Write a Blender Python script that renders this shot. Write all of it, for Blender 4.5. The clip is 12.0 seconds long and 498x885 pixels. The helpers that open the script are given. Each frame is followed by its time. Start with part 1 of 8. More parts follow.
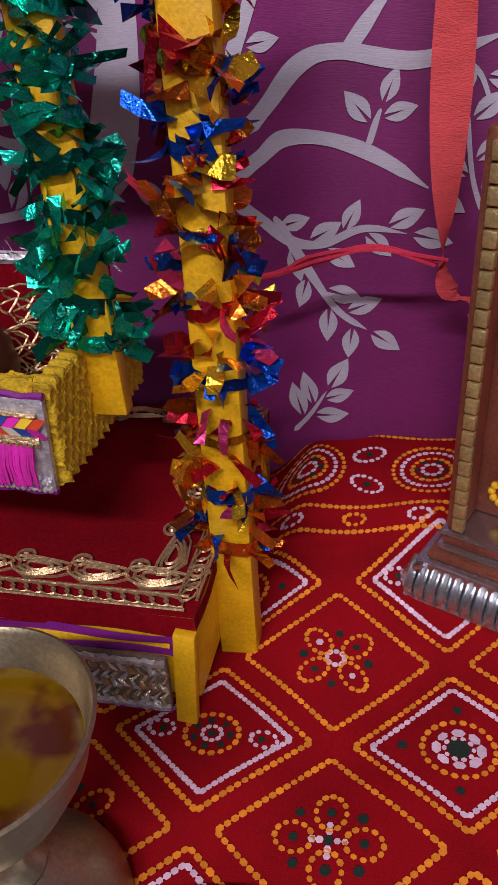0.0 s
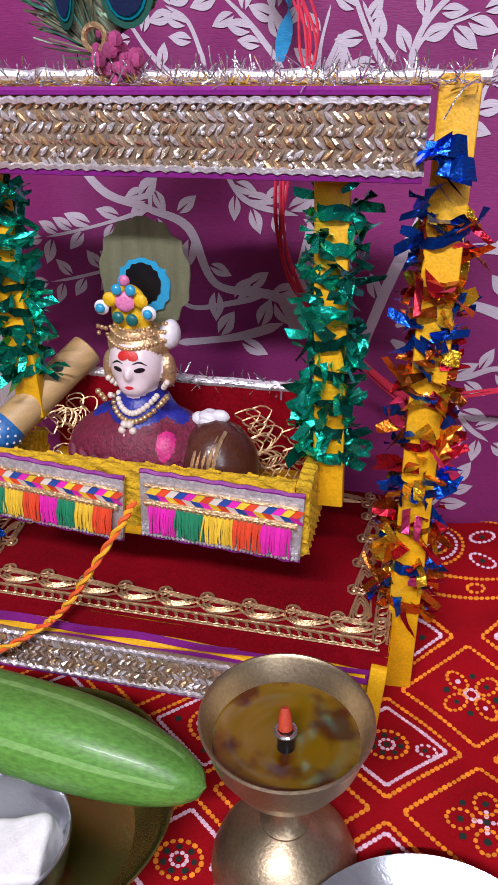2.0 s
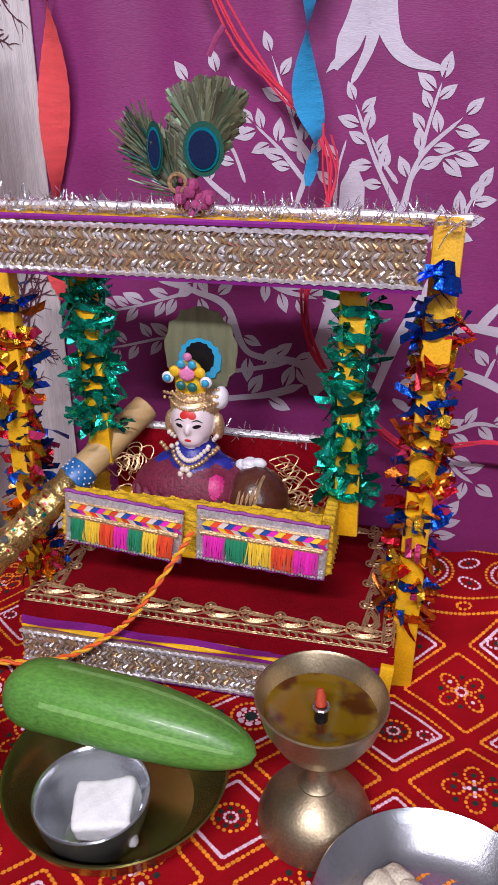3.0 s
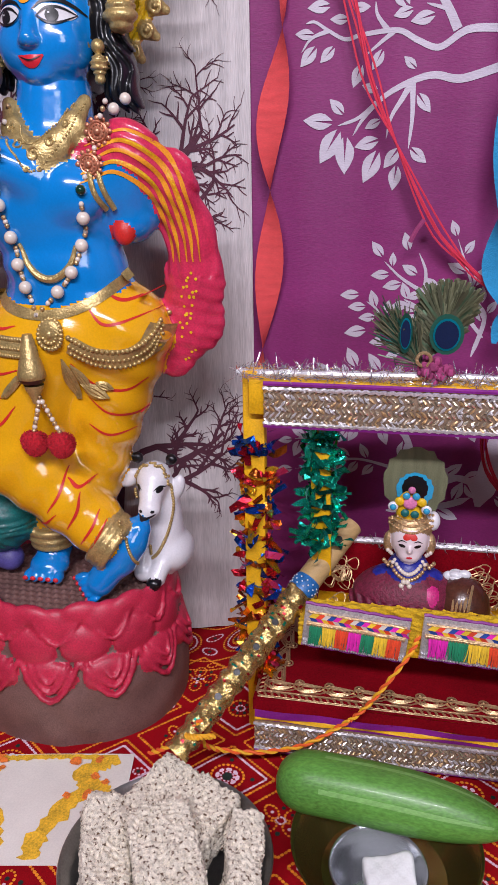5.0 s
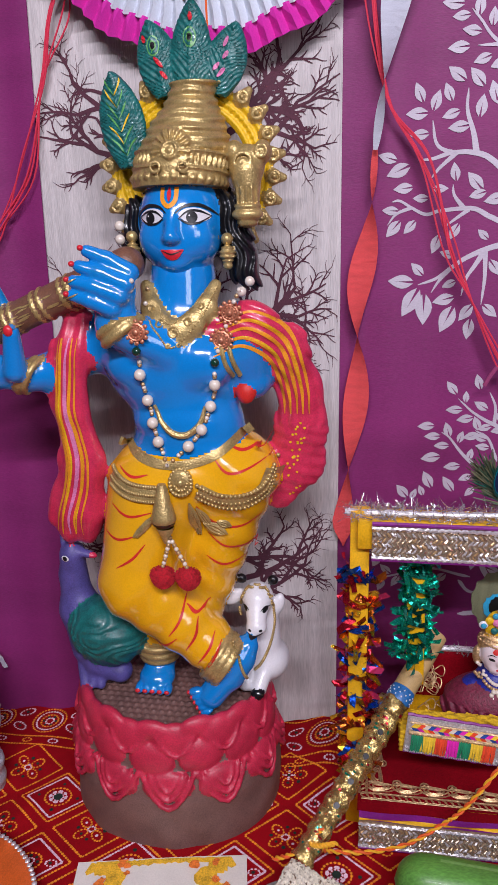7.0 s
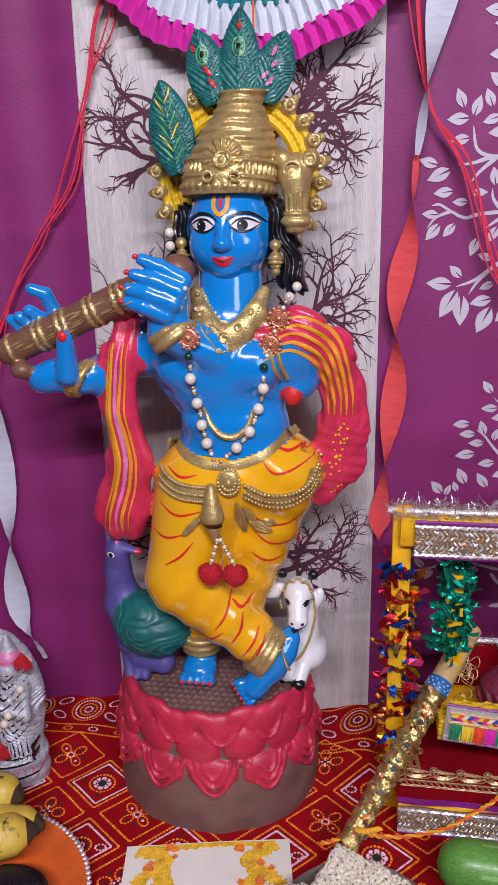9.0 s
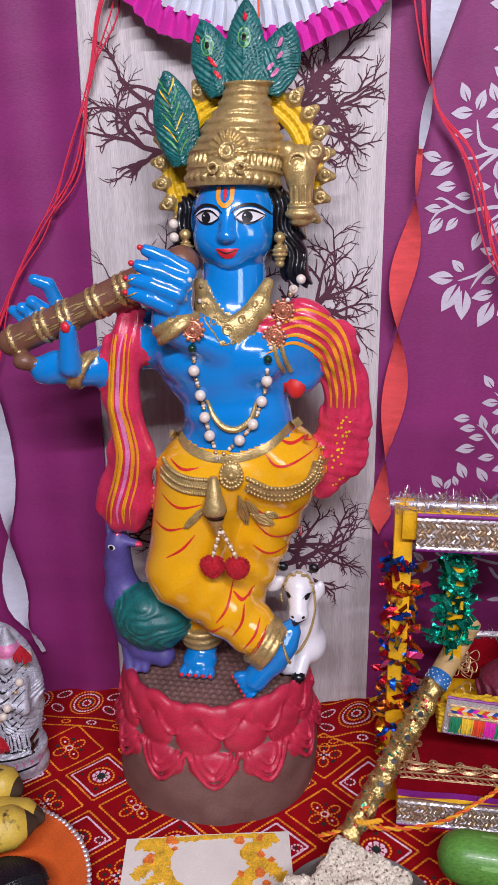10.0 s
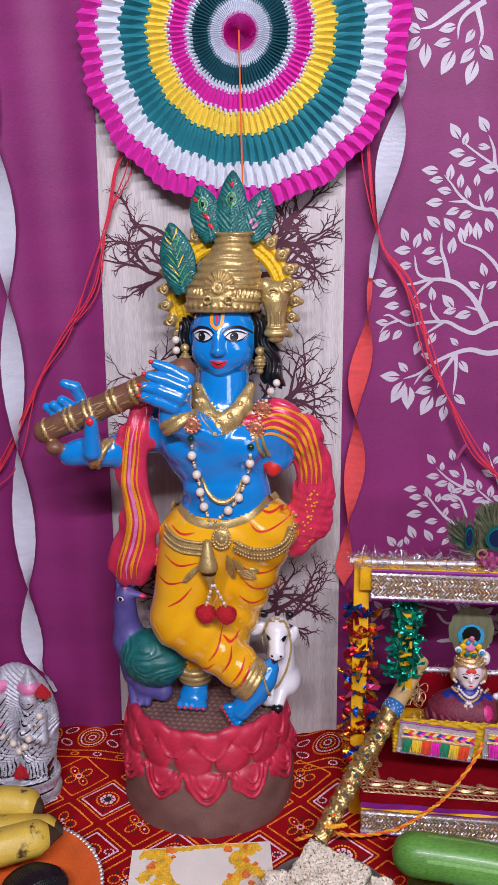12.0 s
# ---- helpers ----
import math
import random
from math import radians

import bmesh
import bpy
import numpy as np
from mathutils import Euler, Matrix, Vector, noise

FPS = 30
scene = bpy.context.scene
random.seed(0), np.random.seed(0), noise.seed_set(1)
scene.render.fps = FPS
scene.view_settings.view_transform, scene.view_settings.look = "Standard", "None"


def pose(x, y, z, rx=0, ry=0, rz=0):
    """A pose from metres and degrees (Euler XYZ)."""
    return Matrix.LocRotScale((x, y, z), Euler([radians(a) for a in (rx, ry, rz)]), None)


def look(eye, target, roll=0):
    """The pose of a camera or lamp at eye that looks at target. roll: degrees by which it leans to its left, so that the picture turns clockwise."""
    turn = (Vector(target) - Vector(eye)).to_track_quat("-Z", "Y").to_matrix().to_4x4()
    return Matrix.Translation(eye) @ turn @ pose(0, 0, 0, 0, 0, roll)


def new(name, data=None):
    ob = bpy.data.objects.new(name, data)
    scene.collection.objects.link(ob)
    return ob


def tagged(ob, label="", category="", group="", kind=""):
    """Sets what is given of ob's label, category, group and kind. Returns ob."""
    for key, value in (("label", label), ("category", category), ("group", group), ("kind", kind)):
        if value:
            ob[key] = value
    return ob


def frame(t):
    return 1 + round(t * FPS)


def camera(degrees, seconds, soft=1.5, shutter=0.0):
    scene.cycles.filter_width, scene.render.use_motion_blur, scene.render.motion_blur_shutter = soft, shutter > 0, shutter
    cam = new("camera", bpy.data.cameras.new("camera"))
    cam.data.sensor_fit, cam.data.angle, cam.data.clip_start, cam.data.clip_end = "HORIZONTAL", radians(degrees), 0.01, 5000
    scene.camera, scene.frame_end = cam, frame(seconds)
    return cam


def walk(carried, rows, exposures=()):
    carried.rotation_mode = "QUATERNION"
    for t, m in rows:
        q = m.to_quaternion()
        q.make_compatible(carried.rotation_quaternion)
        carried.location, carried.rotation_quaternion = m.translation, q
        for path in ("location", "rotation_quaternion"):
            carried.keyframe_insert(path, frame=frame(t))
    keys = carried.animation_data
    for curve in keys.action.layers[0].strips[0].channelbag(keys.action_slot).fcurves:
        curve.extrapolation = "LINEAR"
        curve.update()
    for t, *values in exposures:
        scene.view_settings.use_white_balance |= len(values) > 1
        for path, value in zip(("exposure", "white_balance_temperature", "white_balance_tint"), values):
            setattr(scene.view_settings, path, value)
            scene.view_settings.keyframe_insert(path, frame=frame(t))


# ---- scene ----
cam = camera(36.9, 12.0, soft=1.15)
PATH = [
    (0, (0.149, 0.033, 0.294), (-0.247, 1.697, -0.742), -3.7),
    (0.5, (0.115, 0.03, 0.304), (-0.307, 1.689, -0.729), -3.3),
    (1, (0.097, 0.016, 0.325), (-0.332, 1.691, -0.679), -2.8),
    (1.5, (0.09, -0.017, 0.351), (-0.337, 1.681, -0.616), -1.6),
    (2, (0.069, -0.088, 0.385), (-0.353, 1.634, -0.541), -0.7),
    (2.5, (0.059, -0.147, 0.417), (-0.351, 1.601, -0.464), -0.0),
    (2.7, (0.059, -0.166, 0.427), (-0.343, 1.592, -0.439), 0.2),
    (4.3, (-0.009, -0.276, 0.51), (-0.384, 1.539, -0.24), -0.6),
    (4.5, (-0.035, -0.287, 0.519), (-0.413, 1.532, -0.223), -0.8),
    (5, (-0.117, -0.311, 0.542), (-0.496, 1.523, -0.16), -1.0),
    (5.5, (-0.171, -0.332, 0.591), (-0.549, 1.52, -0.062), -1.1),
    (6, (-0.185, -0.344, 0.624), (-0.54, 1.527, 0.014), -1.1),
    (6.5, (-0.206, -0.366, 0.653), (-0.54, 1.513, 0.055), -1.3),
    (7, (-0.229, -0.378, 0.662), (-0.552, 1.498, 0.049), -1.6),
    (9, (-0.271, -0.398, 0.687), (-0.593, 1.463, 0.029), -1.8),
    (9.5, (-0.278, -0.401, 0.686), (-0.59, 1.459, 0.022), -1.5),
    (10, (-0.282, -0.401, 0.683), (-0.581, 1.461, 0.017), -1.3),
    (10.5, (-0.281, -0.404, 0.688), (-0.565, 1.465, 0.034), -1.2),
    (11, (-0.283, -0.446, 0.723), (-0.549, 1.436, 0.101), -1.2),
    (11.5, (-0.295, -0.507, 0.757), (-0.546, 1.391, 0.176), -1.1),
    (12, (-0.263, -0.562, 0.765), (-0.514, 1.348, 0.227), -1.0),
]
EXPOSURES = [(0.0, -0.62), (0.6, -0.6), (1.2, -0.2), (2.0, -0.02), (2.7, -0.08), (4.5, -0.28), (5.5, -0.36), (7.0, -0.42), (9.0, -0.32), (10.5, -0.25), (12.0, -0.3)]
walk(cam, [(t, look(eye, target, roll)) for t, eye, target, roll in PATH], EXPOSURES)

# ---- world and lights ----
world = bpy.data.worlds.new("world")
scene.world = world
world.use_nodes = True
world.node_tree.nodes["Background"].inputs[0].default_value = (0.75, 0.8, 0.9, 1)
world.node_tree.nodes["Background"].inputs[1].default_value = 0.01


def area_lamp(name, eye, target, w, h, power, colour):
    lamp = bpy.data.lights.new(name, "AREA")
    lamp.shape, lamp.size, lamp.size_y, lamp.energy, lamp.color = "RECTANGLE", w, h, power, colour
    new(name, lamp).matrix_world = look(eye, target)


area_lamp("tube_light", (-0.08, -1.30, 1.72), (-0.35, 0.35, 0.35), 1.2, 0.05, 58, (0.98, 0.925, 1.05))
# Added fill lamp from the right, with no window or fixture behind it.
area_lamp("fill_light", (0.95, -1.7, 1.2), (-0.2, 0.35, 0.3), 0.7, 0.9, 14, (0.90, 0.91, 1.06))


# ---- materials ----
def mat(name, col, rough=0.5, metal=0.0, var=0.12, scale=60.0, bump=0.15, coat=0.0, fine=600.0, stretch=(1, 1, 1), rand=0.0, sheen=0.0, trans=0.0, spec=0.5):
    m = bpy.data.materials.new(name)
    m.use_nodes = True
    nt = m.node_tree
    nd, ln = nt.nodes, nt.links
    bs = nd["Principled BSDF"]
    bs.inputs["Roughness"].default_value = rough
    bs.inputs["Metallic"].default_value = metal
    bs.inputs["Coat Weight"].default_value = coat
    bs.inputs["Coat Roughness"].default_value = 0.08
    bs.inputs["Sheen Weight"].default_value = sheen
    bs.inputs["Specular IOR Level"].default_value = spec
    bs.inputs["Transmission Weight"].default_value = trans
    tc = nd.new("ShaderNodeTexCoord")
    mp = nd.new("ShaderNodeMapping")
    mp.inputs["Scale"].default_value = stretch
    ln.new(tc.outputs["Object"], mp.inputs[0])
    n1 = nd.new("ShaderNodeTexNoise")
    n1.inputs["Scale"].default_value, n1.inputs["Detail"].default_value = scale, 4
    n2 = nd.new("ShaderNodeTexNoise")
    n2.inputs["Scale"].default_value, n2.inputs["Detail"].default_value = fine, 2
    ln.new(mp.outputs[0], n1.inputs[0])
    ln.new(mp.outputs[0], n2.inputs[0])
    add = nd.new("ShaderNodeMath")
    add.operation = "ADD"
    ln.new(n1.outputs[0], add.inputs[0])
    ln.new(n2.outputs[0], add.inputs[1])
    rg = nd.new("ShaderNodeMapRange")
    rg.inputs["From Min"].default_value, rg.inputs["From Max"].default_value = 0.65, 1.35
    rg.inputs["To Min"].default_value, rg.inputs["To Max"].default_value = 1 - var, 1 + var
    ln.new(add.outputs[0], rg.inputs[0])
    mul = nd.new("ShaderNodeVectorMath")
    mul.operation = "SCALE"
    mul.inputs[0].default_value = col
    if rand:
        gi = nd.new("ShaderNodeNewGeometry")
        r2 = nd.new("ShaderNodeMapRange")
        r2.inputs["To Min"].default_value, r2.inputs["To Max"].default_value = 1 - rand, 1 + rand
        ln.new(gi.outputs["Random Per Island"], r2.inputs[0])
        mm = nd.new("ShaderNodeMath")
        mm.operation = "MULTIPLY"
        ln.new(rg.outputs[0], mm.inputs[0])
        ln.new(r2.outputs[0], mm.inputs[1])
        ln.new(mm.outputs[0], mul.inputs["Scale"])
    else:
        ln.new(rg.outputs[0], mul.inputs["Scale"])
    ln.new(mul.outputs[0], bs.inputs["Base Color"])
    if bump:
        bp = nd.new("ShaderNodeBump")
        bp.inputs["Strength"].default_value, bp.inputs["Distance"].default_value = bump, 0.001
        ln.new(add.outputs[0], bp.inputs["Height"])
        ln.new(bp.outputs[0], bs.inputs["Normal"])
    return m


# Mid grey, set low to limit light bounced off the unseen room.
M_WALL = mat("wall_paint", (0.24, 0.24, 0.25), 0.8, scale=4, fine=200)
M_FLOOR = mat("floor_grey", (0.2, 0.19, 0.18), 0.4, scale=3)
M_WOOD = mat("table_wood", (0.22, 0.12, 0.06), 0.5, scale=20, stretch=(1, 8, 8))
M_CLOTH = mat("red_cotton", (0.30, 0.003, 0.008), 0.9, var=0.3, scale=25, fine=1500, bump=0.3, spec=0.1)
M_ORANGE = mat("orange_dye", (0.85, 0.26, 0.012), 0.85, var=0.15, rand=0.2, bump=0.2)
M_PINKW = mat("pale_pink_dye", (0.80, 0.56, 0.66), 0.85, var=0.12, rand=0.15, bump=0.2)
M_DARKG = mat("dark_green_dye", (0.008, 0.022, 0.014), 0.8, var=0.3, bump=0.2)
M_PURPLE = mat("purple_curtain", (0.215, 0.016, 0.130), 0.6, var=0.22, scale=9, fine=900, bump=0.22, stretch=(0.25, 1, 2.2))
M_SILVER = mat("silver_print", (0.54, 0.49, 0.57), 0.55, var=0.12, scale=30, fine=900, bump=0.3, stretch=(0.3, 1, 2))
M_GREY = mat("beige_grey_curtain", (0.58, 0.54, 0.54), 0.85, var=0.22, scale=40, fine=500, bump=0.5, stretch=(2.5, 1, 0.15), spec=0.2)
M_TWIG = mat("dark_maroon_print", (0.085, 0.022, 0.040), 0.8, var=0.3)
M_CORAL = mat("coral_crepe_paper", (0.78, 0.080, 0.085), 0.8, var=0.15, scale=40, fine=700, stretch=(1, 1, 4), bump=0.8)
M_WHITEC = mat("white_crepe_paper", (0.62, 0.64, 0.74), 0.8, var=0.1, scale=40, fine=700, stretch=(1, 1, 4), bump=0.8)
M_BLUEC = mat("blue_crepe_paper", (0.02, 0.28, 0.55), 0.8, var=0.15, scale=40, fine=700, stretch=(1, 1, 4), bump=0.8)
M_REDTH = mat("red_thread", (0.66, 0.03, 0.075), 0.7, scale=300, bump=0.3)
M_YELTH = mat("yellow_thread", (0.85, 0.42, 0.02), 0.7, scale=300, bump=0.3)
M_ORTH = mat("orange_thread", (0.80, 0.12, 0.02), 0.7, scale=300, bump=0.3)
M_MAG = mat("magenta_paper", (0.62, 0.02, 0.36), 0.75, var=0.12, scale=40)
M_WPAP = mat("white_paper", (0.62, 0.66, 0.74), 0.75, var=0.08, scale=40)
M_TEAL = mat("teal_paper", (0.012, 0.19, 0.235), 0.75, var=0.15, scale=40)
M_DTEAL = mat("dark_teal_paper", (0.004, 0.075, 0.105), 0.75, var=0.15, scale=40)
M_YPAP = mat("yellow_paper", (0.80, 0.60, 0.07), 0.75, var=0.12, scale=40)
# painted statue
S_BLUE = mat("blue_gloss_paint", (0.004, 0.215, 0.62), 0.16, var=0.08, scale=25, bump=0.05, coat=1.0)
S_YEL = mat("yellow_gloss_paint", (0.82, 0.41, 0.008), 0.18, var=0.1, scale=25, bump=0.08, coat=1.0)
S_GOLD = mat("dull_gold_paint", (0.50, 0.36, 0.145), 0.36, metal=0.55, var=0.3, scale=120, bump=0.5)
S_PINK = mat("pink_red_gloss_paint", (0.60, 0.030, 0.088), 0.28, var=0.25, scale=60, bump=0.15, coat=0.4)
S_STRIPE = mat("orange_yellow_paint", (0.78, 0.30, 0.02), 0.35, var=0.2, scale=80)
S_RED = mat("red_paint", (0.60, 0.025, 0.02), 0.4, var=0.15)
S_BLACK = mat("black_gloss_paint", (0.006, 0.006, 0.008), 0.3, var=0.2, coat=0.3, bump=0.2)
S_WHITE = mat("white_gloss_paint", (0.74, 0.73, 0.76), 0.35, var=0.08, scale=30, coat=0.3)
S_PURP = mat("violet_paint", (0.085, 0.07, 0.26), 0.5, var=0.3, scale=60, bump=0.3)
S_GREEN = mat("teal_green_paint", (0.006, 0.12, 0.115), 0.42, var=0.45, scale=90, bump=0.4, coat=0.2)
S_BROWN = mat("brown_clay_paint", (0.17, 0.088, 0.076), 0.6, var=0.3, scale=35, bump=0.4)
S_LOTUS = mat("crimson_lotus_paint", (0.50, 0.024, 0.062), 0.45, var=0.3, scale=50, bump=0.25)
S_HALO = mat("bright_yellow_paint", (0.76, 0.47, 0.01), 0.45, var=0.2, scale=150, bump=0.5)
S_FLUTE = mat("brown_gloss_paint", (0.17, 0.075, 0.045), 0.4, var=0.3, scale=60, bump=0.3)
S_LIP = mat("lip_red_paint", (0.62, 0.02, 0.035), 0.3)
S_LAV = mat("pale_pink_paint", (0.66, 0.20, 0.40), 0.4, var=0.3)
S_LEAFG = mat("light_green_paint", (0.10, 0.34, 0.09), 0.4, var=0.3, scale=90)
S_INK = mat("black_line_paint", (0.008, 0.008, 0.010), 0.4, var=0.2, bump=0.05)
S_SKIN = mat("pale_marble", (0.78, 0.66, 0.68), 0.3, var=0.05, coat=0.4, bump=0.03)
S_SILV = mat("silver_grey_paint", (0.46, 0.46, 0.52), 0.45, metal=0.25, var=0.35, scale=150, bump=0.5)
# swing, metal, food
W_YEL = mat("yellow_painted_wood", (0.78, 0.42, 0.006), 0.5, var=0.2, scale=50, bump=0.35, coat=0.1)
W_FOAM = mat("yellow_foam", (0.62, 0.38, 0.01), 0.9, var=0.3, scale=180, bump=1.2)
V_RED = mat("crimson_velvet", (0.20, 0.0015, 0.007), 0.95, var=0.35, scale=18, bump=0.15, spec=0.08)
C_GOLD = mat("gold_cord", (0.62, 0.42, 0.22), 0.38, metal=0.7, var=0.3, scale=400, bump=0.5)
C_SILV = mat("silver_lace", (0.72, 0.70, 0.72), 0.35, metal=0.6, var=0.3, scale=400, bump=0.5, rand=0.2)
C_SEQ = mat("champagne_sequin", (0.80, 0.68, 0.52), 0.22, metal=0.8, var=0.2, scale=300, bump=0.2, rand=0.5)
C_BACK = mat("lace_backing", (0.22, 0.15, 0.10), 0.5, var=0.3, scale=300)
C_VIO = mat("violet_satin", (0.22, 0.015, 0.22), 0.45, var=0.2)
F_BLUE = mat("blue_foil", (0.01, 0.09, 0.55), 0.2, metal=0.85, rand=0.5, bump=0.4)
F_GOLD = mat("gold_foil", (0.80, 0.46, 0.03), 0.2, metal=0.85, rand=0.5, bump=0.4)
F_RED = mat("red_foil", (0.50, 0.012, 0.03), 0.22, metal=0.8, rand=0.6, bump=0.4)
F_COPPER = mat("copper_foil", (0.60, 0.14, 0.015), 0.2, metal=0.85, rand=0.6, bump=0.4)
F_PINK = mat("pink_foil", (0.80, 0.06, 0.22), 0.25, metal=0.7, rand=0.4, bump=0.4)
F_GREEN = mat("emerald_foil", (0.012, 0.44, 0.30), 0.2, metal=0.85, rand=0.8, bump=0.4)
F_SILVER = mat("silver_foil", (0.75, 0.77, 0.82), 0.18, metal=0.9, rand=0.4, bump=0.4)
B_BRASS = mat("aged_brass", (0.36, 0.29, 0.185), 0.40, metal=0.9, var=0.25, scale=50, bump=0.12)
B_STEEL = mat("brushed_steel", (0.62, 0.63, 0.66), 0.25, metal=0.95, var=0.12, scale=40, bump=0.08)
O_OIL = mat("mustard_oil", (0.17, 0.092, 0.002), 0.06, var=0.12, scale=20, fine=60, bump=0.0, coat=0.6)
T_MAG = mat("magenta_wool", (0.70, 0.015, 0.38), 0.85, scale=400, rand=0.2)
T_GREEN = mat("green_wool", (0.01, 0.22, 0.10), 0.85, scale=400, rand=0.2)
T_YEL = mat("yellow_wool", (0.80, 0.52, 0.03), 0.85, scale=400, rand=0.2)
T_RED = mat("red_wool", (0.72, 0.06, 0.015), 0.85, scale=400, rand=0.2)
T_BLUE = mat("blue_wool", (0.015, 0.06, 0.30), 0.85, scale=400, rand=0.2)
P_PEARL = mat("pearl_bead", (0.72, 0.63, 0.54), 0.25, var=0.08, coat=0.5, bump=0)
P_POM = mat("crimson_pompom", (0.45, 0.008, 0.02), 0.95, var=0.3, scale=300, bump=1.0)
P_GREEN = mat("dark_green_bead", (0.004, 0.035, 0.020), 0.15, var=0.2, coat=0.5, bump=0)
# Dark colour for the shade inside the bell pendant.
P_DARK = mat("dark_maroon_bell_shade", (0.045, 0.010, 0.008), 0.4, var=0.3)
P_ROSE = mat("rose_gold_filigree", (0.60, 0.24, 0.14), 0.4, metal=0.6, bump=0.3)


# ---- mesh helpers ----
class Shape:
    """Gathers vertices and faces, with a material number for each face."""

    def __init__(self):
        self.v, self.f, self.m = [], [], []

    def add(self, v, f, m=0):
        o = len(self.v)
        self.v += [tuple(map(float, p)) for p in v]
        self.f += [tuple(int(i) + o for i in q) for q in f]
        self.m += list(m) if hasattr(m, "__len__") else [m] * len(f)
        return self

    def tube(self, pts, radii, n=8, m=0, closed=False, flat=1.0):
        pts = [Vector(p) for p in pts]
        k = len(pts)
        radii = radii if hasattr(radii, "__len__") else [radii] * k
        side, v, f = None, [], []
        for i, p in enumerate(pts):
            a = pts[i - 1] if i or closed else p
            b = pts[(i + 1) % k] if i < k - 1 or closed else p
            d = (b - a).normalized()
            if side is None:
                side = d.orthogonal().normalized()
            side = (side - d * side.dot(d)).normalized()
            up = d.cross(side)
            for j in range(n):
                t = 2 * math.pi * j / n
                v.append(p + radii[i] * (math.cos(t) * side + flat * math.sin(t) * up))
        for i in range(k if closed else k - 1):
            for j in range(n):
                a, b = i * n, ((i + 1) % k) * n
                f.append((a + j, a + (j + 1) % n, b + (j + 1) % n, b + j))
        if not closed:
            f += [tuple(range(n))[::-1], tuple(range((k - 1) * n, k * n))]
        return self.add(v, f, m)

    def lathe(self, c, profile, n=48, m=0, sy=1.0):
        v, f = [], []
        for r, z in profile:
            for j in range(n):
                t = 2 * math.pi * j / n
                v.append((c[0] + r * math.cos(t), c[1] + sy * r * math.sin(t), c[2] + z))
        for i in range(len(profile) - 1):
            for j in range(n):
                a, b = i * n, (i + 1) * n
                f.append((a + j, a + (j + 1) % n, b + (j + 1) % n, b + j))
        return self.add(v, f, m)

    def ball(self, c, r, m=0, n=10, k=6):
        r = r if hasattr(r, "__len__") else (r, r, r)
        v = [(c[0], c[1], c[2] - r[2])]
        for i in range(1, k):
            a = -math.pi / 2 + math.pi * i / k
            v += [(c[0] + r[0] * math.cos(a) * math.cos(2 * math.pi * j / n), c[1] + r[1] * math.cos(a) * math.sin(2 * math.pi * j / n),
                   c[2] + r[2] * math.sin(a)) for j in range(n)]
        v.append((c[0], c[1], c[2] + r[2]))
        f = [(0, 1 + (j + 1) % n, 1 + j) for j in range(n)]
        for i in range(k - 2):
            a, b = 1 + i * n, 1 + (i + 1) * n
            f += [(a + j, a + (j + 1) % n, b + (j + 1) % n, b + j) for j in range(n)]
        a = 1 + (k - 2) * n
        f += [(a + j, a + (j + 1) % n, len(v) - 1) for j in range(n)]
        return self.add(v, f, m)

    def box(self, lo, hi, bev=0.002, m=0, turn=None):
        """A box with chamfered edges."""
        bm = bmesh.new()
        bmesh.ops.create_cube(bm, size=1)
        c, s = (Vector(lo) + Vector(hi)) / 2, Vector(hi) - Vector(lo)
        for p in bm.verts:
            p.co = Vector((p.co.x * s.x, p.co.y * s.y, p.co.z * s.z))
        if bev:
            bmesh.ops.bevel(bm, geom=list(bm.edges), offset=bev, segments=2, affect="EDGES", profile=0.5)
        bm.verts.index_update()
        r = turn or Matrix.Identity(3)
        self.add([c + r @ p.co for p in bm.verts], [[p.index for p in q.verts] for q in bm.faces], m)
        bm.free()
        return self

    def grid(self, fn, nu, nv, m=0):
        v = [fn(i / nu, j / nv) for j in range(nv + 1) for i in range(nu + 1)]
        f = [(j * (nu + 1) + i, j * (nu + 1) + i + 1, (j + 1) * (nu + 1) + i + 1, (j + 1) * (nu + 1) + i) for j in range(nv) for i in range(nu)]
        return self.add(v, f, m)

    def build(self, name, mats, parent=None, label="", smooth=True, base=(0, 0, 0)):
        me = bpy.data.meshes.new(name)
        me.from_pydata(self.v, [], self.f)
        for q in mats if hasattr(mats, "__len__") else [mats]:
            me.materials.append(q)
        me.polygons.foreach_set("material_index", self.m)
        me.polygons.foreach_set("use_smooth", [smooth] * len(self.f))
        if smooth:
            me.set_sharp_from_angle(angle=radians(42))
        me.update()
        ob = new(name, me)
        if parent:
            ob.parent = parent
            ob.matrix_parent_inverse = parent_world(parent).inverted()
        if label:
            ob["label"] = label
        return ob


def parent_world(ob):
    m = ob.matrix_basis.copy()
    while ob.parent:
        m = ob.parent.matrix_basis @ ob.matrix_parent_inverse @ m
        ob = ob.parent
    return m


def thing(name, at, label, category, group="", kind=""):
    ob = new(name)
    ob.matrix_basis = Matrix.Translation(at)
    ob.empty_display_size = 0.02
    return tagged(ob, label, category, group, kind)


def smooth01(a, b, x):
    t = np.clip((x - a) / (b - a), 0, 1)
    return t * t * (3 - 2 * t)


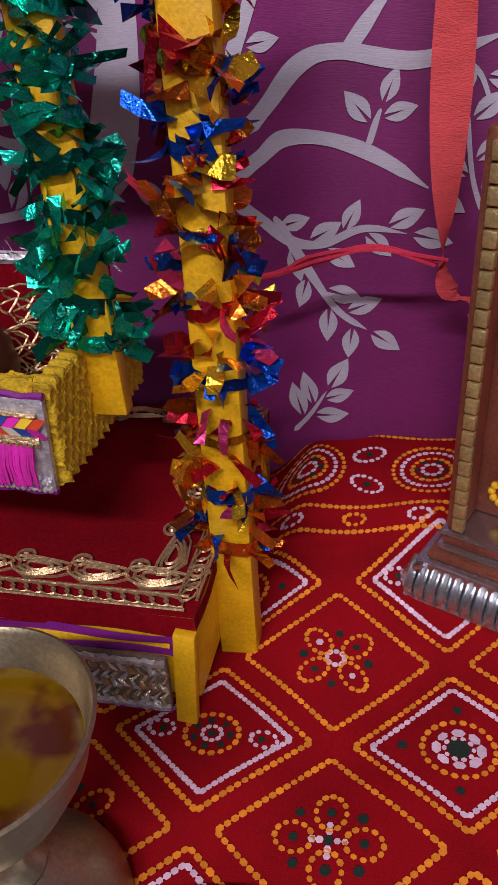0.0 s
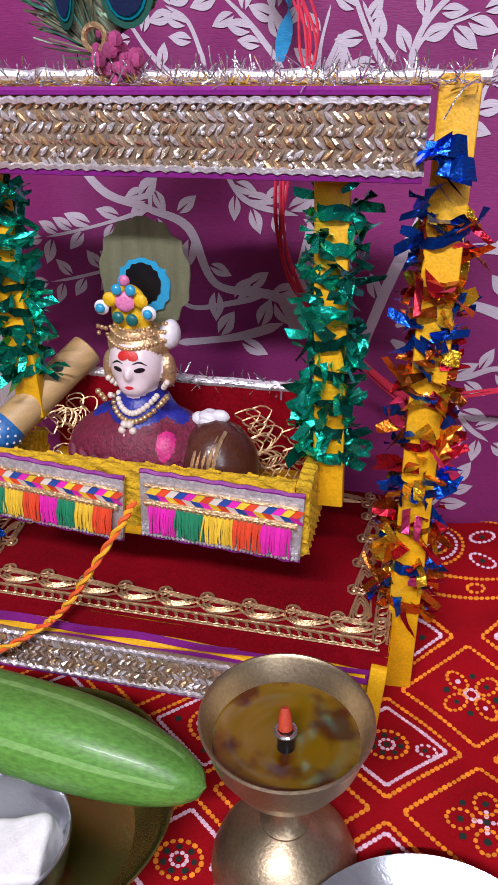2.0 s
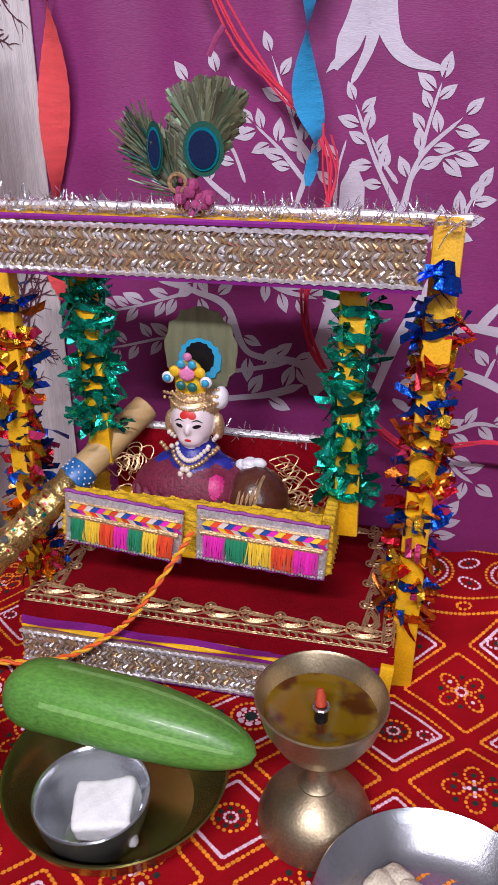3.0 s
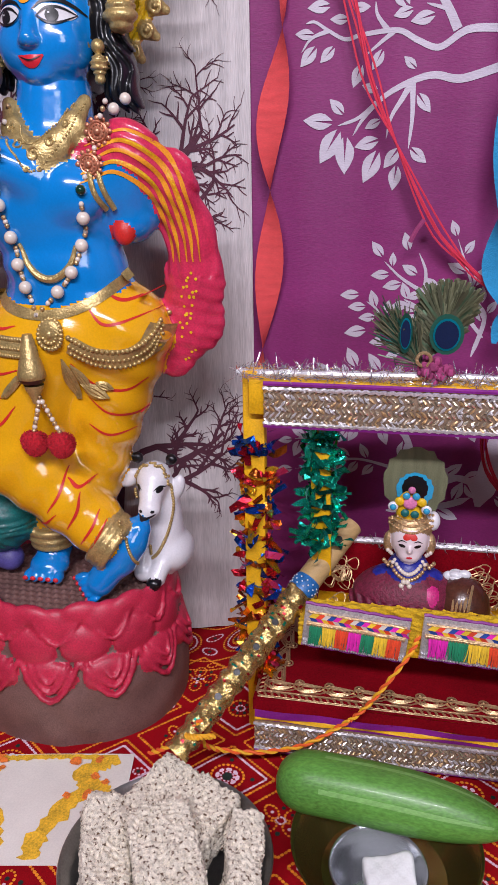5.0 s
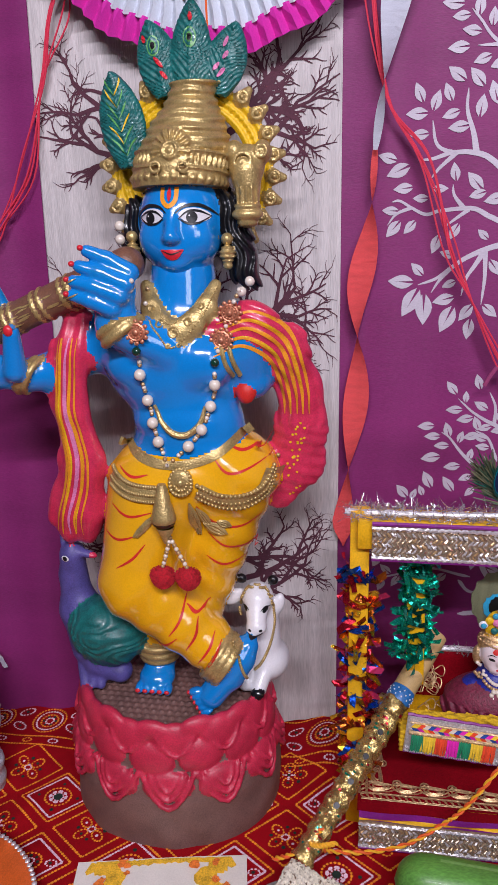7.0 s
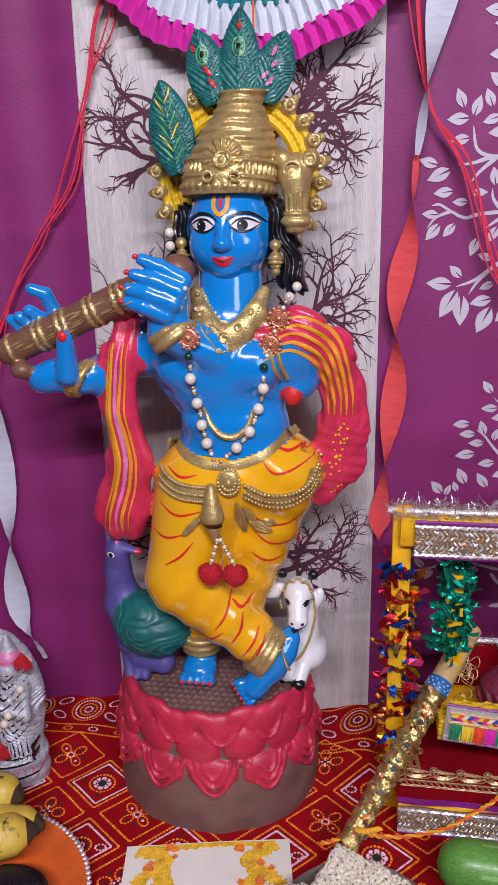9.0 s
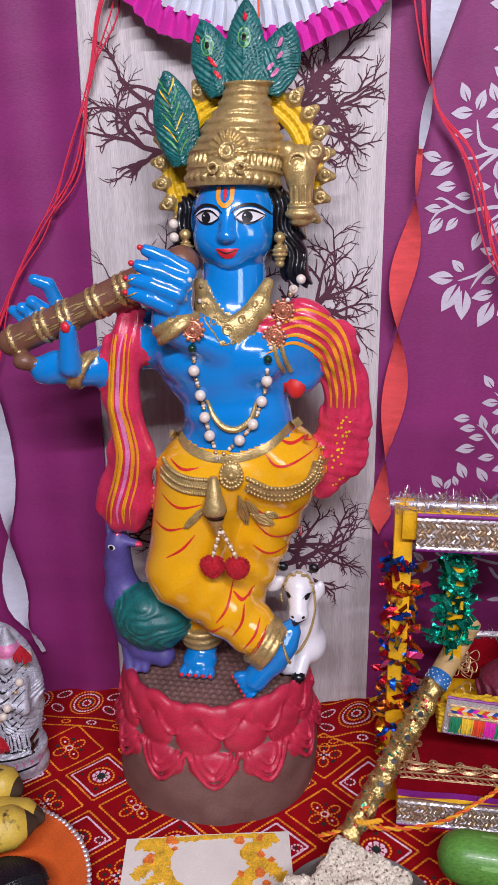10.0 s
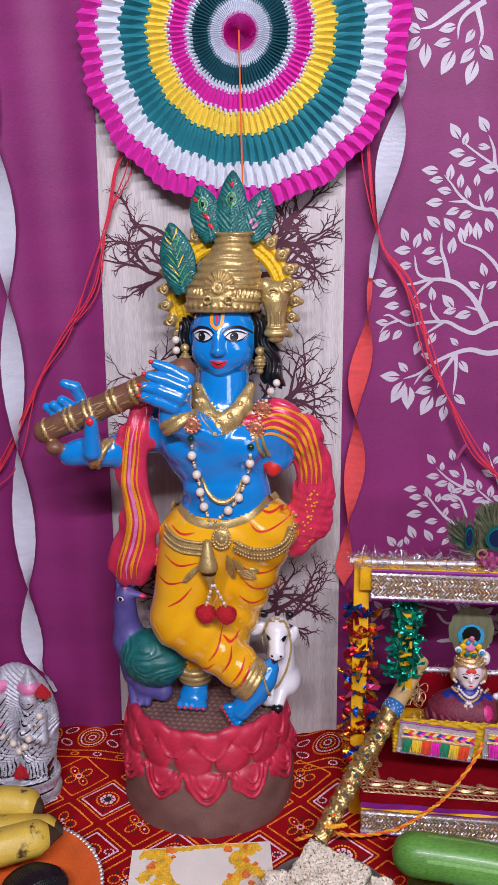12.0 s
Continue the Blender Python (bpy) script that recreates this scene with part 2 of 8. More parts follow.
def spline(pts, n):
    """Points along a smooth curve through pts."""
    p = [Vector(q) for q in pts]
    p = [2 * p[0] - p[1]] + p + [2 * p[-1] - p[-2]]
    out = []
    segs = len(p) - 3
    for i in range(n):
        u = i / (n - 1) * segs
        k = min(int(u), segs - 1)
        t = u - k
        a, b, c, d = p[k:k + 4]
        out.append(0.5 * (2 * b + (c - a) * t + (2 * a - 5 * b + 4 * c - d) * t * t + (3 * b - a - 3 * c + d) * t ** 3))
    return out


# ---- room and table ----
def slab(name, lo, hi, m, label, category):
    return tagged(Shape().box(lo, hi, 0.0, m=0).build(name, m, smooth=False), label, category, kind="structure")


# Unseen closing room, added around the table; its greys hold down bounce light.
slab("floor", (-2.6, -3.0, -0.55), (1.9, 0.75, -0.45), M_FLOOR, "plain grey room floor out of view", "floor")
slab("ceiling", (-2.6, -3.0, 2.45), (1.9, 0.75, 2.55), M_WALL, "plain grey ceiling out of view, toned to limit bounce", "ceiling")
slab("wall_north", (-2.6, 0.6, -0.45), (1.9, 0.7, 2.45), M_WALL, "plain grey wall hidden behind the curtains, toned to limit bounce", "wall")
slab("wall_south", (-2.6, -3.0, -0.45), (1.9, -2.9, 2.45), M_WALL, "plain grey wall out of view, toned to limit bounce", "wall")
slab("wall_west", (-2.6, -2.9, -0.45), (-2.5, 0.6, 2.45), M_WALL, "plain grey wall out of view, toned to limit bounce", "wall")
slab("wall_east", (1.8, -2.9, -0.45), (1.9, 0.6, 2.45), M_WALL, "plain grey wall out of view, toned to limit bounce", "wall")

table = thing("table", (-0.3, 0.15, -0.45), "low dark wooden table under a red cloth", "table")
Shape().box((-1.15, -0.20, -0.05), (0.6, 0.56, -0.022), 0.004).build("tabletop", M_WOOD, table)
for lx in (-1.1, 0.5):
    for ly in (-0.15, 0.47):
        Shape().box((lx, ly, -0.45), (lx + 0.05, ly + 0.05, -0.05), 0.004).build("leg", M_WOOD, table)


# ---- the printed cloth ----
def cloth_z(x, y):
    """Height of the cloth, which rises a little where it is bunched against the curtain."""
    near = -0.006 + 0.012 * np.clip((x + 0.6) / 0.72, 0, 1.3)
    back = -0.006 + 0.050 * np.clip((x + 0.72) / 0.84, 0, 1.2)
    under = smooth01(-0.27, -0.225, x) * (1 - smooth01(0.06, 0.10, x))
    under2 = 1 - smooth01(0.0, 0.05, abs(x + 0.447) - 0.125)
    t = smooth01(0.27, 0.445, y) * (1 - 0.9 * under) * (1 - 0.85 * under2)
    wr = 0.0016 * math.sin(23 * x + 31 * y) * math.sin(41 * y - 17 * x) + 0.0011 * math.sin(70 * x - 44 * y)
    bump = 0.007 * math.exp(-((x - 0.17) ** 2 + (y - 0.375) ** 2) / 0.0012)
    return float(near * (1 - t) + back * t + wr * (1 - under) * (1 - under2) + bump)


def cloth_point(u, v):
    x, y = -1.2 + 1.85 * u, -0.25 + 0.72 * v
    return (x, y, cloth_z(x, y))


cloth = thing("tablecloth", (-0.3, 0.1, 0.0), "red cotton tie-dye print cloth with orange and white dots", "tablecloth")
Shape().grid(cloth_point, 230, 100).build("cloth", M_CLOTH, cloth)
dots = Shape()
DOT = [(math.cos(math.pi * k / 3), math.sin(math.pi * k / 3)) for k in range(6)]
TURN_C, TURN_S = math.cos(radians(4)), math.sin(radians(4))


def dot(x, y, r, m, stretch=1.0, ang=0.0):
    if not (-0.83 < x < 0.33 and 0.0 < y < 0.452):
        return
    r *= random.uniform(1.08, 1.38)
    c, s = math.cos(ang), math.sin(ang)
    v = []
    for a, b in DOT:
        px, py = x + r * (a * stretch * c - b * s), y + r * (a * stretch * s + b * c)
        v.append((px, py, cloth_z(px, py) + 0.0007))
    dots.add(v, [tuple(range(6))], m)


def dotline(pts, step, r, m, close=False, stretch=1.25):
    pts = pts + pts[:1] if close else pts
    for (x0, y0), (x1, y1) in zip(pts, pts[1:]):
        d = math.hypot(x1 - x0, y1 - y0)
        n = max(1, round(d / step))
        for i in range(n):
            t = (i + 0.5) / n
            dot(x0 + (x1 - x0) * t, y0 + (y1 - y0) * t, r, m, stretch, math.atan2(y1 - y0, x1 - x0))


def ring(cx, cy, rx, ry, n, r, m, ang=0.0, stretch=1.2):
    for i in range(n):
        t = 2 * math.pi * i / n
        a, b = rx * math.cos(t), ry * math.sin(t)
        dot(cx + a * math.cos(ang) - b * math.sin(ang), cy + a * math.sin(ang) + b * math.cos(ang), r, m, stretch, t + ang + math.pi / 2)


def diamond(cx, cy, w, h, step, r, m):
    q = [(w, 0), (0, h), (-w, 0), (0, -h)]
    dotline([(cx + a * TURN_C - b * TURN_S, cy + a * TURN_S + b * TURN_C) for a, b in q], step, r, m, True)


def motif(cx, cy, kind):
    diamond(cx, cy, 0.045, 0.038, 0.0036, 0.00125, 0)
    if kind == 0:
        for a in range(4):
            t = a * math.pi / 2 + 0.75
            ring(cx + 0.0135 * math.cos(t), cy + 0.0115 * math.sin(t), 0.0082, 0.0052, 13, 0.00105, 0, t)
            dot(cx + 0.013 * math.cos(t), cy + 0.011 * math.sin(t), 0.0015, 1 if a % 2 else 2)
            dot(cx + 0.016 * math.cos(t + 0.78), cy + 0.014 * math.sin(t + 0.78), 0.0019, 2)
        ring(cx, cy, 0.0042, 0.0036, 8, 0.0011, 1)
    elif kind == 1:
        diamond(cx, cy, 0.0375, 0.0315, 0.0033, 0.0012, 1)
        ring(cx, cy, 0.0155, 0.0135, 22, 0.0012, 0)
        ring(cx, cy, 0.0095, 0.008, 8, 0.0017, 1, 0, 1.5)
        for a in range(4):
            t = a * math.pi / 2
            dot(cx + 0.024 * math.cos(t), cy + 0.020 * math.sin(t), 0.0018, 2)
        dot(cx, cy, 0.0046, 2)
        ring(cx, cy, 0.0062, 0.0053, 10, 0.0009, 1)
    elif kind == 2:
        for a in range(4):
            t = a * math.pi / 2
            ring(cx + 0.014 * math.cos(t), cy + 0.012 * math.sin(t), 0.0075, 0.0062, 12, 0.00105, 0, t)
            dot(cx + 0.014 * math.cos(t), cy + 0.012 * math.sin(t), 0.0019, 2)
            dot(cx + 0.018 * math.cos(t + 0.78), cy + 0.015 * math.sin(t + 0.78), 0.0019, 2)
            for q in (0.0035, 0.0065):
                dot(cx + q * math.cos(t), cy + q * math.sin(t), 0.0013, 1)
        dot(cx, cy, 0.0016, 2)
    else:
        diamond(cx, cy, 0.036, 0.030, 0.003, 0.0012, 1)
        ring(cx, cy, 0.0125, 0.0105, 18, 0.0012, 0)
        ring(cx, cy, 0.0085, 0.007, 7, 0.0014, 2)
        ring(cx, cy, 0.0045, 0.0038, 9, 0.001, 1)
        dot(cx, cy, 0.0016, 2)
        for sx in (-1, 1):
            ring(cx + sx * 0.024, cy, 0.006, 0.004, 9, 0.001, 1)
            dot(cx + sx * 0.023, cy, 0.0016, 2)


for i in range(-9, 9):
    for j in range(-9, 9):
        ax, ay = 0.0545 * (i - j), 0.0455 * (i + j)
        cx, cy = 0.124 + ax * TURN_C - ay * TURN_S, 0.293 + ax * TURN_S + ay * TURN_C
        if -0.85 < cx < 0.36 and -0.02 < cy < 0.365:
            motif(cx, cy, ((0, 1), (3, 2))[i % 2][j % 2])
for row, m_ in ((0.368, 0), (0.384, 0), (0.447, 0)):
    dotline([(-0.83, row), (0.33, row)], 0.0038, 0.00125, m_)
for k in range(32):
    bx = -0.81 + 0.036 * k
    ring(bx, 0.376, 0.006, 0.0035, 9, 0.0011, 1 if k % 2 else 0)
for k in range(16):
    bx = -0.80 + 0.0745 * k
    for rr, n_, m_ in ((0.0225, 34, 0), (0.0175, 28, 1), (0.0115, 18, 0), (0.0055, 9, 1)):
        ring(bx, 0.415, rr, rr, n_, 0.00125, m_)
    ring(bx, 0.415, 0.0085, 0.0085, 6, 0.0015, 2)
    for sy in (-1, 1):
        ring(bx + 0.037, 0.415 + sy * 0.013, 0.010, 0.0055, 15, 0.0011, 1, 0.5 * sy)
        dot(bx + 0.037, 0.415 + sy * 0.013, 0.002, 2)
dots.build("printed_dots", [M_ORANGE, M_PINKW, M_DARKG], cloth, "orange, white and dark green printed dots")


# ---- curtains ----
def curtain_y(x, z):
    """Depth of the hanging cloth, with soft folds that deepen towards the hem."""
    a = 0.0045 + 0.005 * max(0.0, 0.5 - z)
    f = math.sin(38 * x + 1.2 * math.sin(3 * z)) * 0.6 + 0.4 * math.sin(83 * x + 2.0 + 2 * z)
    return 0.449 + a * f


def curtain(name, x0, x1, z0, z1, off, m, label, slant=0.0):
    c = thing(name, ((x0 + x1) / 2, 0.45, z0), label, "curtain")

    def fn(u, v):
        z = z0 + (z1 - z0) * v
        x = x0 + (x1 - x0) * u + slant * (0.9 - z)
        return (x, curtain_y(x, z) + off, z)

    s = Shape().grid(fn, 120, 90)
    s.grid(lambda u, v: tuple(Vector(fn(1 - u, v)) + Vector((0, 0.0012, 0))), 120, 90)
    s.build("fabric", m, c)
    return c


purple_r = curtain("curtain", -0.285, 0.75, 0.0, 1.42, 0.0, M_PURPLE, "purple satin-weave curtain with a silver tree print")
grey = curtain("curtain", -0.63, -0.266, 0.006, 1.42, -0.004, M_GREY, "beige-grey linen curtain with a dark bare-tree print")
purple_l = curtain("curtain", -1.35, -0.587, -0.012, 1.42, -0.008, M_PURPLE, "plain purple satin-weave curtain", -0.028)

def on_curtain(x, z, off):
    return (x, curtain_y(x, z) + off, z)


def leaf(s, x, z, ang, size, off, m=0):
    """A pointed leaf with a dark rib left open at its foot."""
    n = 7
    c, d = math.cos(ang), math.sin(ang)
    for side in (-1, 1):
        v, f = [], []
        for i in range(n + 1):
            t = i / n
            w = 0.27 * math.sin(math.pi * t ** 0.8) * size
            gap = max(0.0, 0.055 * size * (1 - t / 0.62))
            for q in (gap, max(gap, w)):
                px, pz = x + size * t * c - side * q * d, z + size * t * d + side * q * c
                v.append(on_curtain(px, pz, off))
        for i in range(n):
            f.append((2 * i, 2 * i + 2, 2 * i + 3, 2 * i + 1))
        s.add(v, f, m)


PRINTED = []


def branch(pts, w0, w1, leaves, size):
    if w0 > 0.0038 and leaves:
        (x0, z0), (x1, z1) = pts[0], pts[1]
        q = 0.020 / math.hypot(x1 - x0, z1 - z0)
        pts = [(x0 + q * (x0 - x1), z0 + q * (z0 - z1))] + pts
    p = spline([(x, 0, z) for x, z in pts], 14 * len(pts))
    v, f = [], []
    k = 7 if w0 > 0.006 else 3
    for i, q in enumerate(p):
        d = (p[min(i + 1, len(p) - 1)] - p[max(i - 1, 0)]).normalized()
        t = i / (len(p) - 1)
        w = (w0 + (w1 - w0) * t) * (1 + 0.10 * math.sin(2.6 * t * len(pts) + 40 * pts[0][0]))
        w *= min(1.0, 0.25 + 9 * t, 0.15 + 9 * (1 - t))
        for j in range(k):
            sgn = -1 + 2 * j / (k - 1)
            v.append(on_curtain(q.x - sgn * w * d.z, q.z + sgn * w * d.x, -0.0007))
    for i in range(len(p) - 1):
        for j in range(k - 1):
            f.append((k * i + j, k * i + j + 1, k * i + k + j + 1, k * i + k + j))
    leafprint = Shape().add(v, f, 0)
    for k in range(leaves):
        t = 1.0 if k == 0 else 0.2 + 0.8 * (k / leaves)
        i = min(int(t * (len(p) - 1)), len(p) - 1)
        d = p[i] - p[max(i - 2, 0)] if i else p[1] - p[0]
        a = math.atan2(d.z, d.x)
        sgn = 1 if k % 2 else -1
        a2 = a + (0 if k == 0 else sgn * random.uniform(0.6, 1.15))
        w = w0 + (w1 - w0) * t + 0.12 * size
        ln_ = size * random.uniform(0.8, 1.05)
        lx, lz = p[i].x + w * math.cos(a2), p[i].z + w * math.sin(a2)
        mx, mz = lx + 0.5 * ln_ * math.cos(a2), lz + 0.5 * ln_ * math.sin(a2)
        if any((mx - ox) ** 2 + (mz - oz) ** 2 < (0.52 * size) ** 2 for ox, oz in PRINTED):
            continue
        PRINTED.append((mx, mz))
        leaf(leafprint, lx, lz, a2, ln_, -0.0008)
    leafprint.build("printed_branch", M_SILVER, purple_r)


def spray(pts, w0, w1, leaves):
    """A printed limb with leaves, each given from its foot to its tip."""
    p = spline([(x, 0, z) for x, z in pts], 12 * len(pts))
    n = len(p)
    v = []
    for i, q in enumerate(p):
        d = (p[min(i + 1, n - 1)] - p[max(i - 1, 0)]).normalized()
        w = (w0 + (w1 - w0) * i / (n - 1)) * min(1.0, 0.3 + 0.12 * (n - 1 - i))
        for sgn in (-1, 0, 1):
            v.append(on_curtain(q.x - sgn * w * d.z, q.z + sgn * w * d.x, -0.0007))
    s = Shape().add(v, [(3 * i + j, 3 * i + j + 1, 3 * i + 4 + j, 3 * i + 3 + j) for i in range(n - 1) for j in (0, 1)], 0)
    for x0, z0, x1, z1 in leaves:
        leaf(s, x0, z0, math.atan2(z1 - z0, x1 - x0), math.hypot(x1 - x0, z1 - z0), -0.0008)
        PRINTED.append(((x0 + x1) / 2, (z0 + z1) / 2))
    s.build("printed_branch", M_SILVER, purple_r)


spray([(-0.009, 0.625), (-0.037, 0.619), (-0.074, 0.609), (-0.098, 0.613), (-0.117, 0.609), (-0.137, 0.6), (-0.151, 0.59), (-0.166, 0.579), (-0.184, 0.573)], 0.0042, 0.0012, [(-0.189, 0.576, -0.216, 0.578), (-0.179, 0.583, -0.192, 0.596), (-0.183, 0.569, -0.2, 0.54), (-0.177, 0.563, -0.177, 0.53), (-0.146, 0.56, -0.168, 0.554), (-0.146, 0.55, -0.159, 0.522), (-0.115, 0.619, -0.126, 0.629), (-0.112, 0.598, -0.1, 0.582), (-0.116, 0.552, -0.101, 0.539), (-0.128, 0.537, -0.131, 0.515), (-0.127, 0.552, -0.14, 0.535), (-0.145, 0.577, -0.159, 0.57)])
spray([(-0.117, 0.609), (-0.126, 0.594), (-0.135, 0.579), (-0.139, 0.561)], 0.0030, 0.0008, [])
spray([(-0.117, 0.607), (-0.116, 0.579), (-0.118, 0.552)], 0.0026, 0.0010, [])
spray([(-0.149, 0.592), (-0.162, 0.577), (-0.17, 0.564)], 0.0024, 0.0006, [])
spray([(0.012, 0.672), (-0.03, 0.65), (-0.067, 0.648), (-0.078, 0.645), (-0.096, 0.635), (-0.114, 0.641), (-0.129, 0.649), (-0.143, 0.65), (-0.165, 0.648), (-0.179, 0.645), (-0.194, 0.652), (-0.206, 0.659), (-0.214, 0.658)], 0.0036, 0.0010, [(-0.207, 0.649, -0.224, 0.65), (-0.205, 0.639, -0.219, 0.623), (-0.189, 0.639, -0.201, 0.626), (-0.193, 0.672, -0.213, 0.67), (-0.173, 0.67, -0.157, 0.67), (-0.177, 0.661, -0.193, 0.661), (-0.145, 0.635, -0.154, 0.619), (-0.164, 0.624, -0.171, 0.605), (-0.148, 0.602, -0.163, 0.607), (-0.197, 0.693, -0.22, 0.683), (-0.21, 0.698, -0.229, 0.704)])
spray([(-0.194, 0.652), (-0.209, 0.646), (-0.218, 0.635)], 0.0020, 0.0006, [])
spray([(-0.141, 0.65), (-0.151, 0.663), (-0.153, 0.674)], 0.0024, 0.0006, [])
spray([(-0.136, 0.649), (-0.15, 0.639), (-0.161, 0.631)], 0.0022, 0.0006, [])
spray([(-0.081, 0.648), (-0.09, 0.665), (-0.102, 0.683), (-0.121, 0.699), (-0.139, 0.704), (-0.157, 0.705), (-0.171, 0.713), (-0.176, 0.735)], 0.0040, 0.0012, [(-0.186, 0.752, -0.194, 0.77), (-0.176, 0.744, -0.17, 0.763), (-0.181, 0.742, -0.203, 0.741), (-0.179, 0.723, -0.198, 0.721), (-0.158, 0.752, -0.165, 0.769), (-0.15, 0.743, -0.167, 0.737), (-0.14, 0.729, -0.161, 0.727), (-0.146, 0.77, -0.163, 0.783), (-0.128, 0.764, -0.142, 0.781), (-0.131, 0.736, -0.128, 0.757), (-0.15, 0.677, -0.153, 0.695), (-0.124, 0.668, -0.139, 0.685), (-0.12, 0.666, -0.137, 0.661), (-0.101, 0.661, -0.122, 0.656), (-0.092, 0.693, -0.107, 0.701), (-0.086, 0.708, -0.092, 0.725), (-0.084, 0.692, -0.072, 0.702)])
spray([(-0.155, 0.705), (-0.174, 0.699), (-0.189, 0.698)], 0.0024, 0.0008, [])
spray([(-0.151, 0.704), (-0.167, 0.69), (-0.175, 0.68)], 0.0024, 0.0008, [])
spray([(-0.132, 0.703), (-0.136, 0.722), (-0.143, 0.743), (-0.143, 0.763)], 0.0032, 0.0010, [])
spray([(-0.092, 0.666), (-0.09, 0.683), (-0.088, 0.698)], 0.0024, 0.0008, [])
spray([(-0.092, 0.665), (-0.109, 0.67)], 0.0018, 0.0008, [])
spray([(0.0, 0.655), (-0.045, 0.668), (-0.072, 0.718), (-0.088, 0.736), (-0.099, 0.743), (-0.117, 0.75), (-0.124, 0.76)], 0.0030, 0.0008, [(-0.115, 0.75, -0.121, 0.769), (-0.11, 0.757, -0.111, 0.776), (-0.098, 0.753, -0.101, 0.775), (-0.083, 0.762, -0.09, 0.78)])
spray([(0.0, 0.7), (-0.05, 0.728), (-0.076, 0.783), (-0.092, 0.79), (-0.106, 0.794), (-0.124, 0.808), (-0.135, 0.822), (-0.144, 0.832)], 0.0032, 0.0008, [(-0.151, 0.837, -0.172, 0.839), (-0.145, 0.827, -0.162, 0.826), (-0.137, 0.826, -0.136, 0.845), (-0.134, 0.812, -0.152, 0.815), (-0.144, 0.8, -0.165, 0.799), (-0.124, 0.816, -0.123, 0.833), (-0.113, 0.803, -0.115, 0.819), (-0.104, 0.818, -0.103, 0.833), (-0.091, 0.799, -0.085, 0.817), (-0.123, 0.791, -0.14, 0.785), (-0.107, 0.787, -0.124, 0.78)])
spray([(-0.115, 0.8), (-0.137, 0.8)], 0.0020, 0.0006, [])
spray([(-0.095, 0.792), (-0.1, 0.809)], 0.0020, 0.0006, [])
spray([(0.01, 0.76), (-0.05, 0.785), (-0.08, 0.837), (-0.088, 0.844), (-0.106, 0.857), (-0.125, 0.871)], 0.0030, 0.0008, [(-0.127, 0.874, -0.14, 0.892), (-0.122, 0.866, -0.118, 0.881), (-0.12, 0.857, -0.14, 0.858), (-0.106, 0.849, -0.128, 0.844), (-0.105, 0.865, -0.09, 0.862), (-0.094, 0.881, -0.106, 0.899), (-0.081, 0.837, -0.103, 0.838)])
spray([(-0.084, 0.842), (-0.086, 0.86), (-0.093, 0.877)], 0.0024, 0.0008, [])
spray([(-0.125, 1.026), (-0.151, 1.009), (-0.167, 1.0), (-0.18, 0.998)], 0.0036, 0.0010, [(-0.173, 1.007, -0.189, 1.021), (-0.18, 0.995, -0.199, 1.004), (-0.18, 0.989, -0.195, 0.974), (-0.173, 0.982, -0.174, 0.955), (-0.139, 0.999, -0.159, 0.995), (-0.144, 0.983, -0.164, 0.98), (-0.14, 0.972, -0.154, 0.946), (-0.117, 0.995, -0.127, 0.98), (-0.116, 0.974, -0.132, 0.958), (-0.113, 0.961, -0.123, 0.934), (-0.109, 0.977, -0.093, 0.96)])
spray([(-0.106, 1.025), (-0.126, 1.013), (-0.135, 1.001), (-0.136, 0.984)], 0.0034, 0.0008, [])
spray([(-0.116, 1.02), (-0.108, 0.992), (-0.111, 0.977)], 0.0030, 0.0008, [])
spray([(-0.091, 0.418), (-0.105, 0.425), (-0.12, 0.435), (-0.135, 0.449)], 0.0024, 0.0007, [(-0.137, 0.454, -0.148, 0.468), (-0.127, 0.445, -0.127, 0.458), (-0.13, 0.437, -0.148, 0.435), (-0.118, 0.428, -0.136, 0.424), (-0.103, 0.437, -0.118, 0.446), (-0.098, 0.418, -0.113, 0.414), (-0.112, 0.46, -0.117, 0.477)])
spray([(-0.095, 0.419), (-0.095, 0.44), (-0.102, 0.457)], 0.0022, 0.0007, [])
spray([(-0.099, 0.361), (-0.117, 0.375), (-0.13, 0.388), (-0.142, 0.403), (-0.151, 0.409)], 0.0026, 0.0007, [(-0.159, 0.416, -0.178, 0.415), (-0.152, 0.404, -0.17, 0.403), (-0.142, 0.394, -0.159, 0.392), (-0.142, 0.404, -0.147, 0.421), (-0.151, 0.38, -0.173, 0.376), (-0.132, 0.398, -0.128, 0.412), (-0.129, 0.371, -0.147, 0.367), (-0.12, 0.378, -0.117, 0.392), (-0.159, 0.341, -0.169, 0.361), (-0.135, 0.339, -0.147, 0.356), (-0.116, 0.36, -0.13, 0.353), (-0.186, 0.33, -0.199, 0.346), (-0.168, 0.331, -0.173, 0.344), (-0.112, 0.345, -0.122, 0.334), (-0.182, 0.327, -0.176, 0.34)])
branch([(0.013, 0.662), (0.015, 0.615), (0.013, 0.561), (0.003, 0.508), (-0.018, 0.461)], 0.0209, 0.0084, 0, 0.000)
branch([(0.009, 0.531), (-0.002, 0.485), (-0.025, 0.459)], 0.0082, 0.0016, 0, 0.000)
branch([(0.009, 0.531), (0.022, 0.485), (0.038, 0.468), (0.068, 0.460)], 0.0109, 0.0016, 0, 0.000)
branch([(0.010, 0.517), (0.008, 0.480), (-0.006, 0.450)], 0.0082, 0.0016, 0, 0.000)
branch([(0.016, 0.584), (0.039, 0.596), (0.061, 0.597)], 0.0060, 0.0038, 2, 0.024)
